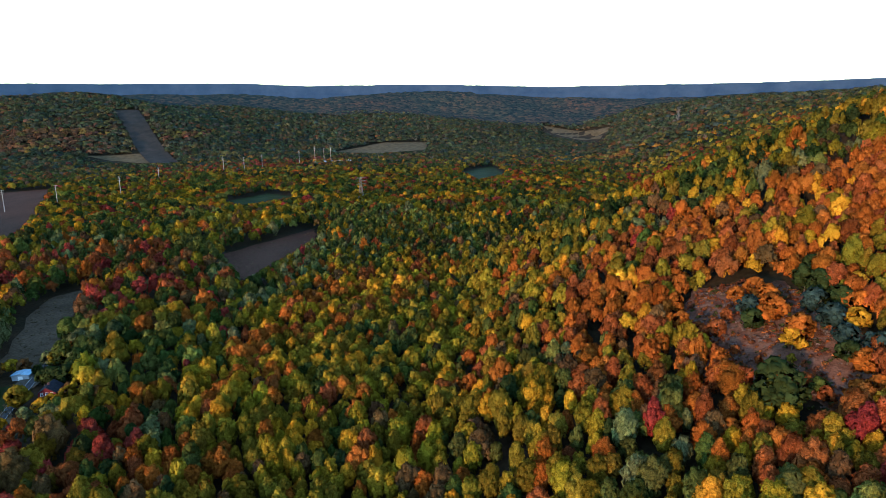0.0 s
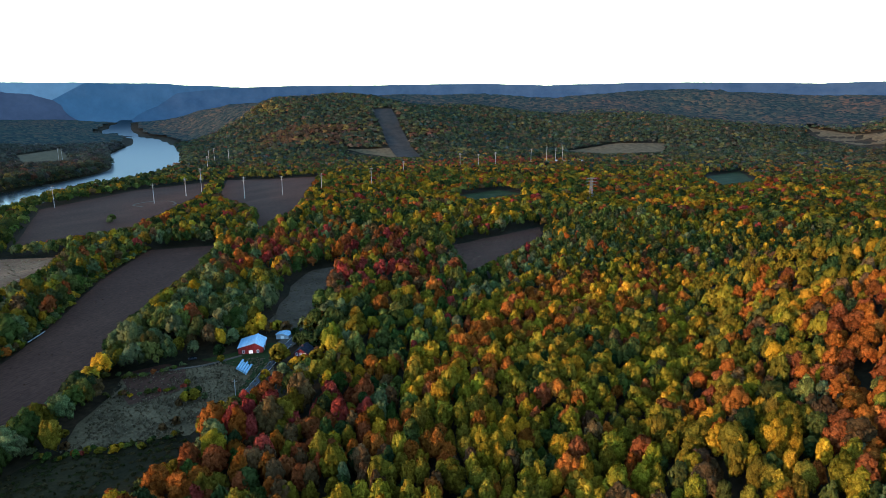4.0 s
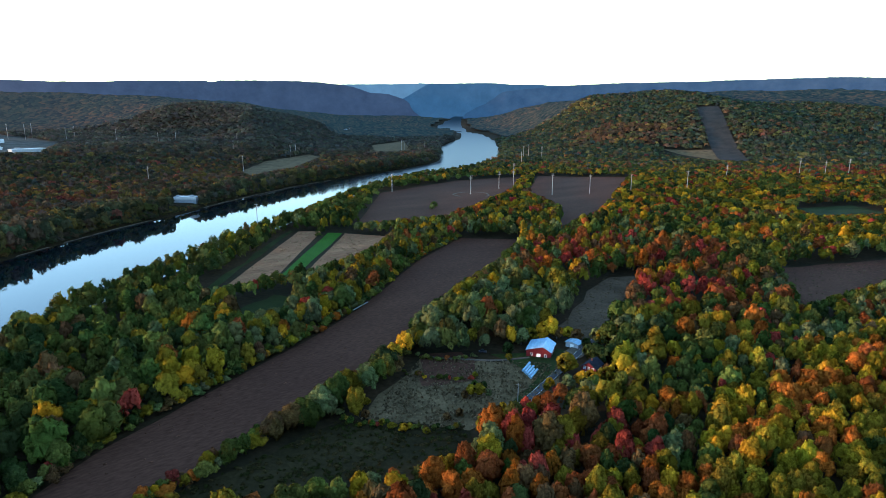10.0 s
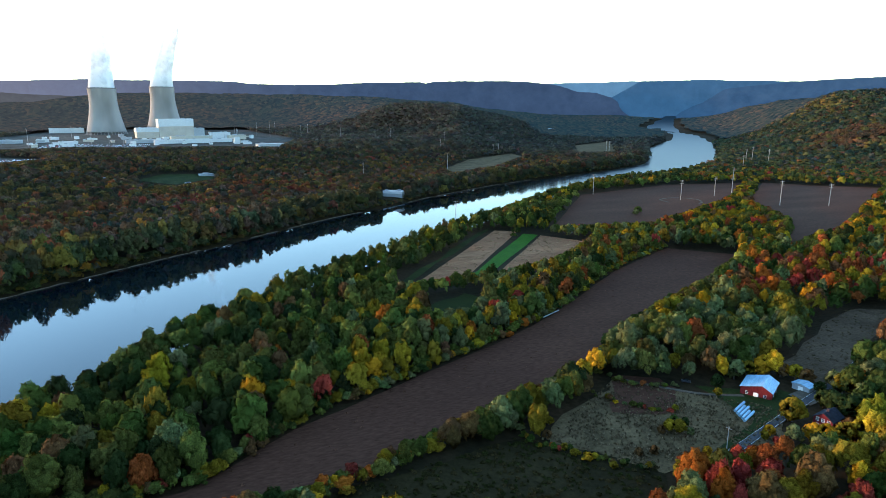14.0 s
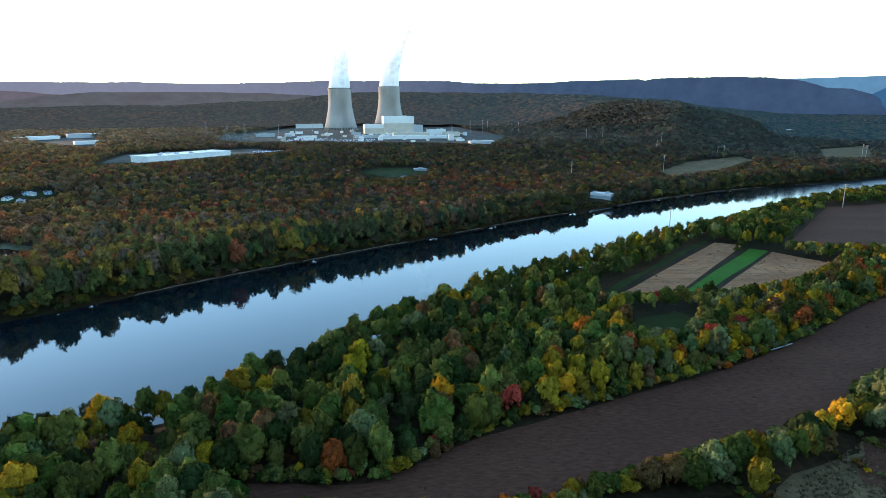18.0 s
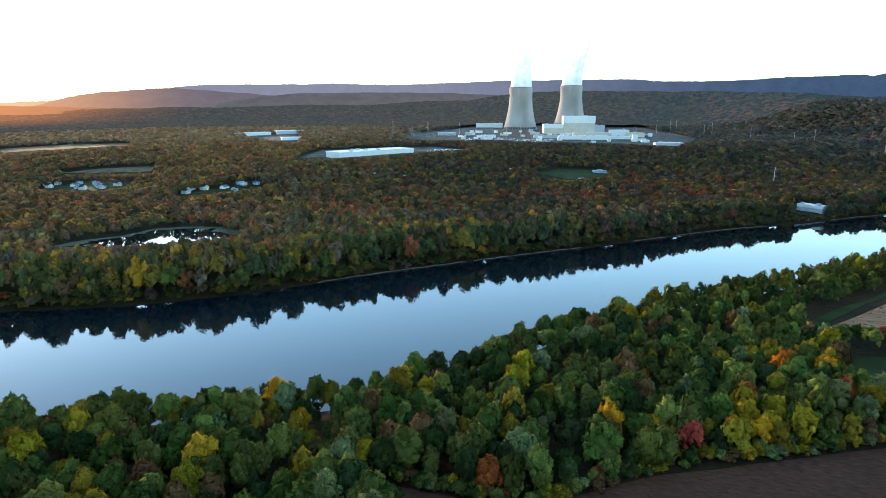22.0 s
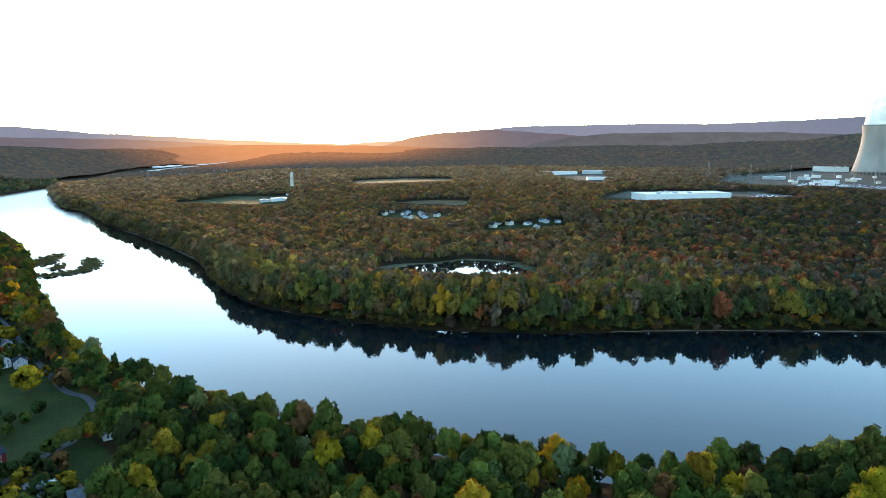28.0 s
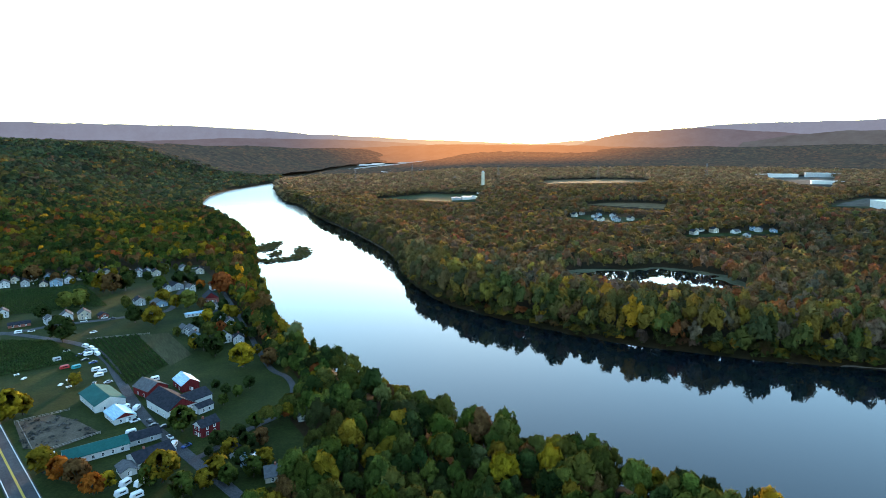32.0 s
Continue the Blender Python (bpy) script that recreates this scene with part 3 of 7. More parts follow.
VALE = mixture(dark=2.0, green=3.4, moss=3, fresh=1.6, olive=5, lime=2.4, gold=1.0, orange=1.2, rust=1.0, red=0.5, brown=1.4)
REDS = mixture(dark=1, green=2.5, olive=3.4, lime=0.6, silver=0.6, gold=0.5, orange=2.2, rust=3.6, red=3.6, brown=2.6)
REDS_LOW = mixture(dark=1, green=1.6, olive=3, lime=0.6, gold=0.8, orange=2.6, rust=3.6, red=2.2, brown=2.2)
AMBER = mixture(green=0.6, olive=2.6, lime=1.6, gold=4.2, orange=4.4, rust=0.7)
SLOPE = mixture(dark=0.4, green=0.5, moss=0.7, olive=6.0, lime=5.0, gold=1.9, orange=1.7, rust=0.6, brown=0.9)
SHADY = mixture(dark=3.2, green=4, olive=4, lime=1.0, gold=0.6, orange=1.0, brown=0.8)
GREYGREEN = mixture(green=2, moss=2, fresh=3, olive=1.5, silver=6, gold=0.5, rust=0.6, brown=0.6)
FIERY = mixture(green=0.2, olive=1.4, lime=0.5, gold=1.2, orange=6, rust=4.6, red=0.3, brown=0.8)
FAR_SIDE = mixture(dark=2.5, green=3, olive=4.4, lime=0.4, gold=0.2, orange=0.3, rust=1.0, red=0.2, brown=4, bare=3, fir=0.6)
FAR_RUST = mixture(dark=1.5, green=2.5, olive=4.5, gold=0.5, orange=1.2, rust=2.6, red=0.5, brown=4, bare=2)
FAR_HILL = mixture(dark=4, green=4, moss=3, olive=3, rust=0.6, orange=0.3, brown=2.5, bare=0.6, fir=3)
SOUTH = mixture(dark=6, green=4, moss=4.5, olive=3.4, lime=0.3, gold=0.35, rust=0.5, brown=3.2)

# what grows where: mixture, outline, softness of its edge
ZONES = [
    (REDS, [(-357, 377), (-384, 487), (-337, 541), (-260, 560), (-195, 498), (-126, 359), (-168, 322), (-181, 361), (-240, 340), (-298, 424)], 22),
    (GREYGREEN, [(-312, 257), (-302, 372), (-278, 400), (-242, 331), (-223, 242), (-247, 213)], 16),
    (SLOPE, [(-126, 359), (-60, 509), (60, 470), (100, 380), (49, 286), (55, 182), (58, 60), (-91, 60), (-120, 170), (-100, 250)], 22),
    (AMBER, [(-176, 243), (-122, 262), (-116, 339), (-92, 417), (-11, 471), (-45, 378), (-81, 291), (-94, 237)], 14),
    (REDS_LOW, [(-161, 90), (-180, 186), (-170, 218), (-161, 252), (-130, 262), (-108, 197), (-125, 90)], 16),
    (SHADY, [(60, 470), (100, 372), (180, 360), (330, 345), (420, 520), (230, 640), (40, 640)], 24),
    (FIERY, [(290, 335), (169, 350), (98, 352), (49, 286), (53, 207), (74, 187), (80, 141), (104, 110), (300, 110)], 16),
    (AMBER, [(-60, 800), (-20, 880), (60, 860), (40, 800)], 20), (AMBER, [(80, 1000), (140, 1100), (230, 1090), (190, 1000)], 30),
    (REDS, [(320, 960), (340, 1080), (460, 1080), (430, 980)], 30), (AMBER, [(280, 1480), (360, 1640), (520, 1620), (440, 1480)], 40),
    (REDS, [(-560, 1190), (-600, 1330), (-300, 1530), (-180, 1480), (-330, 1290)], 40), (REDS, [(-1300, 1600), (-1210, 1790), (-1040, 1810), (-900, 1660)], 50),
    (FAR_RUST, [(-985, -66), (-1180, 41), (-1231, 204), (-1015, 296), (-865, -60), (-671, -216), (-760, -330), (-900, -260)], 40),
    (FIERY, [(-1221, 1536), (-1252, 1731), (-1170, 1819), (-1032, 1877), (-977, 1822), (-1043, 1605)], 30), (SLOPE, [(-2322, 2620), (-1950, 2500), (-1779, 2306), (-1427, 2037), (-1377, 1940), (-1753, 2146)], 40), (REDS_LOW, [(-830, 1796), (-827, 1855), (-722, 1981), (-689, 1942), (-766, 1796)], 25),
    (FAR_RUST, [(-640, -420), (-660, -300), (-560, -250), (-540, -300), (-570, -440)], 24), (FAR_RUST, [(-700, -760), (-620, -560), (-560, -600), (-620, -800)], 40)]


def wood_kind(x, y):
    """Which kind of tree grows where."""
    far, head = polar(x, y)
    west = inside(x, y, WEST)
    dn, df = line_distance(x, y, BANK_N), line_distance(x, y, BANK_F)
    w = np.tile(HEDGE, (len(x), 1))

    def blend(s, m):
        w[:] = w * (1 - s[:, None]) + m * s[:, None]
    blend(step(560, 760, far) * ~west, VALE)
    blend(step(170, 70, dn), BY_RIVER)
    blend(step(1150, 1900, far) * ~west, FAR_NORTH)
    blend(west * 1.0, FAR_SIDE)
    blend(west * step(70, 20, df), BANK_WEST)
    blend(step(1400, 2300, far + 300 * step(110, 90, head)), FAR_HILL)
    blend(step(105, 150, head) * ~west * (0.55 + 0.45 * step(350, 600, far)), SOUTH)
    for m, outline, soft in ZONES:
        o = np.array(outline, float)
        lo, hi = o.min(0) - soft, o.max(0) + soft
        box = (x > lo[0]) & (x < hi[0]) & (y > lo[1]) & (y < hi[1])
        if box.any():
            d = line_distance(x[box], y[box], np.vstack([o, o[:1]])) * np.where(inside(x[box], y[box], o), 1, -1)
            s = np.zeros(len(x))
            s[box] = step(-soft, soft, d + soft * 0.6 * wobble(x[box], y[box], soft * 1.3, 4))
            blend(s, m)
    for k in range(len(KINDS)):
        w[:, k] *= 0.25 + 1.7 * step(-0.4, 0.7, wobble(x, y, np.where(far < 500, 26, 75), 20 + k))
    c = np.cumsum(w, 1)
    return (rng.random(len(x))[:, None] * c[:, -1:] > c).sum(1)


def icosphere(level):
    g = (1 + 5 ** 0.5) / 2
    v = [(-1, g, 0), (1, g, 0), (-1, -g, 0), (1, -g, 0), (0, -1, g), (0, 1, g), (0, -1, -g), (0, 1, -g), (g, 0, -1), (g, 0, 1), (-g, 0, -1), (-g, 0, 1)]
    t = [(0, 11, 5), (0, 5, 1), (0, 1, 7), (0, 7, 10), (0, 10, 11), (1, 5, 9), (5, 11, 4), (11, 10, 2), (10, 7, 6), (7, 1, 8),
         (3, 9, 4), (3, 4, 2), (3, 2, 6), (3, 6, 8), (3, 8, 9), (4, 9, 5), (2, 4, 11), (6, 2, 10), (8, 6, 7), (9, 8, 1)]
    tri = np.array(v, float)[np.array(t)]
    for _ in range(level):
        a, b, c = tri[:, 0], tri[:, 1], tri[:, 2]
        ab, bc, ca = (a + b) / 2, (b + c) / 2, (c + a) / 2
        tri = np.concatenate([np.stack(q, 1) for q in ((a, ab, ca), (ab, b, bc), (ca, bc, c), (ab, bc, ca))])
    return tri / np.linalg.norm(tri, axis=2, keepdims=True)


def leafy(level, centre, radius, spread, keep, r, low=-0.25):
    """Leaf sprays over one bough: loose triangles round a lobe, with gaps. Gives their corners and the way each corner faces."""
    tri = icosphere(level)
    mid = tri.mean(1, keepdims=True)
    out = (mid[:, 0] * np.asarray(keep)).sum(1) > low
    tri, mid = tri[out], mid[out]
    face = tri / np.linalg.norm(tri, axis=2, keepdims=True) + r.normal(0, 0.12, (len(tri), 1, 3))
    tri = mid + (tri - mid) * (1.12 + 0.3 * r.random((len(tri), 1, 1)))
    tri = tri + r.normal(0, spread, (len(tri), 1, 3)) + r.normal(0, spread * 0.9, tri.shape)
    tone = r.normal(1, 0.17) * r.normal(1, 0.08, (len(tri), 1, 1)) + np.zeros((len(tri), 3, 1))
    return np.concatenate([np.asarray(centre) + tri * np.asarray(radius), face + 0.16 * np.asarray(keep) + (0, 0, 0.12), tone.clip(0.5, 1.6)], 2)


def crown(lobes, level, core, r, small=1.0, low=0.0, sharp=0.13):
    """A broad-leaved crown, about 1 wide, standing on z = 0 to 1."""
    bits = [leafy(core, (0, 0, 0.52), (0.35, 0.35, 0.39), 0.10, (0, 0, 0.5), r, -0.5 + low)]
    turn = r.random() * 6.28
    for i in range(lobes):
        f = (i + 0.5) / lobes
        a = turn + i * 2.4
        up = math.cos(f * math.pi * (0.66 - 0.2 * low))
        side = 0.33 * math.sqrt(max(0, 1 - up * up)) * r.uniform(0.75, 1.25) + 0.02
        c = np.array((side * math.cos(a), side * math.sin(a), 0.52 + 0.36 * up * r.uniform(0.75, 1.18)))
        k = (0.09 + 0.15 * r.random() ** 1.5) * small
        d = c - np.array((0, 0, 0.42))
        bits.append(leafy(level, c, (k * 1.1, k * 1.1, k), sharp, d / np.linalg.norm(d), r, -0.15))
    return np.concatenate(bits)


OPEN = OPEN_LAND


def view_cap(x, y):
    """Caps tree heights to fit the camera's view: lower where they would hide open land."""
    far, _ = polar(x, y)
    ux, uy = (x - EYE[0]) / far, (y - EYE[1]) / far
    tall = np.full(len(x), 99.0)
    over = EYE[2] - ground(x, y)
    longest = 120.0 if far.max() < 900 else 260.0
    for s in np.arange(longest, 2, -4.0 if longest < 200 else -8.0):
        qx, qy = x + ux * s, y + uy * s
        hit = np.zeros(len(x), bool)
        for poly in OPEN:
            p = np.asarray(poly)
            lo, hi = p.min(0), p.max(0)
            box = (qx > lo[0]) & (qx < hi[0]) & (qy > lo[1]) & (qy < hi[1])
            if box.any():
                hit[box] |= inside(qx[box], qy[box], p)
        tall[hit] = (over * s / (far + s))[hit] * 1.12 + 1.0
    return tall


def wood(name, x, y, templates, width, height, label, kind="stuff", free=False):
    """Many trees in one mesh. width, height: metres, one for each tree."""
    tall = np.full(len(x), 30.0) if free else view_cap(x, y)
    ok = tall > 3.2
    x, y, tall, width, height = x[ok], y[ok], tall[ok], width[ok], height[ok]
    shore = step(95, 35, line_distance(x, y, BANK_F)) * inside(x, y, WEST)      # the tall wood on the far bank
    width = np.minimum(width * (1 + 0.3 * shore), tall * 0.75 + 2.5)
    height = np.minimum(height * (1 + 0.42 * shore), tall)
    z = ground(x, y)
    pick = rng.integers(0, len(templates), len(x))
    species = wood_kind(x, y)
    turn = rng.random(len(x)) * 6.283
    # beyond the river and on far hills, haze and sunset glow painted into tints
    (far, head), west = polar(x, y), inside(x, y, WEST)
    haze_mix = np.where(west, 0.45 * step(300, 800, far) + 0.38 * step(1300, 2000, far), 0.45 * step(1000, 1900, far))[:, None]
    haze_west = np.array((0.072, 0.067, 0.054)) * (1 + 0.45 * step(1500, 2100, far))[:, None] + step(95, 122, head)[:, None] * np.array((0.125, 0.072, 0.020))
    tint = TINTS[species] * (1 - haze_mix) + haze_mix * np.where(west[:, None], haze_west, (0.080, 0.097, 0.068))
    shade = rng.normal(1, 0.17 if name[6:] in ("near_hill", "near_valley", "next_hill", "next_valley") else 0.11, (len(x), 1)).clip(0.6, 1.5) * rng.normal(1, 0.06, (len(x), 3))
    verts, tints, faces = [], [], []
    for k, t in enumerate(templates):
        w = np.where(pick == k)[0]
        if not len(w):
            continue
        c, s = np.cos(turn[w])[:, None], np.sin(turn[w])[:, None]

        def spin(p):
            return np.stack([p[..., 0] * c - p[..., 1] * s, p[..., 0] * s + p[..., 1] * c, p[..., 2] + 0 * c], -1)
        q = spin(t[..., :3].reshape(1, -1, 3)) * np.stack([width[w] * rng.uniform(0.82, 1.2, len(w)), width[w] * rng.uniform(0.82, 1.2, len(w)), height[w]], -1)[:, None]
        q = q + np.stack([x[w], y[w], z[w]], -1)[:, None]
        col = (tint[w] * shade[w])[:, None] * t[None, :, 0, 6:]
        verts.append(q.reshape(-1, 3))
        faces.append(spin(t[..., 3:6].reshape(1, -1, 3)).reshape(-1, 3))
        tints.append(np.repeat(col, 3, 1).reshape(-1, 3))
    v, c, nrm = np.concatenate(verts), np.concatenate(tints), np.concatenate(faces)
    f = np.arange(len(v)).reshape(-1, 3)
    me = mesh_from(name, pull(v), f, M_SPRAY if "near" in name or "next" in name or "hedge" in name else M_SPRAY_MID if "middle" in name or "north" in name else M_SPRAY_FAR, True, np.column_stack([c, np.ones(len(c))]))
    soften(me, nrm)
    return tagged(new(name, me), label, "woods", kind=kind)


def soften(me, nrm):
    """Leaf sprays take the light of the bough that they sit on."""
    nrm = nrm / np.linalg.norm(nrm, axis=1, keepdims=True)
    at = me.attributes.new("custom_normal", "FLOAT_VECTOR", "POINT")
    at.data.foreach_set("vector", nrm.astype(np.float32).ravel())


def scatter(lo, hi, gap, first=-72.0, last=188.0, margin=2.8, bank=1.0):
    """Uneven stand of trees between two distances."""
    n = int(2 * hi / gap)
    u, w = np.meshgrid(np.arange(n), np.arange(n))
    x = EYE[0] + (u - n / 2 + 0.5 * (w % 2) + rng.uniform(-0.38, 0.38, u.shape)) * gap
    y = EYE[1] + (w - n / 2 + rng.uniform(-0.38, 0.38, u.shape)) * gap
    x, y = x.ravel(), y.ravel()
    far, head = polar(x, y)
    ok = (far > lo) & (far < hi) & (head > first) & (head < last)
    x, y = x[ok], y[ok]
    ok = ~inside(x, y, RIVER) & (np.minimum(line_distance(x, y, BANK_N), line_distance(x, y, BANK_F)) > bank)
    for poly in CLEAR:
        p = np.array(poly, float)
        ok &= ~inside(x, y, p) & (line_distance(x, y, np.vstack([p, p[:1]])) > (0.0 if poly is SCREE else margin))
    ok &= rng.random(len(x)) > 0.06
    return x[ok], y[ok]


def hill_side(x, y):
    return (x > -150 + 10 * wobble(x, y, 25)) & (y > 90) & (y < 700)


tr = np.random.default_rng(3)
NEAR_CROWNS = [crown(36, 0, 0, tr, 0.78, sharp=0.10) for _ in range(9)]
NEXT_CROWNS = [crown(18, 0, 0, tr, 0.95, 0.5, 0.10) for _ in range(9)]
MID_CROWNS = [crown(6, 0, 0, tr, 1.15, 0.5) for _ in range(8)]
FAR_CROWNS = [np.concatenate([leafy(0, (0.16 * math.cos(a), 0.16 * math.sin(a), 0.5 + 0.1 * k), (0.36, 0.36, 0.36), 0.1, (0.3 * math.cos(a), 0.3 * math.sin(a), 0.9), tr, 0.12) for k, a in enumerate((j, j + 3.3))]) for j in range(9)]
DISTANT = [leafy(0, (0, 0, 0.4), (0.56, 0.56, 0.56), 0.1, (0, 0, 1.0), tr, 0.1) for _ in range(8)]


NEAR_TREES = [], []


def stand(name, lo, hi, templates, label):
    """Slender trees close together on the hill, broad ones on the valley floor."""
    for tail, gap, on_hill, wide, tall in (("hill", 6.2, True, (4.8, 9.0), (9, 16)), ("valley", 8.0, False, (5.5, 12.5), (8.5, 19))):
        x, y = scatter(lo, hi, gap * (1.08 if lo > 390 else 1.0), -68.0 if lo < 390 else -46.0)
        ok = hill_side(x, y) == on_hill
        x, y = x[ok], y[ok]
        if name == "woods_near":
            one = np.argsort(polar(x, y)[0])[:24]
            NEAR_TREES[0].extend(x[one])
            NEAR_TREES[1].extend(y[one])
            x, y = np.delete(x, one), np.delete(y, one)
        if len(x):
            wood(name + "_" + tail, x, y, templates, w := rng.uniform(*wide, len(x)), np.clip(w * rng.uniform(1.0, 1.4, len(x)) + rng.uniform(1.5, 5, len(x)), *tall), label)


stand("woods_near", 95, 225, NEAR_CROWNS, "dense autumn broad-leaved woods in green, gold, orange and red")
stand("woods_next", 225, 400, NEXT_CROWNS, "dense broad-leaved woods turning yellow, orange and red")
stand("woods_middle", 400, 720, MID_CROWNS, "autumn broad-leaved woods in mixed colours")
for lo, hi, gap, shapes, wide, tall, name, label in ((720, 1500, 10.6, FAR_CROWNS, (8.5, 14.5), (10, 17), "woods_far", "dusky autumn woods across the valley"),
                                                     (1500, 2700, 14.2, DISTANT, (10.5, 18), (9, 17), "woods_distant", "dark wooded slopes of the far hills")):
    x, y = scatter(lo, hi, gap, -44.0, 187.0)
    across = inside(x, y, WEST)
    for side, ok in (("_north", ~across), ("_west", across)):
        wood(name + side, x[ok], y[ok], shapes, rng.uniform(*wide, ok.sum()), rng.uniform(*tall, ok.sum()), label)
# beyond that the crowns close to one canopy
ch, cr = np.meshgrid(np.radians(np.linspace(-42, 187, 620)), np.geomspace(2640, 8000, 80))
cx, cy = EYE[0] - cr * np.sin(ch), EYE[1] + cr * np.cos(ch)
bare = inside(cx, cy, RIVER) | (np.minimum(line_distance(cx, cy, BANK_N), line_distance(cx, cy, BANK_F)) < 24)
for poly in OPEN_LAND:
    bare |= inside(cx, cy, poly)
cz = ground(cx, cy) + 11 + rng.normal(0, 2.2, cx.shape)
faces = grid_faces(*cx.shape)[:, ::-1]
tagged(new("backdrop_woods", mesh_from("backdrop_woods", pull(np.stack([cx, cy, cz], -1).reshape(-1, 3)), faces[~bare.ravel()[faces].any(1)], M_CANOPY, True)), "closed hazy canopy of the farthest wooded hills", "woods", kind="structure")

# ---- hedgerows along the long field ----
def hedge_line(pts, shift, gap):
    c = spline(pts, 400)
    run = np.concatenate([[0], np.cumsum(np.hypot(*np.diff(c, axis=0).T))])
    s = np.arange(0, run[-1], gap) + rng.uniform(-0.4, 0.4, len(np.arange(0, run[-1], gap))) * gap
    return np.stack([np.interp(s, run, c[:, 0]) + shift, np.interp(s, run, c[:, 1])], 1) + rng.normal(0, 0.9, (len(s), 2))


EAST_EDGE = [(-230, -30), (-226, 30), (-231, 75), (-248, 127), (-266, 184), (-283, 220), (-322, 272), (-398, 441)]
WEST_EDGE = [(-246, -40), (-243, 20), (-273, 64), (-293, 108), (-333, 198), (-362, 249), (-437, 355), (-485, 451)]
hedge = np.concatenate([hedge_line(EAST_EDGE, 4.0, 2.7), hedge_line(EAST_EDGE, 7.5, 4.0), hedge_line(WEST_EDGE, -3.0, 3.0), hedge_line(WEST_EDGE, -7.0, 3.6)])
wood("hedgerow", hedge[:, 0], hedge[:, 1], NEXT_CROWNS, rng.uniform(3.6, 7.5, len(hedge)), rng.uniform(3.2, 7.5, len(hedge)), "hedgerow of mixed bushes along the ploughed field", free=True)

scrub = np.concatenate([hedge_line([(-240, 152), (-226, 150), (-208, 165), (-190, 184)], 0.0, 1.9), hedge_line([(-252, 200), (-238, 206), (-228, 214), (-222, 222)], 0.0, 2.6), hedge_line([(-262, 218), (-250, 224), (-240, 243)], -2.0, 2.4)])
wood("hedgerow_scrub", scrub[:, 0], scrub[:, 1], NEXT_CROWNS, rng.uniform(1.8, 4.2, len(scrub)), rng.uniform(1.4, 3.6, len(scrub)), "low weedy scrub along the garden plots", free=True)

# the woods right under the flight and behind its start
x, y = scatter(0.5, 95, 8.0, -400.0, 400.0)
wood("woods_middle_below", x, y, MID_CROWNS, rng.uniform(6, 11, len(x)), rng.uniform(9, 16, len(x)), "mixed broad-leaved woods on the hill top")
x, y = scatter(95, 1500, 26.0, -400.0, 400.0)
h = polar(x, y)[1] % 360
ok = (h > 190) & (h < 292)
wood("woods_far_behind", x[ok], y[ok], FAR_CROWNS, rng.uniform(18, 28, ok.sum()), rng.uniform(11, 17, ok.sum()), "mixed autumn woods on the hills behind", free=True)

shrubs = []
for bank in (BANK_N, BANK_F):
    seg = np.hypot(*np.diff(bank, axis=0).T)
    for i in range(len(bank) - 1):
        if polar(*bank[i])[0] < 1600:
            for k in range(int(seg[i] / 0.9)):
                shrubs.append(bank[i] + (bank[i + 1] - bank[i]) * rng.random())
shrubs = np.array(shrubs) + rng.normal(0, 3.6, (len(shrubs), 2))
shrubs = shrubs[~inside(shrubs[:, 0], shrubs[:, 1], RIVER)]
wood("bank_bushes", shrubs[:, 0], shrubs[:, 1], FAR_CROWNS, rng.uniform(5, 10, len(shrubs)), rng.uniform(4, 9, len(shrubs)), "bushes and low branches along the river bank")
# ---- building helpers ----
def plain(name, colour, rough=0.6, metal=0.0, spread=0.22, size=3.0, depth=0.0, spec=0.2):
    lo, hi = tuple(c * (1 - spread) for c in colour), tuple(min(c * (1 + spread), 0.95) for c in colour)
    return grainy(name, (lo, hi), (size, size * 0.12), rough, depth, spec, metal, grain=(0.86, 1.12))


M_CONCRETE = grainy("tower_concrete", ((0.225, 0.203, 0.182), (0.265, 0.243, 0.222)), (90.0, 70.0), 0.9, 0.0, stretch=(1, 1, 0.3, 0))
M_DARK_RIM = plain("dark_concrete", (0.10, 0.09, 0.085), 0.9)
M_WHITE = plain("white_siding", (0.50, 0.50, 0.49), 0.55, 0, 0.12)
M_CREAM = plain("cream_siding", (0.40, 0.36, 0.29), 0.6, 0, 0.15)
M_BLUE = plain("blue_siding", (0.20, 0.29, 0.38), 0.55, 0, 0.15)
M_GREY = plain("grey_cladding", (0.30, 0.31, 0.32), 0.6, 0, 0.15)
M_BEIGE = plain("beige_cladding", (0.40, 0.35, 0.29), 0.7, 0, 0.12, 20.0)
M_RED = grainy("red_barn_boards", ((0.085, 0.012, 0.014), (0.135, 0.020, 0.021)), (2.5, 0.3), 0.8, 0.02, stretch=(1, 1, 0.1, 0))
M_MAROON = grainy("maroon_boards", ((0.085, 0.012, 0.016), (0.13, 0.02, 0.022)), (2.5, 0.3), 0.8, 0.02, stretch=(1, 1, 0.1, 0))
M_BRICK = plain("red_brick", (0.20, 0.075, 0.055), 0.85)
M_TIN = grainy("pale_metal_roof", ((0.19, 0.33, 0.46), (0.34, 0.49, 0.61)), (4.0, 0.4), 0.42, 0.02, 0.5, 0.25, stretch=(1, 0.1, 1, 0))
M_GREEN_ROOF = plain("green_metal_roof", (0.022, 0.088, 0.080), 0.75, 0.0, 0.15, 6.0, spec=0.06)
M_DARK_ROOF = plain("dark_shingles", (0.026, 0.028, 0.036), 0.9, 0, 0.3, 1.5, 0.02, 0.03)
M_GREY_ROOF = plain("grey_shingles", (0.095, 0.098, 0.105), 0.9, 0, 0.25, 1.5, 0.02, 0.03)
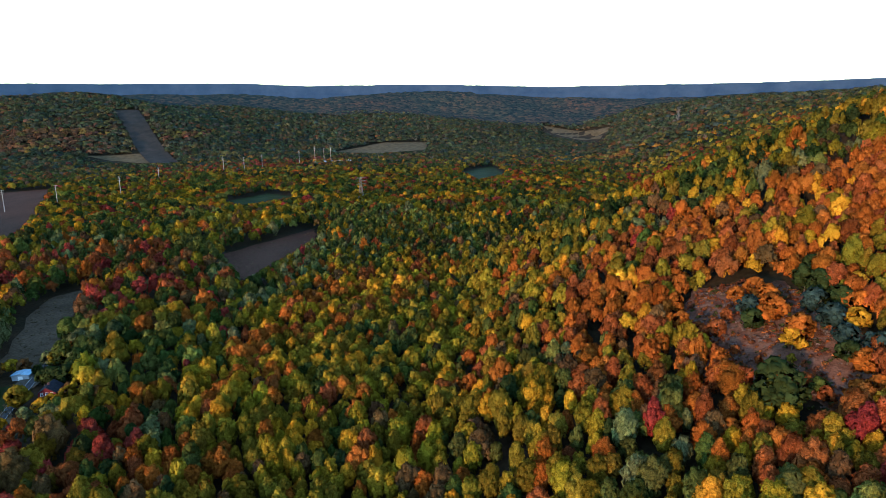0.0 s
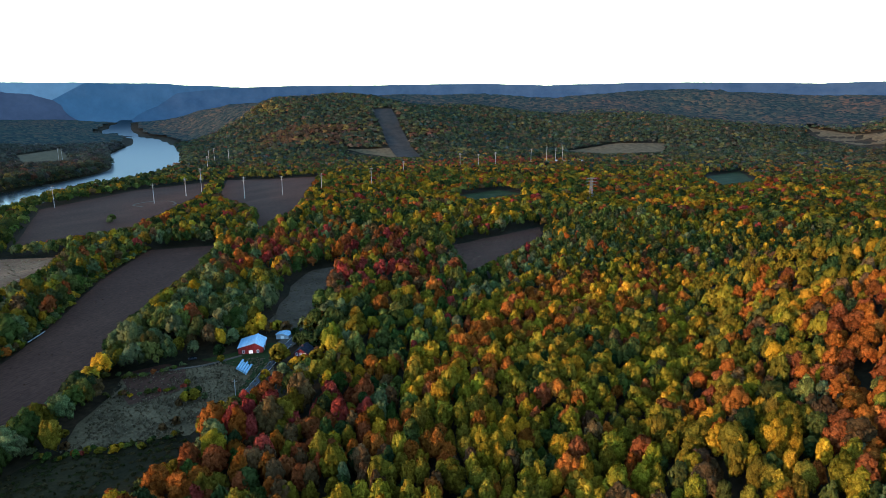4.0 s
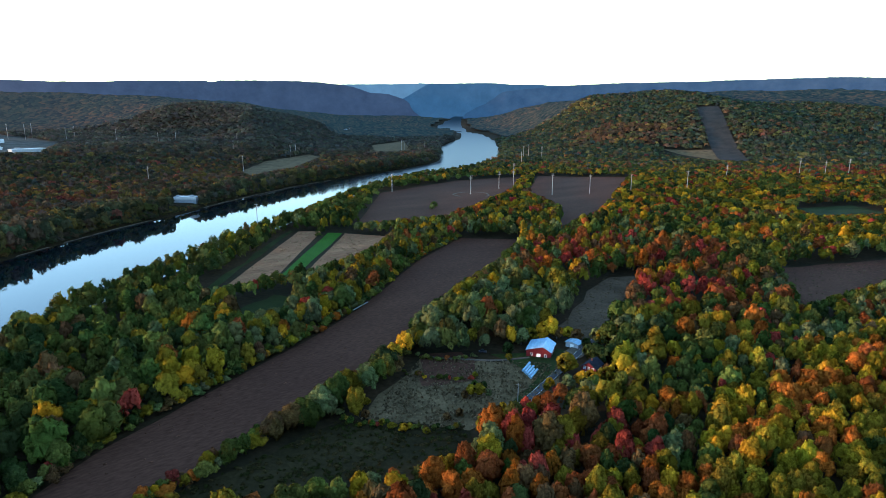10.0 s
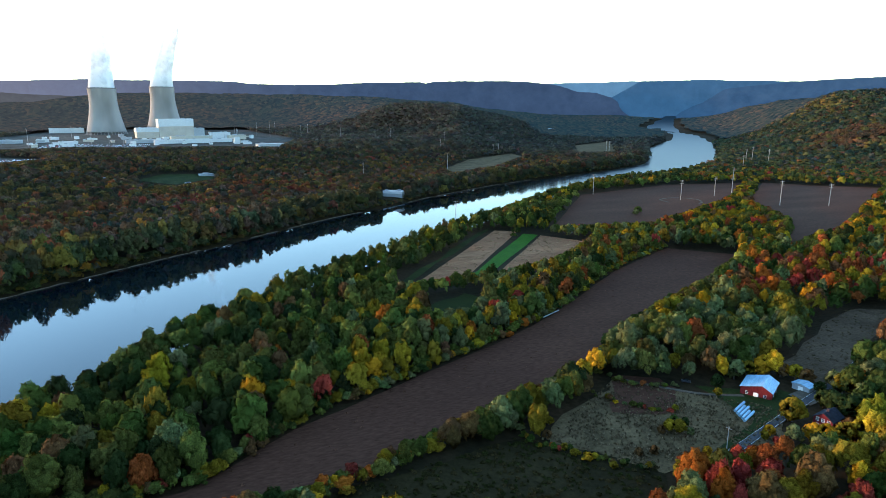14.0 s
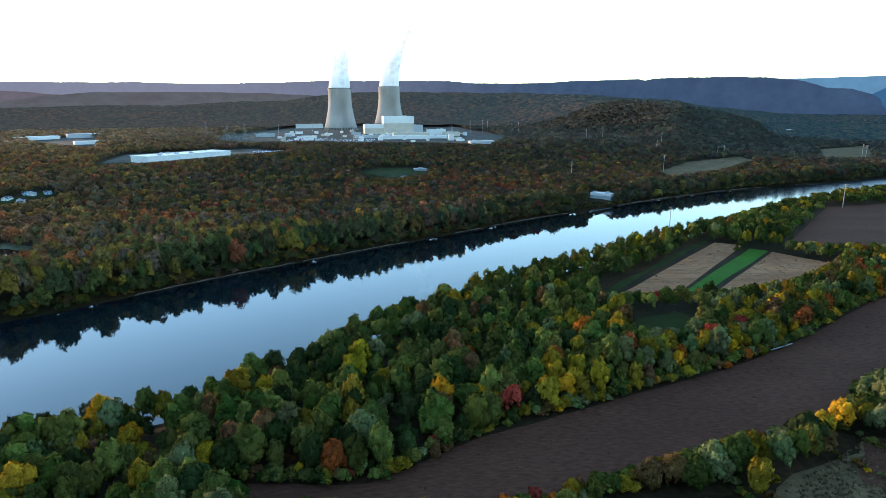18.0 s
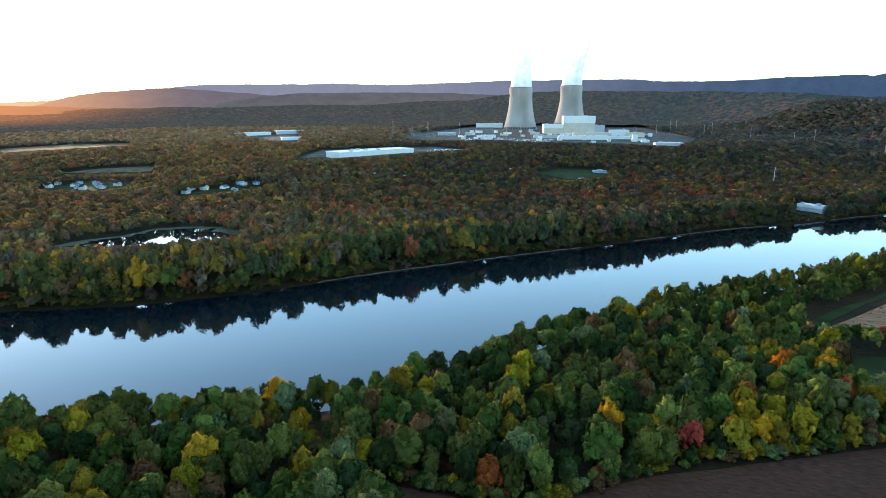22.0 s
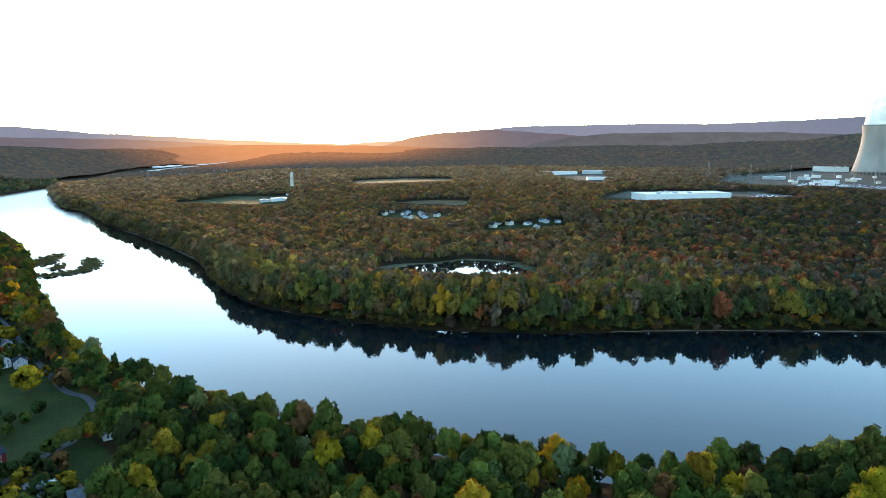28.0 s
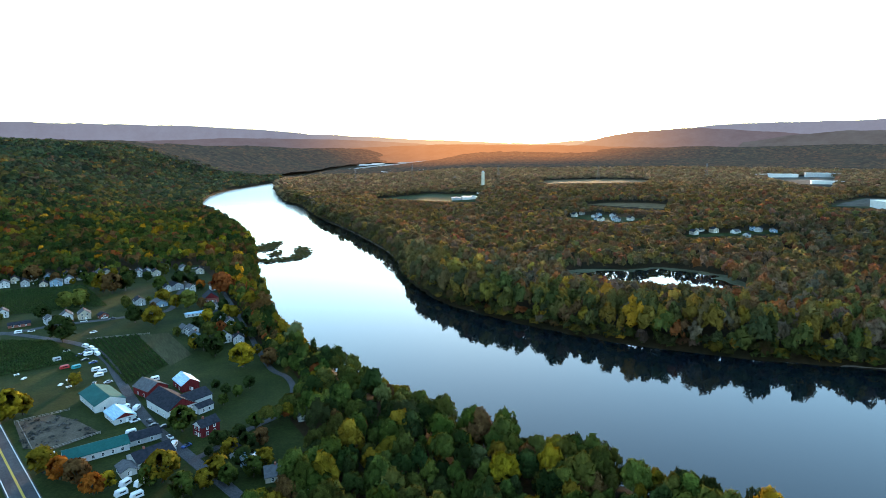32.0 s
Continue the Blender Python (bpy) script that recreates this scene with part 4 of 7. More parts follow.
M_TRIM = plain("white_trim", (0.75, 0.75, 0.73), 0.5, 0, 0.05)
M_GLASS = material("window_glass", 0.08, 0, 0.6)[0]
M_GLASS.node_tree.nodes["Principled BSDF"].inputs["Base Color"].default_value = (0.02, 0.025, 0.03, 1)
M_ASPHALT = grainy("asphalt", ((0.045, 0.046, 0.05), (0.075, 0.075, 0.078)), (9.0, 0.6), 0.9, 0.02)
M_LOT = grainy("worn_plant_yard", ((0.028, 0.027, 0.018), (0.078, 0.070, 0.062)), (30.0, 6.0), 0.9, 0.0)
M_GRAVEL = grainy("pale_gravel", ((0.17, 0.155, 0.14), (0.26, 0.24, 0.21)), (12.0, 0.9), 0.95, 0.05)
M_YARD = grainy("bare_yard_soil", ((0.06, 0.05, 0.036), (0.105, 0.087, 0.066)), (7.0, 0.7), 0.95, 0.1)
M_LINE_W = plain("white_road_paint", (0.7, 0.7, 0.68), 0.6, 0, 0.1)
M_LINE_Y = plain("yellow_road_paint", (0.6, 0.42, 0.05), 0.6, 0, 0.1)
M_POLE = plain("weathered_pole", (0.30, 0.275, 0.25), 0.8, 0, 0.2, 2.0)
M_LATTICE = plain("dull_grey_steel", (0.13, 0.13, 0.13), 0.8, 0.0, 0.15)
M_RUBBER = plain("black_rubber", (0.02, 0.02, 0.02), 0.8)
M_ALGAE = grainy("pond_scum", ((0.05, 0.058, 0.028), (0.10, 0.10, 0.06)), (14.0, 2.0), 0.8, 0.05)
M_BEACH = grainy("bank_mud", ((0.085, 0.066, 0.05), (0.15, 0.12, 0.095)), (9.0, 1.0), 0.9, 0.05)
M_MUD = plain("mud_bank", (0.06, 0.055, 0.03), 0.8, 0, 0.35, 9.0, 0.1)


def level(x, y):
    return float(ground(np.array([x]), np.array([y]))[0])


def stand_at(name, x, y, turn, label, category, group="", lift=0.0):
    """An empty on the ground that carries the parts of a thing."""
    z = level(x, y) + lift
    p = pull((x, y, z))
    k = float(np.hypot(p[0] - EYE[0], p[1] - EYE[1]) / max(1.0, np.hypot(x - EYE[0], y - EYE[1])))
    ob = new(name)
    ob.matrix_world = pose(*p, 0, 0, turn) @ Matrix.Scale(k, 4)
    return tagged(ob, label, category, group)


def add_box(bm, x0, x1, y0, y1, z0, z1):
    v = [bm.verts.new(p) for p in ((x0, y0, z0), (x1, y0, z0), (x1, y1, z0), (x0, y1, z0), (x0, y0, z1), (x1, y0, z1), (x1, y1, z1), (x0, y1, z1))]
    for q in ((3, 2, 1, 0), (4, 5, 6, 7), (0, 1, 5, 4), (1, 2, 6, 5), (2, 3, 7, 6), (3, 0, 4, 7)):
        bm.faces.new([v[i] for i in q])


def box_mesh(name, mat, *boxes):
    bm = bmesh.new()
    for b in boxes:
        add_box(bm, *b)
    me = bpy.data.meshes.new(name)
    bm.to_mesh(me)
    bm.free()
    me.materials.append(mat)
    return me


def prism(bm, profile, y0, y1):
    """A profile in x and z, drawn out along y."""
    a = [bm.verts.new((x, y0, z)) for x, z in profile]
    b = [bm.verts.new((x, y1, z)) for x, z in profile]
    n = len(profile)
    bm.faces.new(a)
    bm.faces.new(b[::-1])
    for i in range(n):
        bm.faces.new((a[i], b[i], b[(i + 1) % n], a[(i + 1) % n]))
    bmesh.ops.recalc_face_normals(bm, faces=bm.faces)


WINDOW_FRAME = box_mesh("window", M_TRIM, (-0.62, -0.5, -0.05, 0.05, -0.8, 0.8), (0.5, 0.62, -0.05, 0.05, -0.8, 0.8), (-0.5, 0.5, -0.05, 0.05, 0.68, 0.8), (-0.5, 0.5, -0.08, 0.05, -0.8, -0.68), (-0.5, 0.5, -0.04, 0.04, -0.04, 0.04))
WINDOW_PANE = box_mesh("pane", M_GLASS, (-0.5, 0.5, -0.01, 0.03, -0.68, -0.04), (-0.5, 0.5, -0.01, 0.03, 0.04, 0.68))
DOOR_LEAF = box_mesh("door", M_TRIM, (-0.5, 0.5, -0.05, 0.03, 0, 2.05), (-0.4, 0.4, -0.07, -0.05, 0.2, 0.95), (-0.4, 0.4, -0.07, -0.05, 1.15, 1.9))


def fit_window(parent, x, y, z, turn, size=1.0):
    w = new("window", WINDOW_FRAME)
    w.parent = parent
    w.matrix_basis = pose(x, y, z, 0, 0, turn) @ Matrix.Scale(size, 4)
    p = new("pane", WINDOW_PANE)
    p.parent = w
    return w


def gabled(name, x, y, turn, wide, deep, wall, rise, wall_mat, roof_mat, label, category, group="", off=0.5, windows=(3, 2), door=True, chimney=False, storeys=1, gable_mat=None, big_door=None):
    """A house or barn. turn: heading of its front, wide across the gable front, deep along the ridge."""
    base = stand_at(name, x, y, turn, label, category, group)
    rx = wide * (off - 0.5)
    bm = bmesh.new()
    h = wide / 2
    prism(bm, [(-h, -0.8), (h, -0.8), (h, wall), (rx, wall + rise - 0.05), (-h, wall)], 0, deep)
    part("wall", bm, wall_mat, base)
    over = 0.45
    for side, edge in ((-1, -h), (1, h)):
        bm = bmesh.new()
        run = edge - rx
        slope = -rise / abs(run)
        ex, ez = edge + side * over, wall + slope * over
        prism(bm, [(rx, wall + rise), (ex, ez), (ex, ez + 0.22), (rx, wall + rise + 0.24)], -over, deep + over)
        part("roof", bm, roof_mat, base)
    if gable_mat:
        bm = bmesh.new()
        prism(bm, [(-h, wall * 0.98), (h, wall * 0.98), (rx, wall + rise - 0.08)], -0.04, 0.02)
        part("gable", bm, gable_mat, base)
    for s in range(storeys):
        zz = 1.55 + 2.6 * s
        nf, ns = windows
        for i in range(nf):
            fit_window(base, -h + wide * (i + 0.75) / (nf + 0.5), -0.03, zz, 0)
        for i in range(ns):
            for side, tn in ((-h - 0.03, -90), (h + 0.03, 90)):
                fit_window(base, side, deep * (i + 0.75) / (ns + 0.5), zz, tn)
    if door:
        d = new("door", DOOR_LEAF)
        d.parent = base
        d.matrix_basis = pose(wide * 0.08, -0.04, 0.02)
    if big_door:
        w, t, m = big_door
        bm = bmesh.new()
        add_box(bm, -w / 2, w / 2, -0.09, -0.02, 0, t)
        part("barn_door", bm, m, base)
    if chimney:
        bm = bmesh.new()
        add_box(bm, rx - 0.4, rx + 0.4, deep * 0.3, deep * 0.3 + 0.8, wall + rise - 0.8, wall + rise + 1.1)
        part("chimney", bm, M_BRICK, base)
    return base


def flat_block(name, x, y, turn, wide, deep, tall, mat, label, category, group="", band=None, vents=0, roof=None):
    """A flat-roofed industrial building with a parapet, roof units and a band of cladding."""
    base = stand_at(name, x, y, turn, label, category, group)
    bm = bmesh.new()
    top = tall * 0.62 if band else tall
    add_box(bm, -wide / 2, wide / 2, 0, deep, -4, top)
    part("wall", bm, mat, base)
    if band:
        bm = bmesh.new()
        add_box(bm, -wide / 2 - 0.8, wide / 2 + 0.8, -0.8, deep + 0.8, top, tall)
        part("upper_wall", bm, band, base, "pale metal cladding")
    bm = bmesh.new()
    for b in ((-wide / 2 - 0.9, wide / 2 + 0.9, -0.9, -0.3), (-wide / 2 - 0.9, wide / 2 + 0.9, deep + 0.3, deep + 0.9), (-wide / 2 - 0.9, -wide / 2 - 0.3, -0.3, deep + 0.3), (wide / 2 + 0.3, wide / 2 + 0.9, -0.3, deep + 0.3)):
        add_box(bm, *b, tall - 0.6, tall + 0.7)
    part("parapet", bm, band or mat, base)
    bm = bmesh.new()
    add_box(bm, -wide / 2 + 0.1, wide / 2 - 0.1, 0.1, deep - 0.1, tall, tall + 0.25)
    part("roof", bm, roof or M_WHITE, base)
    r = random.Random(int(abs(x) * 7 + abs(y)))
    for _ in range(vents):
        bm = bmesh.new()
        a, b, s = r.uniform(-wide * 0.4, wide * 0.4), r.uniform(deep * 0.15, deep * 0.85), r.uniform(1.5, 4)
        add_box(bm, a - s, a + s, b - s * 0.6, b + s * 0.6, tall + 0.2, tall + 1.5 + s * 0.5)
        part("roof_unit", bm, M_GREY, base)
    return base


def tube(bm, a, b, ra, rb, sides=6):
    a, b = Vector(a), Vector(b)
    q = (b - a).to_track_quat("Z", "Y")
    lo = [bm.verts.new(a + q @ Vector((ra * math.cos(k * math.tau / sides), ra * math.sin(k * math.tau / sides), 0))) for k in range(sides)]
    hi = [bm.verts.new(b + q @ Vector((rb * math.cos(k * math.tau / sides), rb * math.sin(k * math.tau / sides), 0))) for k in range(sides)]
    for k in range(sides):
        bm.faces.new((lo[k], lo[(k + 1) % sides], hi[(k + 1) % sides], hi[k]))
    bm.faces.new(lo[::-1])
    bm.faces.new(hi)


def ribbon(name, pts, width, mat, label, lift=0.35, shift=0.0, category="road", n=60, kind="structure"):
    """A strip along a line on the ground, with a rounded edge."""
    c = spline(pts, n)
    d = np.gradient(c, axis=0)
    d = d / np.linalg.norm(d, axis=1, keepdims=True)
    side = np.stack([-d[:, 1], d[:, 0]], 1)
    rows = []
    for s, drop in ((-0.5, -0.3), (-0.46, 0), (0, 0.05), (0.46, 0), (0.5, -0.3)):
        p = c + side * (width * s + shift)
        rows.append(np.column_stack([p, ground(c[:, 0], c[:, 1]) + lift + drop * min(1, width)]))
    p = np.stack(rows, 1)
    ob = new(name, mesh_from(name, pull(p).reshape(-1, 3), grid_faces(*p.shape[:2]), mat, False))
    if ob.data.polygons[n].normal.z < 0:
        ob.data.flip_normals()
    return tagged(ob, label, category, kind=kind)


# ---- the power station ----
def cooling_tower(x, y, lift=0.0):
    base = stand_at("cooling_tower", x, y, 0, "tall hyperbolic concrete cooling tower with steam above its rim", "cooling tower", "cooling towers", lift)

    def radius(h):
        return 45.5 * math.sqrt(1 + ((h - 132) / 118.0) ** 2)
    bm = bmesh.new()
    rings = []
    for i in range(25):
        h = 11 + (163 - 11) * i / 24
        r = radius(h)
        rings.append([bm.verts.new((r * math.cos(a), r * math.sin(a), h)) for a in [k * math.tau / 64 for k in range(64)]])
    for lo, hi in zip(rings[:-1], rings[1:]):
        for k in range(64):
            bm.faces.new((lo[k], lo[(k + 1) % 64], hi[(k + 1) % 64], hi[k])).smooth = True
    inner = [bm.verts.new((v.co.x * 0.975, v.co.y * 0.975, 163)) for v in rings[-1]]
    deep = [bm.verts.new((v.co.x * 0.965, v.co.y * 0.965, 120)) for v in rings[-1]]
    for k in range(64):
        j = (k + 1) % 64
        bm.faces.new((rings[-1][k], rings[-1][j], inner[j], inner[k]))
        bm.faces.new((inner[k], inner[j], deep[j], deep[k]))
    part("shell", bm, M_CONCRETE, base)
    bm = bmesh.new()
    ro, ri = radius(164) + 0.7, radius(164) - 1.5
    rim = [[bm.verts.new((r * math.cos(k * math.tau / 64), r * math.sin(k * math.tau / 64), z)) for k in range(64)] for r, z in ((ro, 162.6), (ro, 165), (ri, 165), (ri, 162.6))]
    for i in range(4):
        a, b = rim[i], rim[(i + 1) % 4]
        for k in range(64):
            bm.faces.new((a[k], a[(k + 1) % 64], b[(k + 1) % 64], b[k]))
    part("rim", bm, M_DARK_RIM, base, "dark ring at the tower top")
    column = bmesh.new()
    r0, r1 = radius(0) + 1, radius(11)
    tube(column, (r0, -2.6, -2), (r1, 2.6, 11.5), 0.7, 0.7, 5)
    tube(column, (r0, 2.6, -2), (r1, -2.6, 11.5), 0.7, 0.7, 5)
    first = part("column", column, M_CONCRETE, base)
    for k in range(1, 36):
        c = new("column", first.data)
        c.parent = base
        c.matrix_basis = pose(0, 0, 0, 0, 0, k * 10)
    bm = bmesh.new()
    tube(bm, (0, 0, -16), (0, 0, 1.5), r0 + 3, r0 + 3, 48)
    part("basin", bm, M_DARK_RIM, base, "dark concrete basin")
    bm = bmesh.new()
    tube(bm, (0, 0, 1.5), (0, 0, 10), r1 - 7, r1 - 6, 40)
    part("fill", bm, M_DARK_RIM, base, "dark packing behind the columns")
    return base


cooling_tower(-2601, -245)
cooling_tower(-2799, -54, 11.0)

flat_block("reactor_building", -2290, -5, 101, 108, 46, 62, M_BEIGE, "tall beige reactor hall with a white upper band", "power station", band=M_WHITE, vents=4)
flat_block("turbine_hall", -2275, -92, 101, 66, 50, 33, M_BEIGE, "beige turbine hall with a white upper band", "power station", band=M_WHITE, vents=3)
flat_block("office_block", -2010, 15, 101, 150, 26, 11, M_WHITE, "long low white office block", "power station", vents=5)
flat_block("service_building", -2200, 128, 101, 62, 30, 20, M_WHITE, "white service building with roof units", "power station", vents=4)
flat_block("service_building", -2160, 178, 101, 54, 30, 14, M_CREAM, "low cream service building beside the plant", "power station", vents=3)
flat_block("service_building", -2310, 62, 101, 40, 30, 30, M_GREY, "tall grey annex beside the reactor hall", "power station", vents=2)
flat_block("service_building", -2050, -100, 101, 80, 20, 10, M_GREY, "low grey building on the plant yard", "power station", vents=4)
flat_block("service_building", -2090, 40, 101, 120, 22, 16, M_CREAM, "long cream plant building with vents", "power station", vents=5)
flat_block("service_building", -2060, 120, 101, 70, 24, 9, M_WHITE, "low white building on the plant yard", "power station", vents=3)
flat_block("tank_house", -1976, 163, 95, 15, 15, 20, M_WHITE, "square white tank house near the gate", "power station")
flat_block("long_store", -2780, -400, 96, 115, 30, 18, M_WHITE, "long white store behind the cooling tower", "power station", vents=2)
flat_block("service_building", -1800, 240, 100, 70, 30, 8, M_GREY, "low grey outbuilding at the plant gate", "power station", vents=2)
flat_block("service_building", -2020, -280, 101, 46, 20, 8, M_WHITE, "small white shed in the switchyard", "power station", vents=2)
flat_block("service_building", -2080, -430, 101, 60, 26, 9, M_GREY, "grey switchgear house in the switchyard", "power station", vents=2)
flat_block("warehouse", -1345, -448, 145 - 180, 190, 55, 12, M_WHITE, "very long white warehouse with dark dock doors", "warehouse", vents=8)
for k in range(6):
    d = new("dock_door", box_mesh("dock_door", M_DARK_ROOF, (-4, 4, -0.4, -0.05, 0, 6)))
    d.parent = bpy.data.objects["warehouse"]
    d.matrix_basis = pose(28 + k * 11, 0, 0)
flat_block("pump_house", -922, 312, 50, 30, 12, 8, M_GREY, "grey and white river pump house on the bank", "pump house", vents=3, band=M_WHITE)
for px, py, w, dp, tl, m, lb in ((-1450, -372, 16, 10, 5, M_WHITE, "small white hut by the warehouse lot"), (-1190, -100, 20, 12, 6, M_WHITE, "white house among the trees"), (-1250, 60, 34, 12, 4, M_GREY, "long grey shed in a clearing"),
                                 (-1305, -2410, 90, 40, 9, M_WHITE, "far white hall on the plain"), (-1929, -1062, 130, 45, 10, M_WHITE, "far white industrial hall"), (-2010, -960, 90, 40, 12, M_GREY, "far grey hall of the works"), (-1760, -800, 110, 30, 8, M_WHITE, "far white building of the works"),
                                 (-240, 1440, 75, 30, 9, M_WHITE, "white hall of a far substation"), (-2480, 1560, 60, 25, 12, M_WHITE, "far white factory by the river"), (-2560, 1660, 80, 25, 8, M_GREY, "far grey factory beside the river"), (-2300, 1560, 50, 20, 8, M_WHITE, "far white store beside the factory"),
                                 (-1072, -300, 60, 14, 5, M_WHITE, "long white sheds below the warehouse"), (-1359, -2526, 70, 30, 9, M_WHITE, "far white hall by the river"), (-1486, -2436, 50, 30, 10, M_WHITE, "far white hall on the plain"), (-1214, -1712, 60, 25, 8, M_WHITE, "white farm hall on the far plain"), (-907, -1200, 34, 20, 7, M_WHITE, "white farm building on the plain"), (-880, -1215, 22, 14, 6, M_GREY, "grey farm shed on the plain")):
    a = math.degrees(math.atan2(-(px - EYE[0]), py - EYE[1]))
    flat_block("works_building", px, py, a + 8, w, dp, tl, m, lb, "works", vents=2)


def steam(x, y, lean, tall, seed, lift=0.0):
    """A plume of steam that drifts off a tower's rim."""
    m, n, l, p = material("steam", 1.0, 0, 0.0)
    p.inputs["Base Color"].default_value = (0.88, 0.87, 0.86, 1)
    p.inputs["Subsurface Weight"].default_value = 0.0
    tc = n.new("ShaderNodeTexCoord")
    sep = n.new("ShaderNodeSeparateXYZ")
    l.new(tc.outputs["Object"], sep.inputs[0])
    fade = n.new("ShaderNodeMapRange")
    fade.inputs["From Min"].default_value, fade.inputs["From Max"].default_value = 20, tall
    fade.inputs["To Min"].default_value, fade.inputs["To Max"].default_value = 1.15, -0.75
    fade.clamp = False
    l.new(sep.outputs["Z"], fade.inputs["Value"])
    nz = noise_node(n, l, 55.0, 5)
    ragged = n.new("ShaderNodeMath")
    ragged.operation = "MULTIPLY_ADD"
    ragged.inputs[1].default_value, ragged.inputs[2].default_value = 2.4, -1.25
    l.new(nz.outputs["Fac"], ragged.inputs[0])
    sub = n.new("ShaderNodeMath")
    sub.operation, sub.use_clamp = "ADD", True
    l.new(fade.outputs["Result"], sub.inputs[0])
    l.new(ragged.outputs[0], sub.inputs[1])
    tl = n.new("ShaderNodeBsdfTranslucent")
    tl.inputs["Color"].default_value = (0.88, 0.87, 0.86, 1)
    mx, my = n.new("ShaderNodeMixShader"), n.new("ShaderNodeMixShader")
    mx.inputs["Fac"].default_value = 0.45
    l.new(p.outputs["BSDF"], mx.inputs[1])
    l.new(tl.outputs["BSDF"], mx.inputs[2])
    tp = n.new("ShaderNodeBsdfTransparent")
    l.new(sub.outputs[0], my.inputs["Fac"])
    l.new(tp.outputs["BSDF"], my.inputs[1])
    l.new(mx.outputs["Shader"], my.inputs[2])
    l.new(my.outputs["Shader"], n["Material Output"].inputs["Surface"])
    base = stand_at("steam_plume", x, y, 0, "white steam drifting up from a cooling tower", "steam", "steam plumes", 158.0 + lift)
    head = np.linspace(0, math.tau, 40, endpoint=False)
    t = np.linspace(0, 1, 26)[:, None]
    for i, k in enumerate((1.0, 0.8, 0.55)):
        rad = 43.5 * k * (1 - 0.42 * t ** 0.6) * (1 + 0.35 * t * wobble(head * 7 + i * 9 + 12 * t, 30 * t + 3 * np.cos(head), 3.0, seed + i))
        h = 6 + t * tall * (1 - 0.12 * i)
        q = np.stack([lean[0] * t ** 1.4 * tall + rad * np.cos(head), lean[1] * t ** 1.4 * tall + rad * np.sin(head), h + 0 * head], -1)
        o = new("puff", mesh_from("puff", q.reshape(-1, 3), grid_faces(26, 40, True), m, True))
        o.parent = base
    return base


steam(-2601, -245, (-0.05, 0.10), 450, 5)
steam(-2799, -54, (-0.05, 0.34), 540, 6, 11.0)


# ---- masts and pylons ----
def mast(x, y, tall):
    base = stand_at("power_pole", x, y, 35, "tall weathered power line pole in the valley", "power pole", "power line poles")
    bm = bmesh.new()
    tube(bm, (0, 0, -1), (0, 0, tall), 0.5, 0.35, 6)
    part("pole", bm, M_POLE, base)
    for h in (0.82, 0.9, 0.97):
        bm = bmesh.new()
        add_box(bm, -2.6, 2.6, -0.16, 0.16, tall * h - 0.16, tall * h + 0.16)
        part("crossarm", bm, M_POLE, base)
    return base


RIVER_LINE = [(-827, 610, 32), (-728, 693, 30), (-744, 774, 30), (-752, 818, 27), (-855, 930, 28), (-981, 1091, 37), (-1105, 1236, 38), (-1117, 1269, 41), (-1085, 1285, 38), (-630, 776, 34), (-595, 825, 30), (-542, 857, 32), (-484, 919, 36), (-511, 1107, 32), (-450, 1267, 36), (-398, 1237, 36), (-380, 1300, 36), (-290, 1405, 46), (-276, 1440, 40), (-262, 1450, 42)]
PLANT_LINE = [(-320, 1380, 38), (-1640, 679, 34), (-1561, 804, 30), (-1580, 830, 30), (-1573, 1200, 34), (-1600, 1210, 34), (-2034, 488, 44), (-1300, 560, 34), (-2150, 380, 46), (-2330, 300, 48), (-2380, 260, 48), (-2420, 330, 48), (-2250, 420, 46), (-1980, 640, 42), (-1880, 560, 40), (-1760, 740, 38), (-1160, 330, 34), (-720, 330, 30)]
for x, y, tall in RIVER_LINE + PLANT_LINE:
    mast(x, y, tall)


def pylon(x, y, tall):
    base = stand_at("lattice_pylon", x, y, 30, "grey steel lattice pylon above the trees", "pylon", "lattice pylons")
    w, waist = tall * 0.11, tall * 0.03
    for sx in (-1, 1):
        for sy in (-1, 1):
            bm = bmesh.new()
            tube(bm, (sx * w, sy * w, -1), (sx * waist, sy * waist, tall * 0.7), 0.3, 0.22, 4)
            tube(bm, (sx * waist, sy * waist, tall * 0.7), (sx * waist, sy * waist, tall), 0.22, 0.18, 4)
            part("leg", bm, M_LATTICE, base)
    for i in range(6):
        a, b = i / 6, (i + 1) / 6
        wa, wb = w + (waist - w) * a, w + (waist - w) * b
        for s in (-1, 1):
            bm = bmesh.new()
            tube(bm, (-wa, s * wa, a * tall * 0.7), (wb, s * wb, b * tall * 0.7), 0.14, 0.14, 3)
            tube(bm, (s * wa, -wa, a * tall * 0.7), (s * wb, wb, b * tall * 0.7), 0.14, 0.14, 3)
            part("brace", bm, M_LATTICE, base)
    for h in (0.74, 0.86, 0.97):
        bm = bmesh.new()
        tube(bm, (-tall * 0.2, 0, tall * h), (tall * 0.2, 0, tall * h), 0.25, 0.25, 4)
        tube(bm, (-tall * 0.2, 0, tall * h), (0, 0, tall * (h + 0.05)), 0.14, 0.14, 3)
        tube(bm, (tall * 0.2, 0, tall * h), (0, 0, tall * (h + 0.05)), 0.14, 0.14, 3)
        part("crossarm", bm, M_LATTICE, base)
    return base


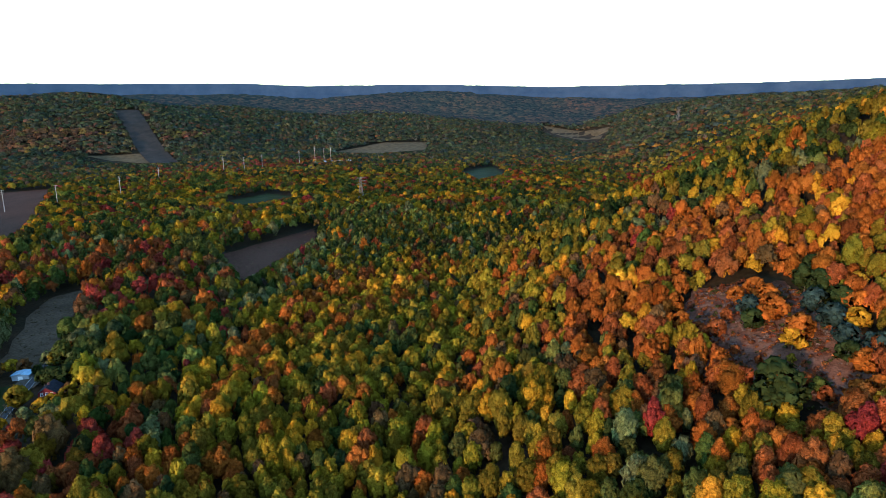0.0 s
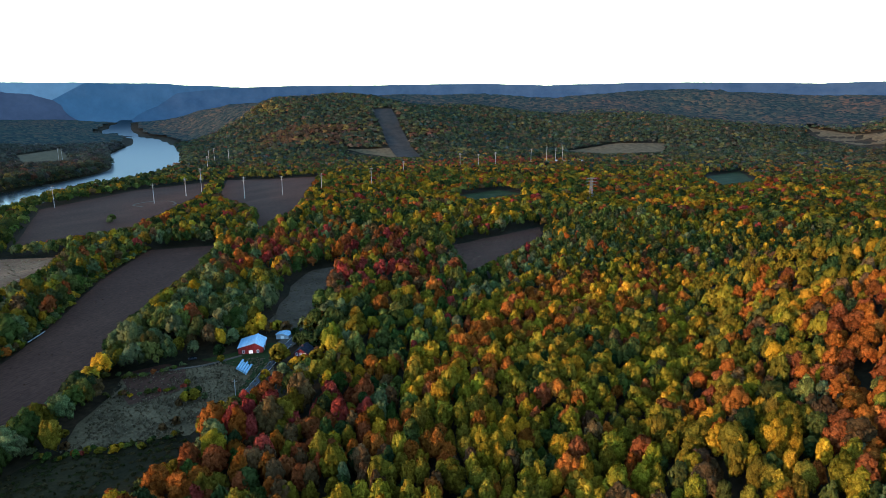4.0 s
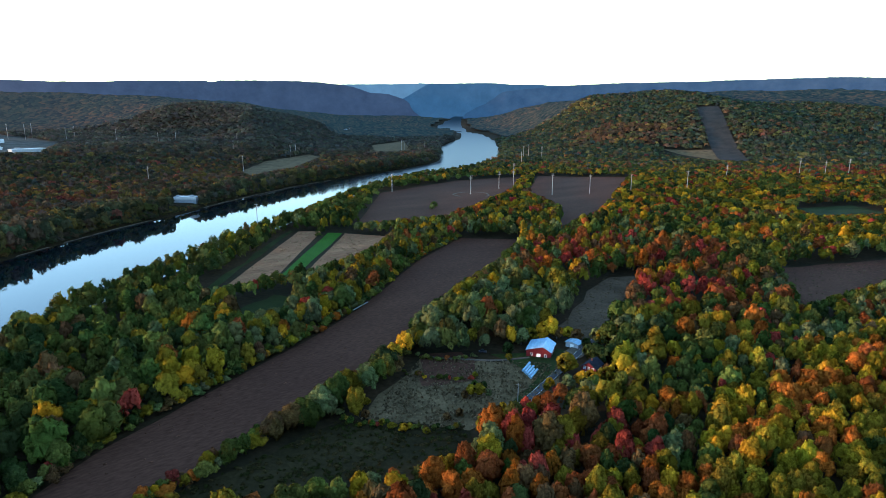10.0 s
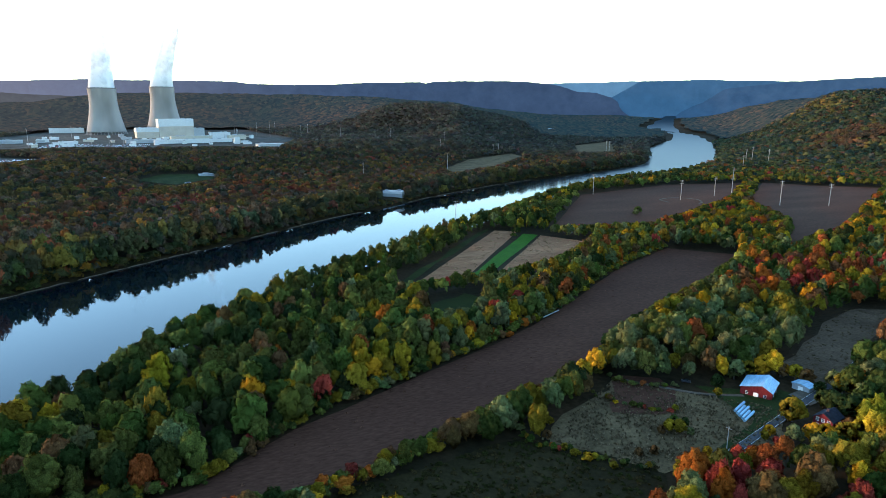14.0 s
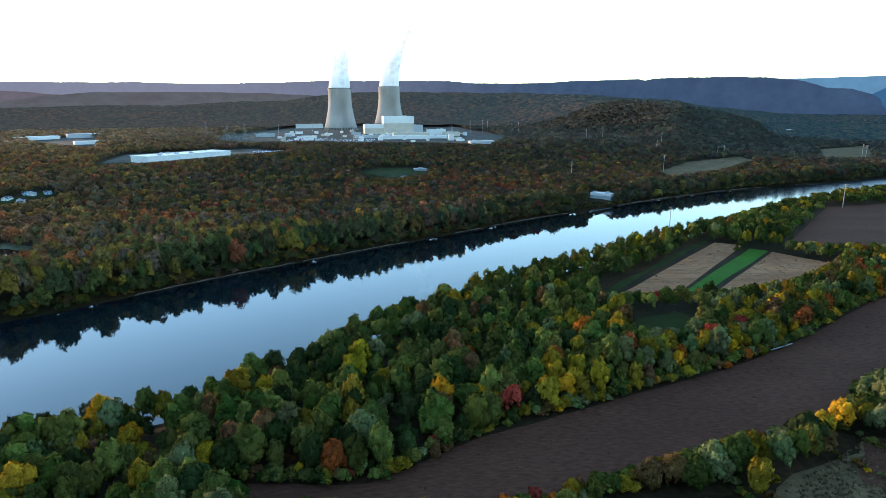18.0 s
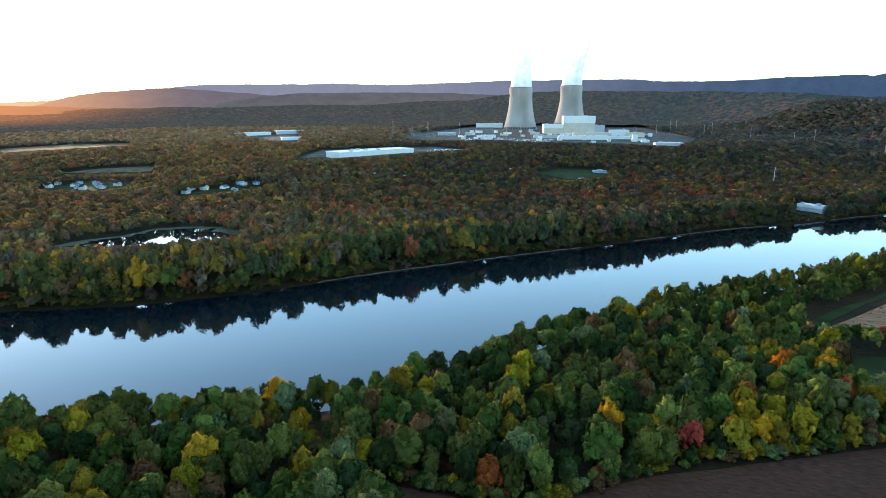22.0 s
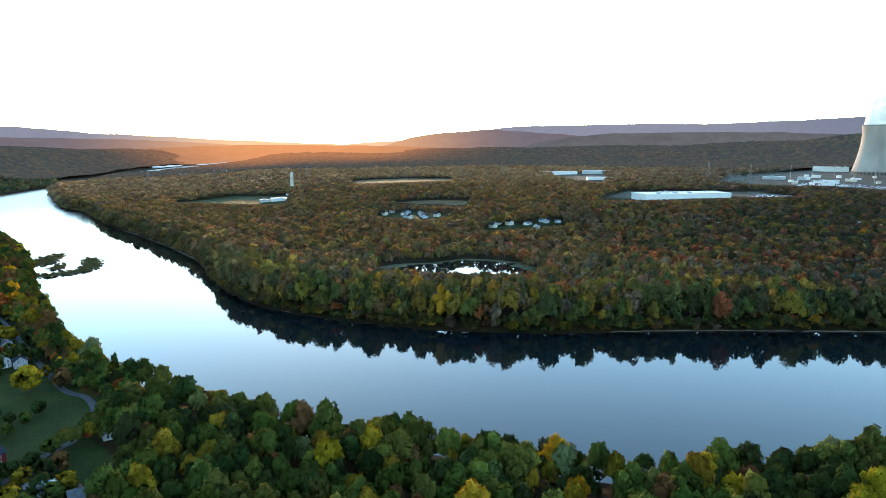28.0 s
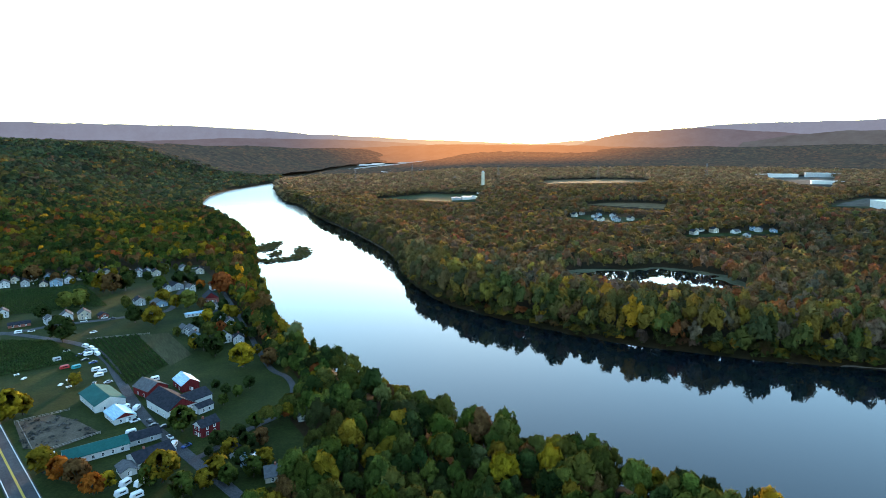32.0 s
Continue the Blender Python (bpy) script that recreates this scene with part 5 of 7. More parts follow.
for x, y, tall in ((-112, 837, 36), (-967, -2016, 50), (-1215, -2051, 48), (-1440, -1310, 46), (-1744, -1164, 46), (-1252, -1553, 46), (-1905, -560, 52), (-1985, -470, 46), (640, 1705, 44), (-1840, -480, 46)):
    pylon(x, y, tall)
for i in range(14):
    g = stand_at("switchyard_frame", -2030 + (i % 7) * 24, -520 + (i // 7) * 60 + (i % 3) * 9, 100, "dull grey steel switchyard frame", "switchyard", "switchyard frames")
    for s in (-9, 9):
        bm = bmesh.new()
        tube(bm, (s, 0, -1), (s, 0, 15), 0.3, 0.22, 5)
        part("post", bm, M_LATTICE, g)
    bm = bmesh.new()
    add_box(bm, -9.5, 9.5, -0.25, 0.25, 14.4, 15)
    part("beam", bm, M_LATTICE, g)

# ---- clutter of the plant yard: huts, tanks, parked cars ----
pr = random.Random(11)
for i in range(46):
    a = pr.random()
    x = -1930 - 330 * pr.random() if i % 2 else -1800 - 700 * a
    y = pr.uniform(-430, 240)
    if (x + 2601) ** 2 + (y + 245) ** 2 < 90 ** 2 or (-2345 < x < -2265 and -130 < y < 60):
        continue
    if i % 5 == 0:
        g = stand_at("storage_tank", x, y, 0, "round white storage tank on the plant yard", "tank", "storage tanks")
        bm = bmesh.new()
        tube(bm, (0, 0, -2), (0, 0, pr.uniform(6, 12)), 7, 7, 20)
        part("shell", bm, M_WHITE, g)
    else:
        flat_block("plant_hut", x, y, 101 + pr.choice((0, 90)), pr.uniform(10, 34), pr.uniform(8, 16), pr.uniform(4, 9), pr.choice((M_WHITE, M_WHITE, M_CREAM, M_GREY)), "low hut on the power station yard", "hut", "plant huts", vents=1)
for i in range(16):
    mast(-1900 - 480 * pr.random(), pr.uniform(-480, 300), pr.uniform(24, 40))
cars = []
for lot in range(3):
    cx, cy = ((-1540, -330), (-1990, -200), (-2010, -330))[lot]
    for r_ in range(9):
        for k in range(26):
            if pr.random() < 0.78:
                cars.append((cx + r_ * 13 + pr.uniform(-0.4, 0.4), cy + k * 5.0 + pr.uniform(-0.3, 0.3), pr.random()))
bm_v, bm_f, bm_t = [], [], []
unit = np.array([(-2.2, -0.9, 0.3), (2.2, -0.9, 0.3), (2.2, 0.9, 0.3), (-2.2, 0.9, 0.3), (-2.1, -0.85, 0.95), (2.1, -0.85, 0.95), (2.1, 0.85, 0.95), (-2.1, 0.85, 0.95), (-1.3, -0.7, 1.5), (0.8, -0.7, 1.5), (0.8, 0.7, 1.5), (-1.3, 0.7, 1.5)])
quads = np.array([(0, 1, 5, 4), (1, 2, 6, 5), (2, 3, 7, 6), (3, 0, 4, 7), (4, 5, 9, 8), (5, 6, 10, 9), (6, 7, 11, 10), (7, 4, 8, 11), (8, 9, 10, 11)])
for cx, cy, c in cars:
    bm_f.append(quads + 12 * len(bm_v))
    bm_v.append(unit + (cx, cy, level(cx, cy) + 0.6))
    tone = (0.6, 0.6, 0.62) if c < 0.5 else (0.12, 0.13, 0.15) if c < 0.8 else (0.3, 0.04, 0.04)
    bm_t.append(np.tile((*tone, 1.0), (12, 1)))
lot_paint, n_, l_, p_ = material("parked_paint", 0.25, 0.2, 0.5)
at_ = n_.new("ShaderNodeAttribute")
at_.attribute_name = "tint"
l_.new(at_.outputs["Color"], p_.inputs["Base Color"])
tagged(new("parked_cars", mesh_from("parked_cars", np.concatenate(bm_v), np.concatenate(bm_f), lot_paint, False, np.concatenate(bm_t))), "hundreds of parked cars in plant lots", "cars", kind="stuff")

# ---- paved and mown ground ----
sheet("ground_plant", [(px - 75 if px < -2400 else px, py * 1.06) for px, py in PLANT], M_LOT, "worn grey yard of the power station", lift=0.6, cell=60.0, category="yard")
sheet("ground_works", WORKS, M_LOT, "worn grey yard of the far works", lift=0.6, cell=60.0, category="yard", ragged=6.0)
sheet("lawn_hamlet", HAMLET, M_GRASS, "grass round the houses across the river", lift=0.5, cell=20.0, category="lawn", ragged=4.0)
sheet("lawn_croft", CROFT, M_GRASS, "grass round the houses below the far woods", lift=0.5, cell=20.0, category="lawn", ragged=4.0)
sheet("lawn_store", STORE, M_GRASS, "rough grass slope in front of the warehouse", lift=0.5, cell=40.0, category="lawn")
sheet("ground_store", [(-1230, -540), (-1275, -500), (-1430, -385), (-1560, -260), (-1625, -370), (-1450, -590), (-1300, -560)], M_LOT, "worn grey lot round the long warehouse", lift=0.8, cell=40.0, category="yard")
sheet("lawn_village", VILLAGE, M_GRASS, "mown lawns and paddocks of the riverside village", lift=0.2, cell=16.0, category="lawn")
sheet("lawn_farm", [(-240, 250), (-226, 268), (-228, 280), (-204, 286), (-199, 262), (-188, 222), (-192, 214), (-202, 246), (-222, 250)], M_GRASS, "green verge and lawn round the red barn", lift=0.4, cell=6.0, category="lawn")
sheet("yard_farm", [(-214, 281), (-216, 297), (-205, 300), (-202, 280)], M_YARD, "bare trodden yard beside the barn", lift=0.5, cell=5.0, category="yard")
sheet("field_23", [(-266, 222), (-255, 239), (-241, 241), (-224, 220), (-228, 203), (-234, 196)], M_PLOUGH, "dark tilled plot beside the dry garden", lift=0.5, cell=8.0, ragged=2.0)
sheet("yard_village", [(-57, -333), (-72, -335), (-82, -322), (-92, -300), (-74, -292), (-62, -300)], M_YARD, "bare trampled yard with old timber", lift=0.4, cell=6.0, category="yard")
sheet("field_22", [(-122, -456), (-142, -451), (-148, -393), (-133, -378)], M_STRIP, "mown olive strip beside the orchard", lift=0.4, cell=8.0)

wz = max(level(px, py) for px, py in POND) + 0.15
pond = new("pond", mesh_from("pond", [(*p, wz) for p in spline(POND + POND[:1], 40)[:-1]] + [(-590, -385, wz)], [(i, (i + 1) % 39, 39) for i in range(39)], M_WATER))
if pond.data.polygons[0].normal.z < 0:
    pond.data.flip_normals()
tagged(pond, "still pond in the woods mirroring bright sky", "pond", kind="structure")
marsh = spline(POND + POND[:1], 80)[:-1]
mid = np.array((-590.0, -385.0))
rows = [np.column_stack([mid + (marsh - mid) * (k + d * wobble(marsh[:, :1], marsh[:, 1:], 8, 2)), np.full(len(marsh), wz + z)]) for k, d, z in ((1.14, 0.05, -0.5), (1.09, 0.06, 0.08), (0.99, 0.1, 0.1), (0.9, 0.16, 0.06), (0.86, 0.16, -0.3))]
rim = new("pond_margin", mesh_from("pond_margin", np.concatenate(rows), grid_faces(5, len(marsh), True), M_ALGAE, True))
if rim.data.polygons[90].normal.z < 0:
    rim.data.flip_normals()
tagged(rim, "pale green scum and mud round the pond", "shore", kind="structure")

ARMS = [[(-240, -745), (-262, -732), (-292, -714), (-325, -714), (-352, -742), (-366, -796), (-352, -806), (-338, -770), (-318, -738), (-288, -738), (-262, -752)],
        [(-240, -758), (-270, -762), (-292, -786), (-322, -806), (-340, -836), (-352, -866), (-330, -862), (-304, -838), (-280, -812), (-250, -790)],
        [(-300, -752), (-314, -756), (-326, -776), (-318, -790), (-304, -776)]]
for k, arm in enumerate(ARMS):
    edge = spline(arm + arm[:1], 90)[:-1]
    edge = edge + 2.2 * np.stack([wobble(edge[:, 0], edge[:, 1], 5, k), wobble(edge[:, 0], edge[:, 1], 5, k + 7)], 1)
    u, w = np.meshgrid(np.arange(edge[:, 0].min(), edge[:, 0].max(), 4.0), np.arange(edge[:, 1].min(), edge[:, 1].max(), 4.0))
    u, w = u.ravel(), w.ravel()
    dry = inside(u, w, edge) & (line_distance(u, w, np.vstack([edge, edge[:1]])) > 1.6)
    pts = np.vstack([edge, np.stack([u[dry], w[dry]], 1)])
    from mathutils.geometry import delaunay_2d_cdt
    v, _, f, *_ = delaunay_2d_cdt([Vector(q) for q in pts], [(i, (i + 1) % len(edge)) for i in range(len(edge))], [], 1, 1e-4)
    v = np.array([tuple(q) for q in v])
    z = -0.5 + 1.1 * step(0, 6, line_distance(v[:, 0], v[:, 1], np.vstack([edge, edge[:1]]))) + 0.12 * wobble(v[:, 0], v[:, 1], 6)
    spit = new("mud_spit", mesh_from("mud_spit", np.column_stack([v, z]), [tuple(t) for t in f], M_MUD, True))
    if spit.data.polygons[0].normal.z < 0:
        spit.data.flip_normals()
    tagged(spit, "low muddy spit with reeds at the river's edge", "mud bank", kind="structure")
    spots = np.stack([u[dry], w[dry]], 1) + rng.normal(0, 1.2, (dry.sum(), 2))
    spots = spots[rng.random(len(spots)) < 0.75]
    blades = np.concatenate([DISTANT[i % 8][..., :3] * np.array((rng.uniform(3, 6.5), rng.uniform(3, 6.5), rng.uniform(1.0, 2.4))) + np.array((px, py, 0.3)) for i, (px, py) in enumerate(spots)]).reshape(-1, 3)
    tint = np.repeat(np.array([(0.075, 0.068, 0.026, 1.0), (0.05, 0.056, 0.02, 1.0), (0.10, 0.075, 0.035, 1.0)])[rng.integers(0, 3, len(blades) // 3)], 3, 0)
    tagged(new("reeds", mesh_from("reeds", blades, np.arange(len(blades)).reshape(-1, 3), M_LEAF, False, tint)), "brown and green reeds on the muddy spit", "reeds", kind="stuff")

# ---- roads ----
LANE = [(-38, -515), (-59, -492), (-89, -451), (-101, -409), (-104, -379), (-109, -327), (-114, -294), (-120, -269), (-126, -244), (-130, -230), (-136, -205)]
UPPER = [(40, -508), (-20, -509), (-52, -511), (-73, -515), (-118, -513), (-151, -518), (-168, -575), (-203, -680)]
RIVERSIDE = [(-124, -250), (-135, -256), (-152, -267), (-169, -275), (-180, -290), (-186, -305), (-188, -323), (-184, -341), (-187, -382), (-191, -421), (-196, -473), (-203, -560)]
HIGHWAY = [(-20, -460), (-38, -375), (-53, -305), (-64, -255), (-78, -190), (-95, -110)]
ribbon("road_lane", LANE, 5.6, M_ASPHALT, "narrow grey village lane")
ribbon("road_upper", UPPER, 6.0, M_ASPHALT, "straight grey village road")
ribbon("road_riverside", RIVERSIDE, 3.8, M_ASPHALT, "curving lane beside the river woods")
ribbon("road_highway", HIGHWAY, 10.5, M_ASPHALT, "two-lane asphalt highway with painted lines")
for s in (-0.22, 0.22):
    ribbon("road_line_yellow", HIGHWAY, 0.28, M_LINE_Y, "yellow painted centre line", 0.42, s)
for s in (-4.4, 4.4):
    ribbon("road_line_white", HIGHWAY, 0.3, M_LINE_W, "white painted edge line", 0.42, s)
FARM_ROAD = [(-186, 212), (-189, 223), (-199, 258), (-209, 294), (-213, 310), (-225, 345)]
ribbon("road_farm", FARM_ROAD, 3.8, M_ASPHALT, "country road past the red barn", 0.55)
for s in (-1.7, 1.7):
    ribbon("road_line_white", FARM_ROAD, 0.08, M_LINE_W, "white painted edge line", 0.8, s)
ribbon("road_far_highway", [(-1640, -2150), (-1447, -1906), (-1180, -1530), (-1073, -1387), (-1020, -1230), (-961, -1129), (-900, -1080)], 22, M_GRAVEL, "pale road across the far plain", 6.0)
ribbon("road_plant", [(-1480, 200), (-1560, 215), (-1700, 225), (-1850, 230)], 14, M_GRAVEL, "pale access road to the power station", 2.0)
ribbon("road_pump", [(-925, 300), (-985, 300), (-1040, 285), (-1075, 330), (-1130, 345)], 7, M_GRAVEL, "gravel road to the pump house", 1.2)
ribbon("road_field", [(-715, 660), (-742, 668), (-748, 700), (-725, 718), (-700, 706), (-690, 690)], 3, M_YARD, "pale farm track round a pole", 0.7)
ribbon("road_field", [(-262, 221), (-248, 232), (-232, 246), (-222, 262)], 2.0, M_YARD, "dirt farm track behind the barn", 0.6)

ribbon("beach_far", FAR_BANK[7:27], 4.5, M_BEACH, "narrow pale mud beach under the far bank", 0.25, -1.2, "beach", 300)

# ---- the village ----
V = "village buildings"

def long_house(name, x, y, turn, long, deep, wall, rise, wall_mat, roof_mat, label, category, **more):
    """As gabled(), with the ridge along the front: the long side faces the given way."""
    a = radians(turn)
    cx, cy = x - math.cos(a) * long / 2, y - math.sin(a) * long / 2
    cx, cy = cx - math.sin(a) * deep / 2, cy + math.cos(a) * deep / 2
    return gabled(name, cx, cy, turn - 90, deep, long, wall, rise, wall_mat, roof_mat, label, category, V, **more)


long_house("market_hall", -90, -273, 187, 24.6, 10.5, 3.3, 2.2, M_WHITE, M_GREEN_ROOF, "long white hall under a green metal roof", "hall", windows=(1, 6))
long_house("open_shed", -109, -278, 189, 13.6, 8.5, 2.9, 1.6, M_GREY, M_DARK_ROOF, "low shed under a dark roof", "shed", windows=(0, 2))
gabled("green_hall", -98, -327, 195, 14.5, 24, 4.0, 3.0, M_WHITE, M_GREEN_ROOF, "white hall with a broad green gable roof", "hall", V, windows=(2, 4))
gabled("annex", -103, -306, 195, 9.8, 14, 3.0, 2.2, M_WHITE, M_TIN, "white annex under a pale metal roof", "hall", V, windows=(2, 2), gable_mat=M_RED)
gabled("red_barn", -121, -333, 205, 11.5, 14, 4.4, 3.2, M_RED, M_GREY_ROOF, "red board barn with a grey roof", "barn", V, windows=(2, 2))
gabled("main_barn", -128, -299, 198, 14.0, 24, 5.0, 4.4, M_WHITE, M_DARK_ROOF, "big barn with white walls, red gable and dark roof", "barn", V, windows=(3, 3), gable_mat=M_RED)
long_house("barn_wing", -137, -305, 205, 15, 12, 5.2, 2.6, M_WHITE, M_DARK_ROOF, "white barn wing under a dark roof", "barn", windows=(2, 3))
long_house("barn_lean_to", -139, -298, 205, 8.5, 6, 3.4, 1.4, M_WHITE, M_DARK_ROOF, "low white lean-to under a dark roof", "barn", windows=(1, 2))
gabled("pale_roof_barn", -137, -331, 190, 9.5, 14, 4.2, 3.0, M_RED, M_TIN, "red barn under a pale metal roof", "barn", V, windows=(1, 2))
long_house("red_house", -136, -271, 205, 9.5, 7, 5.2, 2.4, M_RED, M_DARK_ROOF, "red and white two-storey house", "house", windows=(2, 2), storeys=2, chimney=True, gable_mat=M_WHITE)
long_house("dark_roof_house", -111, -256, 198, 15.6, 11, 2.9, 2.8, M_WHITE, M_DARK_ROOF, "low white house under a dark roof", "house", windows=(2, 4), chimney=True)
gabled("grey_garage", -100, -250, 190, 6, 8, 2.6, 1.4, M_WHITE, M_GREY_ROOF, "white garage under a grey roof", "garage", V, windows=(1, 1))
gabled("cottage", -145, -228, 192, 6.5, 7, 4.2, 1.8, M_BLUE, M_TIN, "small blue cottage with a pale roof", "house", V, windows=(2, 2), storeys=2)
long_house("bungalow", -152, -214, 168, 13, 9.5, 2.8, 2.4, M_CREAM, M_GREY_ROOF, "broad bungalow under a grey roof", "house", windows=(2, 3), chimney=True)
gabled("river_cottage", -178, -262, 170, 6.5, 8, 2.8, 2.2, M_WHITE, M_GREY_ROOF, "white cottage under trees by the river", "house", V, windows=(2, 2))
gabled("dark_shed", -141, -243, 175, 5.5, 6, 2.5, 1.6, M_GREY, M_DARK_ROOF, "small dark shed behind the cottage", "shed", V, windows=(0, 1))
gabled("garden_shed", -158, -199, 165, 6, 6, 2.4, 1.6, M_GREY, M_GREY_ROOF, "grey garden shed near the river woods", "shed", V, windows=(1, 1))
gabled("gable_house", -80, -523, 180, 8.5, 9, 4.6, 3.2, M_WHITE, M_GREY_ROOF, "white gabled house by the road", "house", V, windows=(2, 2), storeys=2, chimney=True)
gabled("gable_house", -92, -522, 183, 8.5, 9, 4.6, 3.2, M_CREAM, M_GREY_ROOF, "cream gabled house by the road", "house", V, windows=(2, 2), storeys=2, chimney=True)
gabled("gable_house", -70, -520, 195, 6.5, 8, 4.4, 2.2, M_GREY, M_GREY_ROOF, "grey house by the road", "house", V, windows=(2, 2), storeys=2)
gabled("tool_shed", -105, -519, 195, 6.5, 6, 2.6, 1.8, M_BRICK, M_DARK_ROOF, "small dark shed by the road", "shed", V, windows=(1, 1))
long_house("stable", -50, -524, 184, 14, 6, 2.4, 1.4, M_BRICK, M_DARK_ROOF, "long low brick stable by the road", "stable", windows=(1, 3))
long_house("trailer_home", -166, -487, 184, 13.5, 4.4, 2.7, 0.7, M_WHITE, M_TIN, "long white trailer home", "trailer", windows=(1, 4))
gabled("tall_house", -197, -571, 165, 8, 9, 6.0, 2.6, M_WHITE, M_GREY_ROOF, "tall white house among trees", "house", V, windows=(2, 2), storeys=2, chimney=True)
gabled("gambrel_barn", -186, -525, 175, 11.5, 14, 4.2, 4.6, M_BRICK, M_DARK_ROOF, "brick-red barn with white trimmed gable", "barn", V, windows=(3, 2), gable_mat=M_RED)
ROW_HOUSES = [(-184, -500, 172, 6.5, "W"), (-181, -463, 190, 8, "G"), (-182, -440, 170, 6.5, "W"), (-182, -420, 192, 7.2, "B"), (-179, -399, 170, 7, "G"), (-157, -435, 195, 6.5, "W"), (-157, -425, 195, 6, "B"), (-169, -590, 200, 11, "G"), (-179, -573, 200, 6, "W"), (-147, -532, 187, 11, "B"), (-31, -684, 185, 8, "W"), (-47, -680, 182, 7, "G"), (-62, -671, 180, 7, "C"), (-72, -666, 175, 10, "B"), (-83, -674, 180, 8, "W"), (-94, -686, 184, 8, "C"), (-104, -683, 178, 8, "G"), (-117, -694, 185, 9, "C"), (-130, -682, 180, 7, "G"), (-137, -678, 182, 7, "W"), (-144, -672, 178, 7, "W"), (-152, -674, 185, 7.5, "C")]
LANE_HOUSES = [(-160, -667, 183, 8, "C"), (-172, -698, 188, 9, "G"), (-190, -684, 184, 9, "W"), (-38, -560, 184, 7, "W"), (-200, -655, 170, 8, "C"), (-122, -695, 182, 7, "B"), (-111, -699, 186, 7, "W"), (-146, -684, 180, 6.5, "G"), (-154, -687, 178, 6.5, "W"), (-92, -708, 182, 7, "W"), (-82, -703, 184, 7, "C"), (-65, -708, 180, 7, "B"), (-52, -705, 178, 7.5, "W"), (-38, -702, 182, 7, "C"), (-179, -625, 190, 7, "W"), (-160, -586, 188, 6.5, "G"), (-133, -545, 186, 8, "G"), (-153, -445, 190, 6, "W"), (-152, -430, 195, 6, "B"), (-173, -406, 185, 6, "W"), (-190, -480, 180, 6.5, "B")]
HOUSES = ROW_HOUSES + LANE_HOUSES
PAINT = {"W": (M_WHITE, M_GREY_ROOF, "white"), "G": (M_GREY, M_DARK_ROOF, "grey"), "B": (M_BLUE, M_GREY_ROOF, "pale blue"), "C": (M_CREAM, M_DARK_ROOF, "cream")}
BUILT = []
for i, (x, y, turn, wide, paint) in enumerate(HOUSES):
    if any(math.dist((x, y), q) < 7.6 for q in BUILT):
        continue
    BUILT.append((x, y))
    wm, rm, word = PAINT[paint]
    tall = 4.6 if i % 3 else 3.0
    gabled("village_house", x, y, turn, wide, wide + 1.5, tall, 2.6, wm, rm, word + (" two-storey" if tall > 4 else " low") + " village house with a shingle roof", "house", "village houses", windows=(2, 2), storeys=2 if tall > 4 else 1, chimney=i % 2 == 0)

# houses across the river, small among the trees
for i, (x, y) in enumerate(((-996, -1098), (-1010, -1075), (-1030, -1130), (-867, -799), (-880, -770), (-900, -745), (-875, -714), (-890, -690), (-877, -499), (-905, -480), (-919, -465), (-840, -530), (-885, -828), (-892, -812), (-862, -742), (-858, -726), (-884, -728), (-866, -702), (-902, -776), (-856, -586), (-861, -545), (-862, -470), (-912, -490), (-870, -520), (-1184, -101), (-985, -1278), (158, 919), (-243, 682), (-1150, 20))):
    wm, rm, word = PAINT["WGBC"[i % 4]]
    gabled("valley_house", x, y, math.degrees(math.atan2(-(x - EYE[0]), y - EYE[1])) + 25 * (i % 4 - 1.5), 8.5, 9 + i % 3, 3.4 + i % 2 * 1.8, 2.4, wm, rm, word + " house among the woods of the valley", "house", "valley houses", windows=(2, 2), storeys=2)

# ---- the farm ----
farm = gabled("red_barn", -219, 266, 30, 13.5, 14.5, 3.9, 2.5, M_RED, M_TIN, "red board barn under a weathered pale blue metal roof", "barn", off=0.68, windows=(3, 2), door=False, big_door=(2.2, 2.2, M_TRIM))
gabled("open_shed", -215, 290, 8, 8, 5.5, 2.8, 0.8, M_GREY, M_TIN, "small open shed with white doors under a tin roof", "shed", windows=(0, 0), big_door=(2.2, 2.2, M_TRIM))
gabled("farmhouse", -186, 266, 12, 7.6, 9, 4.8, 2.6, M_MAROON, M_DARK_ROOF, "dark red farmhouse with white windows and a dark roof", "house", windows=(3, 2), storeys=2, chimney=True)
gabled("farmhouse_wing", -177.5, 269, 12, 6, 7, 3.2, 2.0, M_MAROON, M_DARK_ROOF, "low dark red wing of the farmhouse", "house", windows=(1, 1))
for k in range(5):
    g = stand_at("wrapped_bale_row", -214.5 + k * 2.1, 251.5 - k * 0.9, 23 + k % 2, "long white-wrapped row of bales on grass", "bales", "bale rows")
    bm = bmesh.new()
    rings = [[bm.verts.new((r_ * math.cos(a), j * 0.75 - 6.0, 0.9 + r_ * math.sin(a))) for a in [q * math.tau / 10 for q in range(10)]] for j in range(16 - k % 2 * 3) for r_ in (0.64 - 0.07 * (j % 2),)]
    for lo, hi in zip(rings[:-1], rings[1:]):
        for q in range(10):
            bm.faces.new((lo[q], hi[q], hi[(q + 1) % 10], lo[(q + 1) % 10]))
    bm.faces.new(rings[0])
    bm.faces.new(rings[-1][::-1])
    part("wrap", bm, M_TIN, g)
g = stand_at("irrigation_pipe", -360, 243, 26, "long pale pipe lying at the field's edge", "pipe")
bm = bmesh.new()
tube(bm, (0, -9, 0.5), (0, 10, 0.5), 0.35, 0.35, 8)
part("pipe", bm, M_GREY, g)
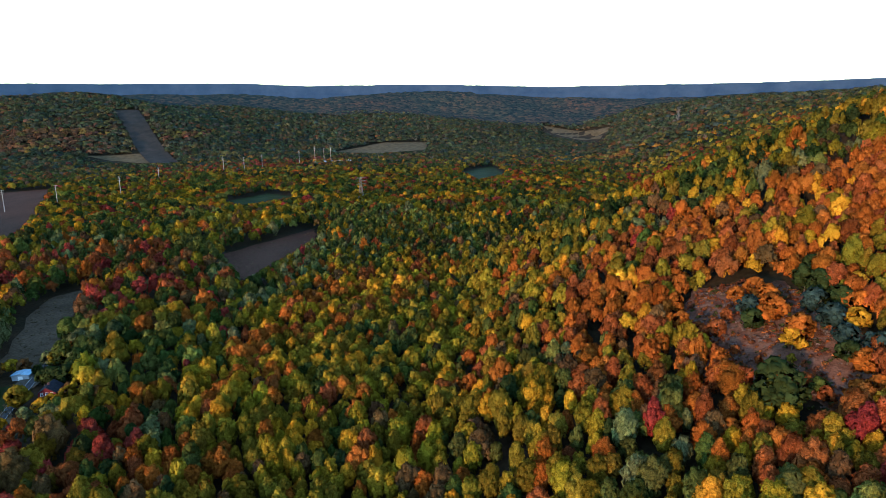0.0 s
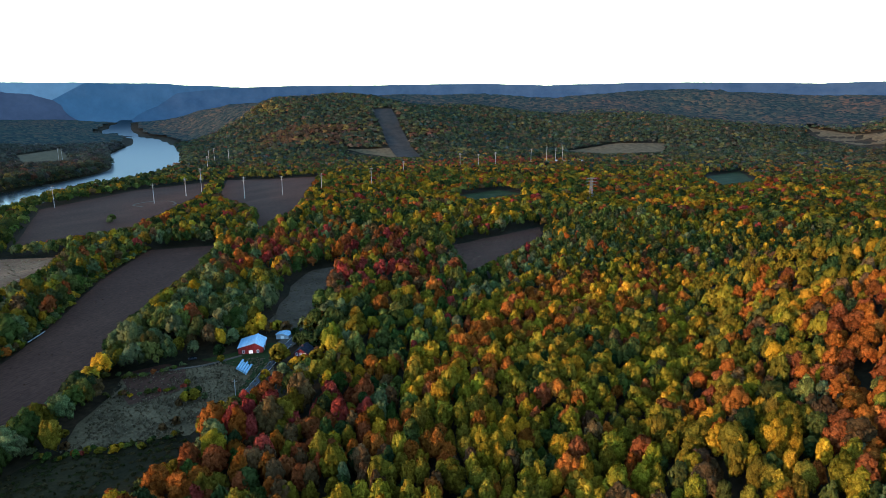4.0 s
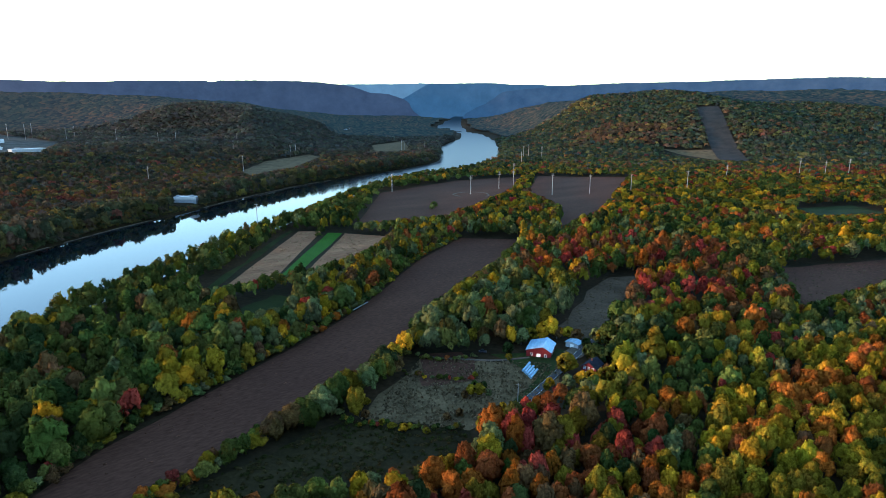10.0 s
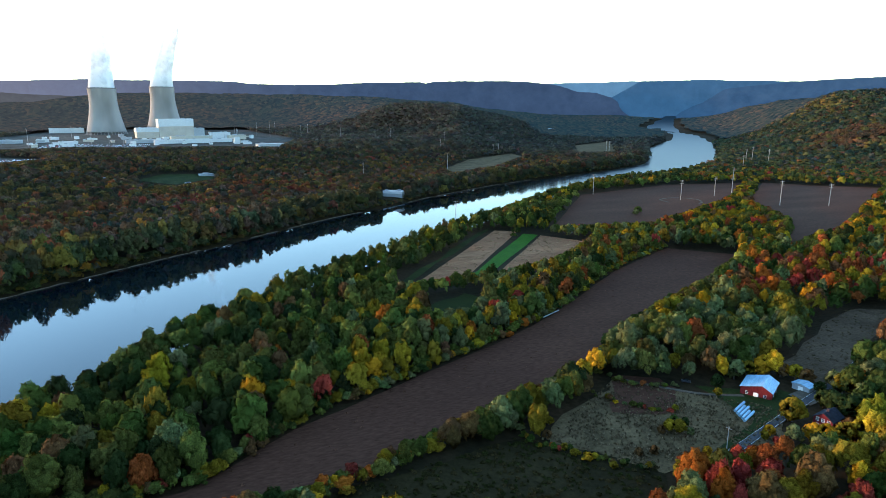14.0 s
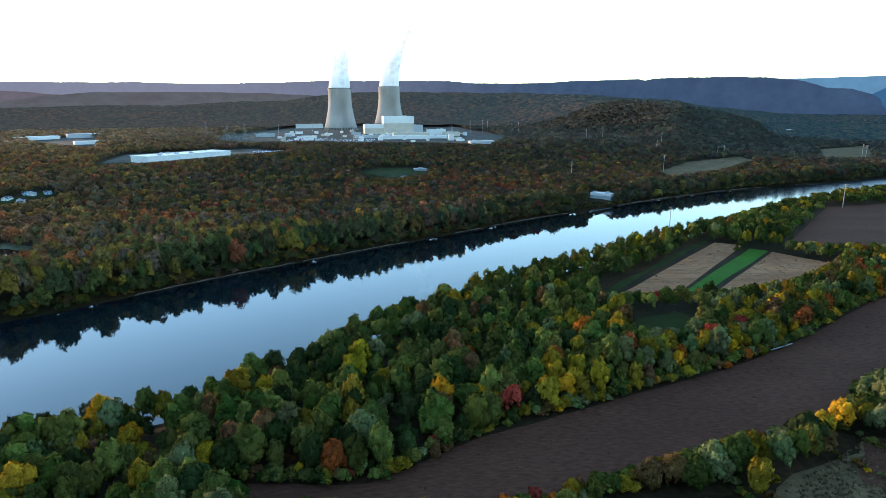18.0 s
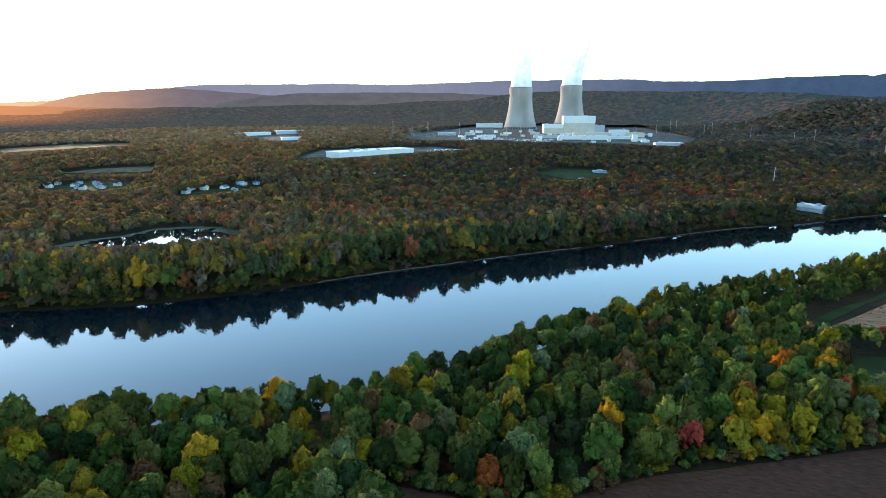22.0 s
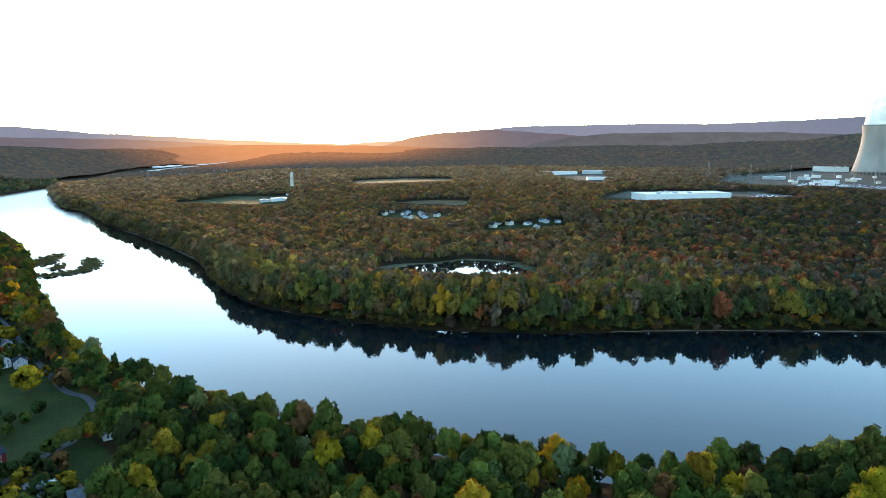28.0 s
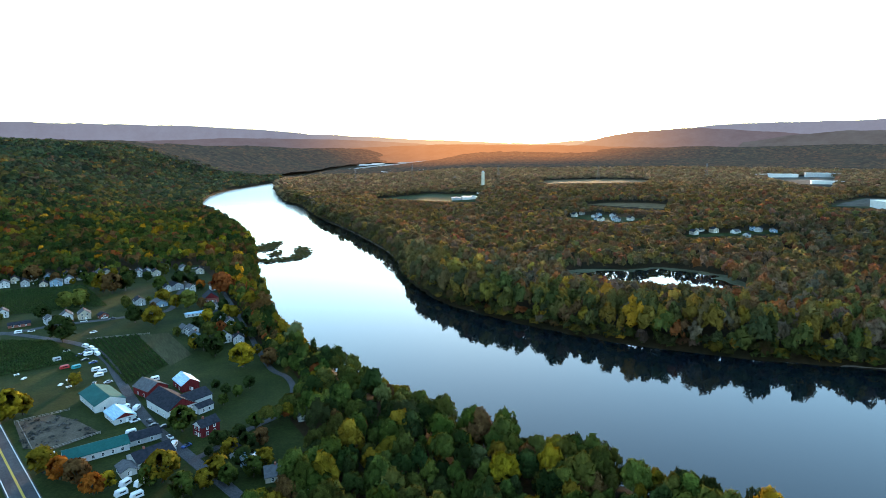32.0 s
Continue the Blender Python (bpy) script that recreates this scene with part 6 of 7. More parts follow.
g = stand_at("utility_pole", -191, 219, 20, "wooden utility pole by the farm road", "utility pole")
bm = bmesh.new()
tube(bm, (0, 0, -1), (0, 0, 10), 0.2, 0.14, 6)
part("pole", bm, M_POLE, g)
bm = bmesh.new()
add_box(bm, -1.2, 1.2, -0.08, 0.08, 9.1, 9.3)
part("crossarm", bm, M_POLE, g)

# ---- vehicles ----
CAR_PAINT = {k: plain("car_paint_" + k, c, 0.3, 0.0, 0.05) for k, c in (("white", (0.7, 0.7, 0.7)), ("silver", (0.4, 0.41, 0.43)), ("red", (0.4, 0.03, 0.03)), ("blue", (0.05, 0.09, 0.25)), ("black", (0.03, 0.03, 0.035)), ("teal", (0.05, 0.25, 0.28)))}
WHEEL = bmesh.new()
tube(WHEEL, (-0.11, 0, 0), (0.11, 0, 0), 0.34, 0.34, 12)
WHEEL_MESH = bpy.data.meshes.new("wheel")
WHEEL.to_mesh(WHEEL_MESH)
WHEEL.free()
WHEEL_MESH.materials.append(M_RUBBER)


def vehicle(x, y, turn, paint, kind):
    long, tall = {"car": (4.5, 1.45), "van": (4.9, 2.1), "caravan": (4.6, 2.4)}[kind]
    g = stand_at(kind, x, y, turn, "parked " + paint + " " + kind + " in the village", kind, "parked vehicles", 0.35)
    h = long / 2
    bm = bmesh.new()
    if kind == "car":
        prism(bm, [(-h, 0.3), (h, 0.3), (h, 0.7), (h - 0.15, 0.85), (h - 1.1, 0.95), (-h + 0.5, 0.95), (-h, 0.85)], -0.88, 0.88)
    else:
        prism(bm, [(-h, 0.35), (h, 0.35), (h, 0.9), (h - 0.5, tall - 0.2), (h - 0.9, tall), (-h + 0.15, tall), (-h, tall - 0.2)], -1.1, 1.1)
    part("body", bm, CAR_PAINT[paint], g)
    bm = bmesh.new()
    if kind == "car":
        prism(bm, [(-h + 0.7, 0.95), (h - 1.2, 0.95), (h - 1.9, tall), (-h + 1.3, tall)], -0.76, 0.76)
        part("cabin", bm, M_GLASS, g)
    else:
        add_box(bm, -h + 0.8, h - 1.4, -1.13, 1.13, tall * 0.55, tall * 0.8)
        part("windows", bm, M_GLASS, g)
    for sx in (-h + 0.85, h - 0.85):
        for sy in (-0.82, 0.82):
            w = new("wheel", WHEEL_MESH)
            w.parent = g
            w.matrix_basis = pose(sx, sy, 0.34, 0, 0, 90)
    return g


PARKED = []


def park(rows):
    for x, y, turn, paint, kind in rows:
        if all(math.dist((x, y), q) > 4.6 for q in PARKED):
            vehicle(x, y, turn, paint, kind)
            PARKED.append((x, y))


park([(-90, -445, -60, "white", "caravan"), (-93, -438, -62, "white", "caravan"), (-95, -431, -65, "white", "caravan"), (-96, -423, -70, "white", "caravan"), (-91, -426, 20, "white", "van"), (-78, -406, 20, "red", "van"),
    (-84, -403, 20, "teal", "van"), (-94, -392, 10, "white", "van"), (-97, -386, 12, "silver", "van"), (-95, -381, 12, "white", "van"), (-99, -357, -80, "white", "car"), (-99, -350, -80, "red", "car"),
    (-100, -345, -80, "black", "car"), (-104, -323, 30, "white", "van"), (-105, -316, 30, "silver", "car"), (-106, -310, 20, "white", "car"), (-107, -304, 20, "white", "car"), (-50, -506, 0, "white", "van"),
    (-58, -505, 0, "white", "car"), (-74, -424, 10, "silver", "caravan"), (-89, -416, 10, "black", "car"), (-93, -408, 15, "blue", "car"), (-72, -287, 15, "silver", "car"), (-119, -277, -75, "white", "car"),
    (-124, -264, 30, "blue", "car")])
park([(-104, -290, 10, "white", "caravan"), (-98, -243, 40, "white", "caravan"), (-103, -240, 40, "white", "caravan"), (-117, -262, 20, "silver", "van"), (-82, -520, 5, "red", "car"), (-110, -512, 4, "black", "car"),
    (-142, -255, 60, "black", "car"), (-150, -236, 30, "red", "car"), (-160, -228, 20, "white", "car"), (-245, 249, 40, "black", "car"), (-128, -318, -70, "silver", "car"), (-113, -300, -75, "black", "car"),
    (-170, -480, 0, "black", "car"), (-200, -688, 0, "white", "car"), (-140, -695, 0, "silver", "car"), (-96, -479, 20, "white", "car"), (-77, -499, 10, "white", "van"), (-91, -514, 5, "white", "car"),
    (-112, -510, 8, "black", "car"), (-105, -517, 5, "white", "car"), (-99, -367, 10, "silver", "car"), (-92, -368, 80, "white", "car"), (-93, -392, 15, "silver", "car"), (-97, -386, 15, "white", "car"),
    (-107, -325, 60, "white", "car")])
park([(-109, -319, 60, "white", "van"), (-110, -311, 60, "blue", "car"), (-105, -292, 15, "white", "caravan"), (-96, -236, 20, "white", "caravan"), (-101, -231, 20, "white", "caravan"), (-127, -263, 10, "blue", "car"),
    (-119, -276, 70, "white", "car"), (-119, -267, 60, "white", "van"), (-118, -290, 0, "black", "car"), (-114, -294, 0, "black", "car"), (-122, -357, 10, "white", "caravan"), (-86, -428, 60, "blue", "car"),
    (-90, -434, 60, "silver", "car"), (-79, -441, 10, "white", "car"), (-171, -470, 80, "white", "car"), (-174, -455, 85, "silver", "car"), (-168, -440, 80, "white", "car"), (-161, -418, 40, "black", "car"),
    (-55, -688, 5, "white", "car"), (-75, -687, 5, "silver", "car"), (-100, -700, 5, "white", "car"), (-122, -695, 5, "white", "van"), (-165, -690, 10, "silver", "car"), (-150, -690, 10, "black", "car"),
    (-185, -600, 80, "white", "car")])


# ---- picnic tables, fences and a silo ----
for x, y, turn in ((-54, -408, 20), (-58, -399, 60), (-80, -383, 20), (-80, -371, 15), (-76, -377, 70)):
    g = stand_at("picnic_table", x, y, turn, "pale wooden picnic table on the village lawn", "table", "picnic tables", 0.3)
    for name, box in (("tabletop", (-1.4, 1.4, -0.5, 0.5, 0.72, 0.8)), ("bench", (-1.4, 1.4, -1.1, -0.8, 0.4, 0.46)), ("bench", (-1.4, 1.4, 0.8, 1.1, 0.4, 0.46)), ("leg", (-1.1, -1.0, -0.9, 0.9, 0, 0.72)), ("leg", (1.0, 1.1, -0.9, 0.9, 0, 0.72))):
        o = new(name, box_mesh(name, M_TRIM, box))
        o.parent = g


def fence(a, b, label):
    """Posts and two rails between two points."""
    long = math.dist(a, b)
    g = stand_at("fence", *a, math.degrees(math.atan2(b[1] - a[1], b[0] - a[0])), label, "fence", "fences", 0.2)
    n = max(2, int(long / 3.5))
    post = box_mesh("post", M_POLE, (-0.08, 0.08, -0.08, 0.08, -0.3, 1.3))
    for i in range(n + 1):
        o = new("post", post)
        o.parent = g
        o.matrix_basis = pose(long * i / n, 0, 0)
    for h in (0.5, 1.1):
        o = new("rail", box_mesh("rail", M_POLE, (0, long, -0.13, -0.08, h - 0.07, h + 0.07)))
        o.parent = g


fence((-59, -330), (-66, -294), "weathered board fence beside the highway")
fence((-57, -333), (-80, -336), "weathered board fence round the yard")
fence((-92, -463), (-130, -455), "pale board fence at the orchard's end")
fence((-66, -291), (-92, -299), "low board fence at the yard's edge")
g = stand_at("tall_silo", -1080, -1392, 0, "tall pale silo on the far plain", "silo")
bm = bmesh.new()
tube(bm, (0, 0, -2), (0, 0, 46), 4.5, 4.5, 20)
part("shell", bm, M_CREAM, g)
bm = bmesh.new()
tube(bm, (0, 0, 46), (0, 0, 49), 4.7, 1.0, 20)
part("cap", bm, M_GREY, g)


# ---- orchard rows ----
def orchard(name, quad, gap, along, label):
    q = np.array(quad, float)
    a, b, c, d = q
    pts = []
    rows = int(np.linalg.norm(d - a) / gap) if along else int(np.linalg.norm(b - a) / gap)
    for i in range(rows + 1):
        s = i / max(rows, 1)
        p0, p1 = (a + (d - a) * s, b + (c - b) * s) if along else (a + (b - a) * s, d + (c - d) * s)
        n = int(np.linalg.norm(p1 - p0) / 1.7)
        pts.append(p0 + (p1 - p0) * np.linspace(0, 1, n)[:, None])
    p = np.concatenate(pts) + rng.normal(0, 0.15, (sum(map(len, pts)), 2))
    t = [leafy(0, (0, 0, 0.5), (0.5, 0.5, 0.5), 0.16, (0, 0, 1.0), tr) for _ in range(5)]
    z = ground(p[:, 0], p[:, 1])
    vs = [t[i % 5][..., :3].reshape(-1, 3) * np.array((1.5, 1.5, 1.6)) * rng.uniform(0.85, 1.15) + np.array((px, py, pz)) for i, ((px, py), pz) in enumerate(zip(p, z))]
    v = np.concatenate(vs)
    col = np.repeat(rng.normal(1, 0.2, (len(v) // 3, 1)).clip(0.5, 1.6) * np.array((0.035, 0.055, 0.018)), 3, 0)
    ob = new(name, mesh_from(name, v, np.arange(len(v)).reshape(-1, 3), M_LEAF, False, np.column_stack([col, np.ones(len(col))])))
    return tagged(ob, label, "orchard", kind="stuff")


orchard("orchard_rows", [(-38, -492), (-70, -472), (-87, -420), (-45, -412)], 3.8, True, "rows of low dark green fruit bushes")
orchard("orchard_rows", [(-92, -461), (-121, -456), (-131, -380), (-108, -360)], 3.2, False, "long straight rows of green fruit trees")
orchard("orchard_rows", [(-27, -668), (-95, -656), (-108, -560), (-34, -569)], 4.6, True, "wide dark orchard in rows")


# ---- single trees ----
def tree_meshes():
    """Trunk, limb and, for each kind of leaf, two crowns, one metre wide and high."""
    bm = bmesh.new()
    for k in range(5):
        a, b = k / 5 * 0.62, (k + 1) / 5 * 0.62
        tube(bm, (0.012 * math.sin(k * 2.1), 0.012 * math.cos(k * 1.7), a - 0.03), (0.012 * math.sin(k * 2.1 + 2.1), 0.012 * math.cos(k * 1.7 + 1.7), b), 0.035 * (1 - a), 0.035 * (1 - b), 7)
    trunk = bpy.data.meshes.new("trunk")
    bm.to_mesh(trunk)
    bm.free()
    trunk.materials.append(M_BARK)
    bm = bmesh.new()
    tube(bm, (0, 0, 0.28), (0.14, 0.02, 0.5), 0.016, 0.01, 5)
    tube(bm, (0.14, 0.02, 0.5), (0.27, 0.0, 0.66), 0.01, 0.004, 5)
    limb = bpy.data.meshes.new("limb")
    bm.to_mesh(limb)
    bm.free()
    limb.materials.append(M_BARK)
    crowns = {}
    for k in KINDS:
        for j in range(3):
            t = crown(60, 0, 0, tr, 0.68, sharp=0.10)
            v = t[..., :3].reshape(-1, 3)
            c = np.repeat(np.array(PALETTE[k]) * t[:, 0, 6:], 3, 0)
            me = mesh_from("crown", v, np.arange(len(v)).reshape(-1, 3), M_SPRAY, True, np.column_stack([c, np.ones(len(c))]))
            soften(me, t[..., 3:6].reshape(-1, 3))
            crowns[k, j] = me
    for k in KINDS:
        t = crown(130, 0, 0, tr, 0.50, sharp=0.10)
        v = t[..., :3].reshape(-1, 3)
        c = np.repeat(np.array(PALETTE[k]) * t[:, 0, 6:], 3, 0)
        me = mesh_from("crown", v, np.arange(len(v)).reshape(-1, 3), M_SPRAY, True, np.column_stack([c, np.ones(len(c))]))
        soften(me, t[..., 3:6].reshape(-1, 3))
        crowns[k, 3] = me
    return trunk, limb, crowns


TRUNK, LIMB, CROWNS = tree_meshes()
river_trees = np.concatenate([hedge_line(RIVERSIDE[2:], -7.0, 3.6), hedge_line(RIVERSIDE[2:], -13.0, 4.0), hedge_line(RIVERSIDE[2:], -19.0, 4.4)])
wood("hedgerow_river", river_trees[:, 0], river_trees[:, 1], NEXT_CROWNS, rng.uniform(5, 9, len(river_trees)), rng.uniform(5, 11, len(river_trees)), "dark trees between the village lane and the river", free=True)
LEAF_WORDS = {"dark": "dark green", "green": "green", "moss": "dull green", "fresh": "light green", "olive": "olive green", "lime": "yellow-green", "silver": "grey-green", "gold": "golden yellow", "orange": "orange", "rust": "rusty orange", "red": "crimson", "brown": "brown", "bare": "thin grey-brown", "fir": "dark blue-green"}


def tree(x, y, wide, tall, kind, where):
    g = stand_at("tree", x, y, random.uniform(0, 360), "broad-leaved tree with " + LEAF_WORDS[kind] + " leaves " + where, "tree", "trees")
    for name, me, turn in (("trunk", TRUNK, 0), ("crown", CROWNS[kind, 3 if wide > 11 else random.randrange(3)], 0), ("limb", LIMB, 20), ("limb", LIMB, 145), ("limb", LIMB, 260)):
        o = new(name, me)
        o.parent = g
        o.matrix_basis = Matrix.Diagonal((wide, wide, tall, 1)) @ pose(0, 0, 0, 0, 0, turn)
    return g


def grove(where, rows):
    calm = {"gold": "lime", "lime": "fresh"} if "village" in where else {}
    for x, y, wide, tall, kind in rows:
        tree(x, y, wide * 0.92, tall * 0.8, calm.get(kind, kind), where)


grove("in the village", [(-80, -566, 16.8, 18.6, "lime"), (-90, -566, 17.9, 19.8, "lime"), (-77, -466, 21.6, 23.7, "dark"), (-124, -492, 15.9, 17.7, "dark"), (-135, -476, 17.4, 19.3, "olive"), (-83, -371, 8.5, 9.9, "olive"), (-125, -281, 14.5, 16.2, "green"),
    (-70, -271, 13.2, 14.9, "olive"), (-76, -262, 10.6, 12.1, "orange"), (-82, -254, 11.5, 13.1, "brown"), (-87, -242, 10, 11.5, "orange"), (-92, -245, 7.3, 8.7, "gold"), (-111, -238, 15.5, 17.3, "olive"), (-106, -238, 10, 11.5, "green"),
    (-116, -222, 11.7, 13.3, "green"), (-200, -546, 24.5, 26.7, "rust"), (-207, -504, 11.5, 13.1, "lime"), (-166, -515, 17.8, 19.7, "lime"), (-157, -522, 12.7, 14.3, "olive"), (-188, -584, 9.4, 10.9, "orange")])
grove("in the village", [(-156, -398, 12.6, 14.2, "dark"), (-160, -382, 13.8, 15.5, "dark"), (-174, -431, 10, 11.4, "rust"), (-170, -353, 17.7, 19.6, "gold"), (-151, -402, 9.3, 10.8, "olive"), (-177, -483, 8, 9.4, "dark"), (-109, -616, 20.6, 22.6, "olive"),
    (-116, -607, 21.5, 23.6, "brown"), (-127, -612, 20.5, 22.6, "dark"), (-102, -637, 17.5, 19.4, "green"), (-53, -703, 19.1, 21, "brown"), (-43, -726, 15.5, 17.2, "dark"), (-64, -538, 13.9, 15.6, "dark"), (-151, -544, 14.2, 15.9, "olive"),
    (-155, -598, 15.5, 17.2, "green"), (-173, -611, 15.8, 17.6, "dark"), (-184, -606, 14.6, 16.3, "dark"), (-149, -562, 7.9, 9.3, "gold"), (-191, -465, 11.6, 13.2, "olive"), (-197, -445, 12.2, 13.8, "dark")])
grove("in the village", [(-207, -467, 11.8, 13.4, "brown"), (-184, -426, 8.1, 9.5, "olive"), (-186, -411, 7.9, 9.3, "olive"), (-189, -490, 11.1, 12.7, "dark"), (-190, -406, 9.6, 11, "dark"), (-198, -405, 13.1, 14.7, "brown"), (-185, -346, 13, 14.7, "brown"),
    (-191, -366, 12, 13.6, "dark"), (-184, -371, 7.3, 8.6, "olive"), (-149, -326, 5.7, 7, "dark"), (-152, -316, 6.3, 7.6, "dark"), (-157, -309, 6.9, 8.3, "green"), (-165, -317, 7.8, 9.2, "dark"), (-148, -302, 6.7, 8.1, "green"),
    (-136, -258, 7.8, 9.2, "dark"), (-139, -255, 8.3, 9.7, "dark"), (-139, -246, 8.7, 10.1, "olive"), (-131, -250, 4.7, 5.9, "dark"), (-130, -229, 11, 12.5, "olive"), (-133, -222, 9.7, 11.2, "green")])
grove("in the village", [(-124, -224, 9.2, 10.6, "olive"), (-141, -233, 10.1, 11.6, "dark"), (-143, -223, 9.8, 11.3, "green"), (-147, -247, 8.8, 10.2, "dark"), (-149, -228, 9.5, 11, "olive"), (-146, -260, 7.3, 8.6, "dark"), (-153, -249, 8.9, 10.3, "brown"),
    (-155, -267, 8.1, 9.5, "green"), (-55, -339, 17.9, 19.8, "gold"), (-60, -342, 12.3, 13.9, "olive"), (-52, -339, 14.3, 16, "olive"), (-72, -688, 12, 13.6, "dark"), (-82, -689, 9.4, 10.8, "dark"), (-96, -677, 10.5, 12.1, "green"),
    (-137, -657, 11.6, 13.2, "dark"), (-149, -644, 11.4, 13, "dark"), (-30, -701, 10.9, 12.4, "dark"), (-86, -668, 6.5, 7.8, "olive"), (-65, -688, 6.7, 8, "dark")])
grove("near the farm", [(-196, 261, 12.4, 14, "olive"), (-197, 260, 8.5, 9.9, "olive"), (-236, 291, 10.9, 12.5, "gold"), (-235, 287, 9.6, 11, "gold"), (-225, 299, 8.4, 9.8, "lime"), (-219, 299, 8.3, 9.7, "brown"), (-230, 295, 7.7, 9.1, "brown"),
    (-199, 284, 9, 10.5, "dark"), (-197, 285, 10.2, 11.7, "dark"), (-191, 282, 11.2, 12.8, "dark"), (-188, 284, 11.8, 13.4, "dark"), (-188, 291, 10.9, 12.4, "dark"), (-205, 305, 10.8, 12.4, "olive"), (-200, 305, 11.4, 13, "dark"),
    (-210, 306, 9.6, 11.1, "silver"), (-193, 302, 11.2, 12.8, "silver"), (-199, 316, 11.7, 13.3, "dark"), (-209, 295, 6.3, 7.6, "dark"), (-191, 242, 5.3, 6.6, "gold"), (-190, 238, 4.2, 5.4, "olive")])
grove("near the farm", [(-185, 239, 3.7, 4.8, "red"), (-238, 273, 11.2, 12.7, "silver"), (-243, 272, 10.6, 12.2, "green"), (-238, 281, 9.5, 11, "olive"), (-233, 257, 7.7, 9.1, "dark"), (-180, 253, 9.2, 10.7, "gold"), (-177, 256, 9.8, 11.2, "gold"),
    (-175, 264, 9.4, 10.9, "olive"), (-174, 271, 10.1, 11.7, "lime"), (-170, 274, 9.6, 11.1, "gold"), (-179, 272, 7.4, 8.8, "brown"), (-208, 211, 6.6, 8, "olive"), (-211, 208, 6.1, 7.4, "lime"), (-211, 216, 4.7, 5.9, "dark"),
    (-214, 213, 5.2, 6.5, "green"), (-205, 214, 3.6, 4.6, "silver"), (-211, 204, 4, 5.2, "brown"), (-227, 251, 4.6, 5.9, "olive"), (-199, 190, 4.3, 5.5, "brown"), (-201, 184, 3.8, 4.9, "brown")])
grove("near the farm", [(-186, 218, 5, 6.2, "brown"), (-182, 222, 5.5, 6.8, "red"), (-181, 227, 5.6, 6.8, "rust"), (-190, 208, 4.4, 5.6, "gold")])
grove("in a clearing", [(105, 178, 21.1, 23.2, "dark"), (102, 180, 12, 13.6, "dark"), (124, 202, 12.1, 13.7, "orange"), (121, 200, 9.4, 10.9, "gold"), (122, 217, 11.9, 13.5, "orange"), (126, 229, 10.1, 11.6, "orange"), (141, 198, 9.2, 10.7, "gold"),
    (133, 181, 9.3, 10.8, "orange"), (143, 207, 10, 11.5, "orange"), (141, 230, 11.6, 13.2, "dark"), (142, 222, 12.6, 14.2, "dark"), (141, 209, 12.2, 13.8, "dark"), (135, 213, 11.1, 12.6, "fir"), (135, 202, 10.8, 12.4, "fir"),
    (147, 237, 11.9, 13.5, "dark"), (134, 192, 9.5, 11, "fir"), (131, 186, 8.8, 10.3, "dark"), (139, 184, 10.5, 12.1, "fir"), (115, 217, 9.7, 11.1, "dark"), (118, 226, 9.9, 11.4, "fir")])
grove("in a clearing", [(105, 222, 8, 9.4, "rust"), (99, 212, 6.7, 8, "rust"), (99, 225, 7.9, 9.3, "rust"), (91, 215, 7.6, 9, "orange"), (88, 201, 8.8, 10.2, "orange"), (106, 209, 4.1, 5.3, "rust"), (110, 200, 3.6, 4.6, "rust"),
    (117, 185, 5, 6.3, "rust"), (119, 180, 6, 7.3, "green"), (119, 176, 5.9, 7.2, "rust"), (116, 164, 6.7, 8, "orange"), (126, 172, 8.5, 9.9, "orange"), (125, 165, 8.3, 9.7, "rust"), (132, 171, 8.6, 10, "orange"),
    (84, 186, 10.2, 11.8, "orange"), (84, 179, 9.2, 10.6, "rust"), (88, 171, 10, 11.5, "orange"), (114, 194, 3, 4, "brown"), (103, 197, 3, 3.9, "brown"), (118, 195, 3.6, 4.7, "olive")])
grove("in a clearing", [(111, 229, 6, 7.3, "rust"), (119, 239, 8.5, 9.9, "orange"), (126, 239, 9.8, 11.2, "orange"), (96, 236, 9.2, 10.6, "orange"), (99, 251, 9.6, 11.1, "orange"), (-226, 158, 5, 5, "brown"), (-216, 160, 4, 4, "olive"),
    (-206, 164, 5, 5, "gold"), (-198, 170, 4, 4, "olive"), (-236, 165, 5, 5, "olive"), (-660, 560, 12, 11, "green"), (-650, 548, 9, 9, "silver")])
# more trees between the village houses and along its lanes
vr = random.Random(21)
lanes = [np.array(spline(q, 60)) for q in (LANE, UPPER, RIVERSIDE)]
taken = []
for hx, hy in BUILT * 3:
    a, d = vr.uniform(0, math.tau), vr.uniform(7.5, 13)
    x, y = hx + d * math.cos(a), hy + (d * math.sin(a) if hy > -640 else -d * abs(math.sin(a)))      # fitted to the camera's view: no trees in front of the upper row
    wide = vr.uniform(5, 11)
    spot = (np.array([x]), np.array([y]))
    if any(math.dist((x, y), q) < 6.2 for q in BUILT) or any(math.dist((x, y), q) < 6 for q in taken + PARKED) or min(line_distance(*spot, q)[0] for q in lanes) < 2.2 + wide * 0.4:
        continue
    if len(taken) < 74 and inside(*spot, VILLAGE)[0]:
        taken.append((x, y))
        tree(x, y, wide, wide * vr.uniform(0.95, 1.25), vr.choice(("dark", "green", "moss", "moss", "fresh", "olive", "dark", "brown", "lime")), "beside the village houses")
for x, y in zip(*NEAR_TREES):
    tree(x, y, random.uniform(7, 12), random.uniform(12, 18), KINDS[int(wood_kind(np.array([x]), np.array([y]))[0])], "in the near woods")


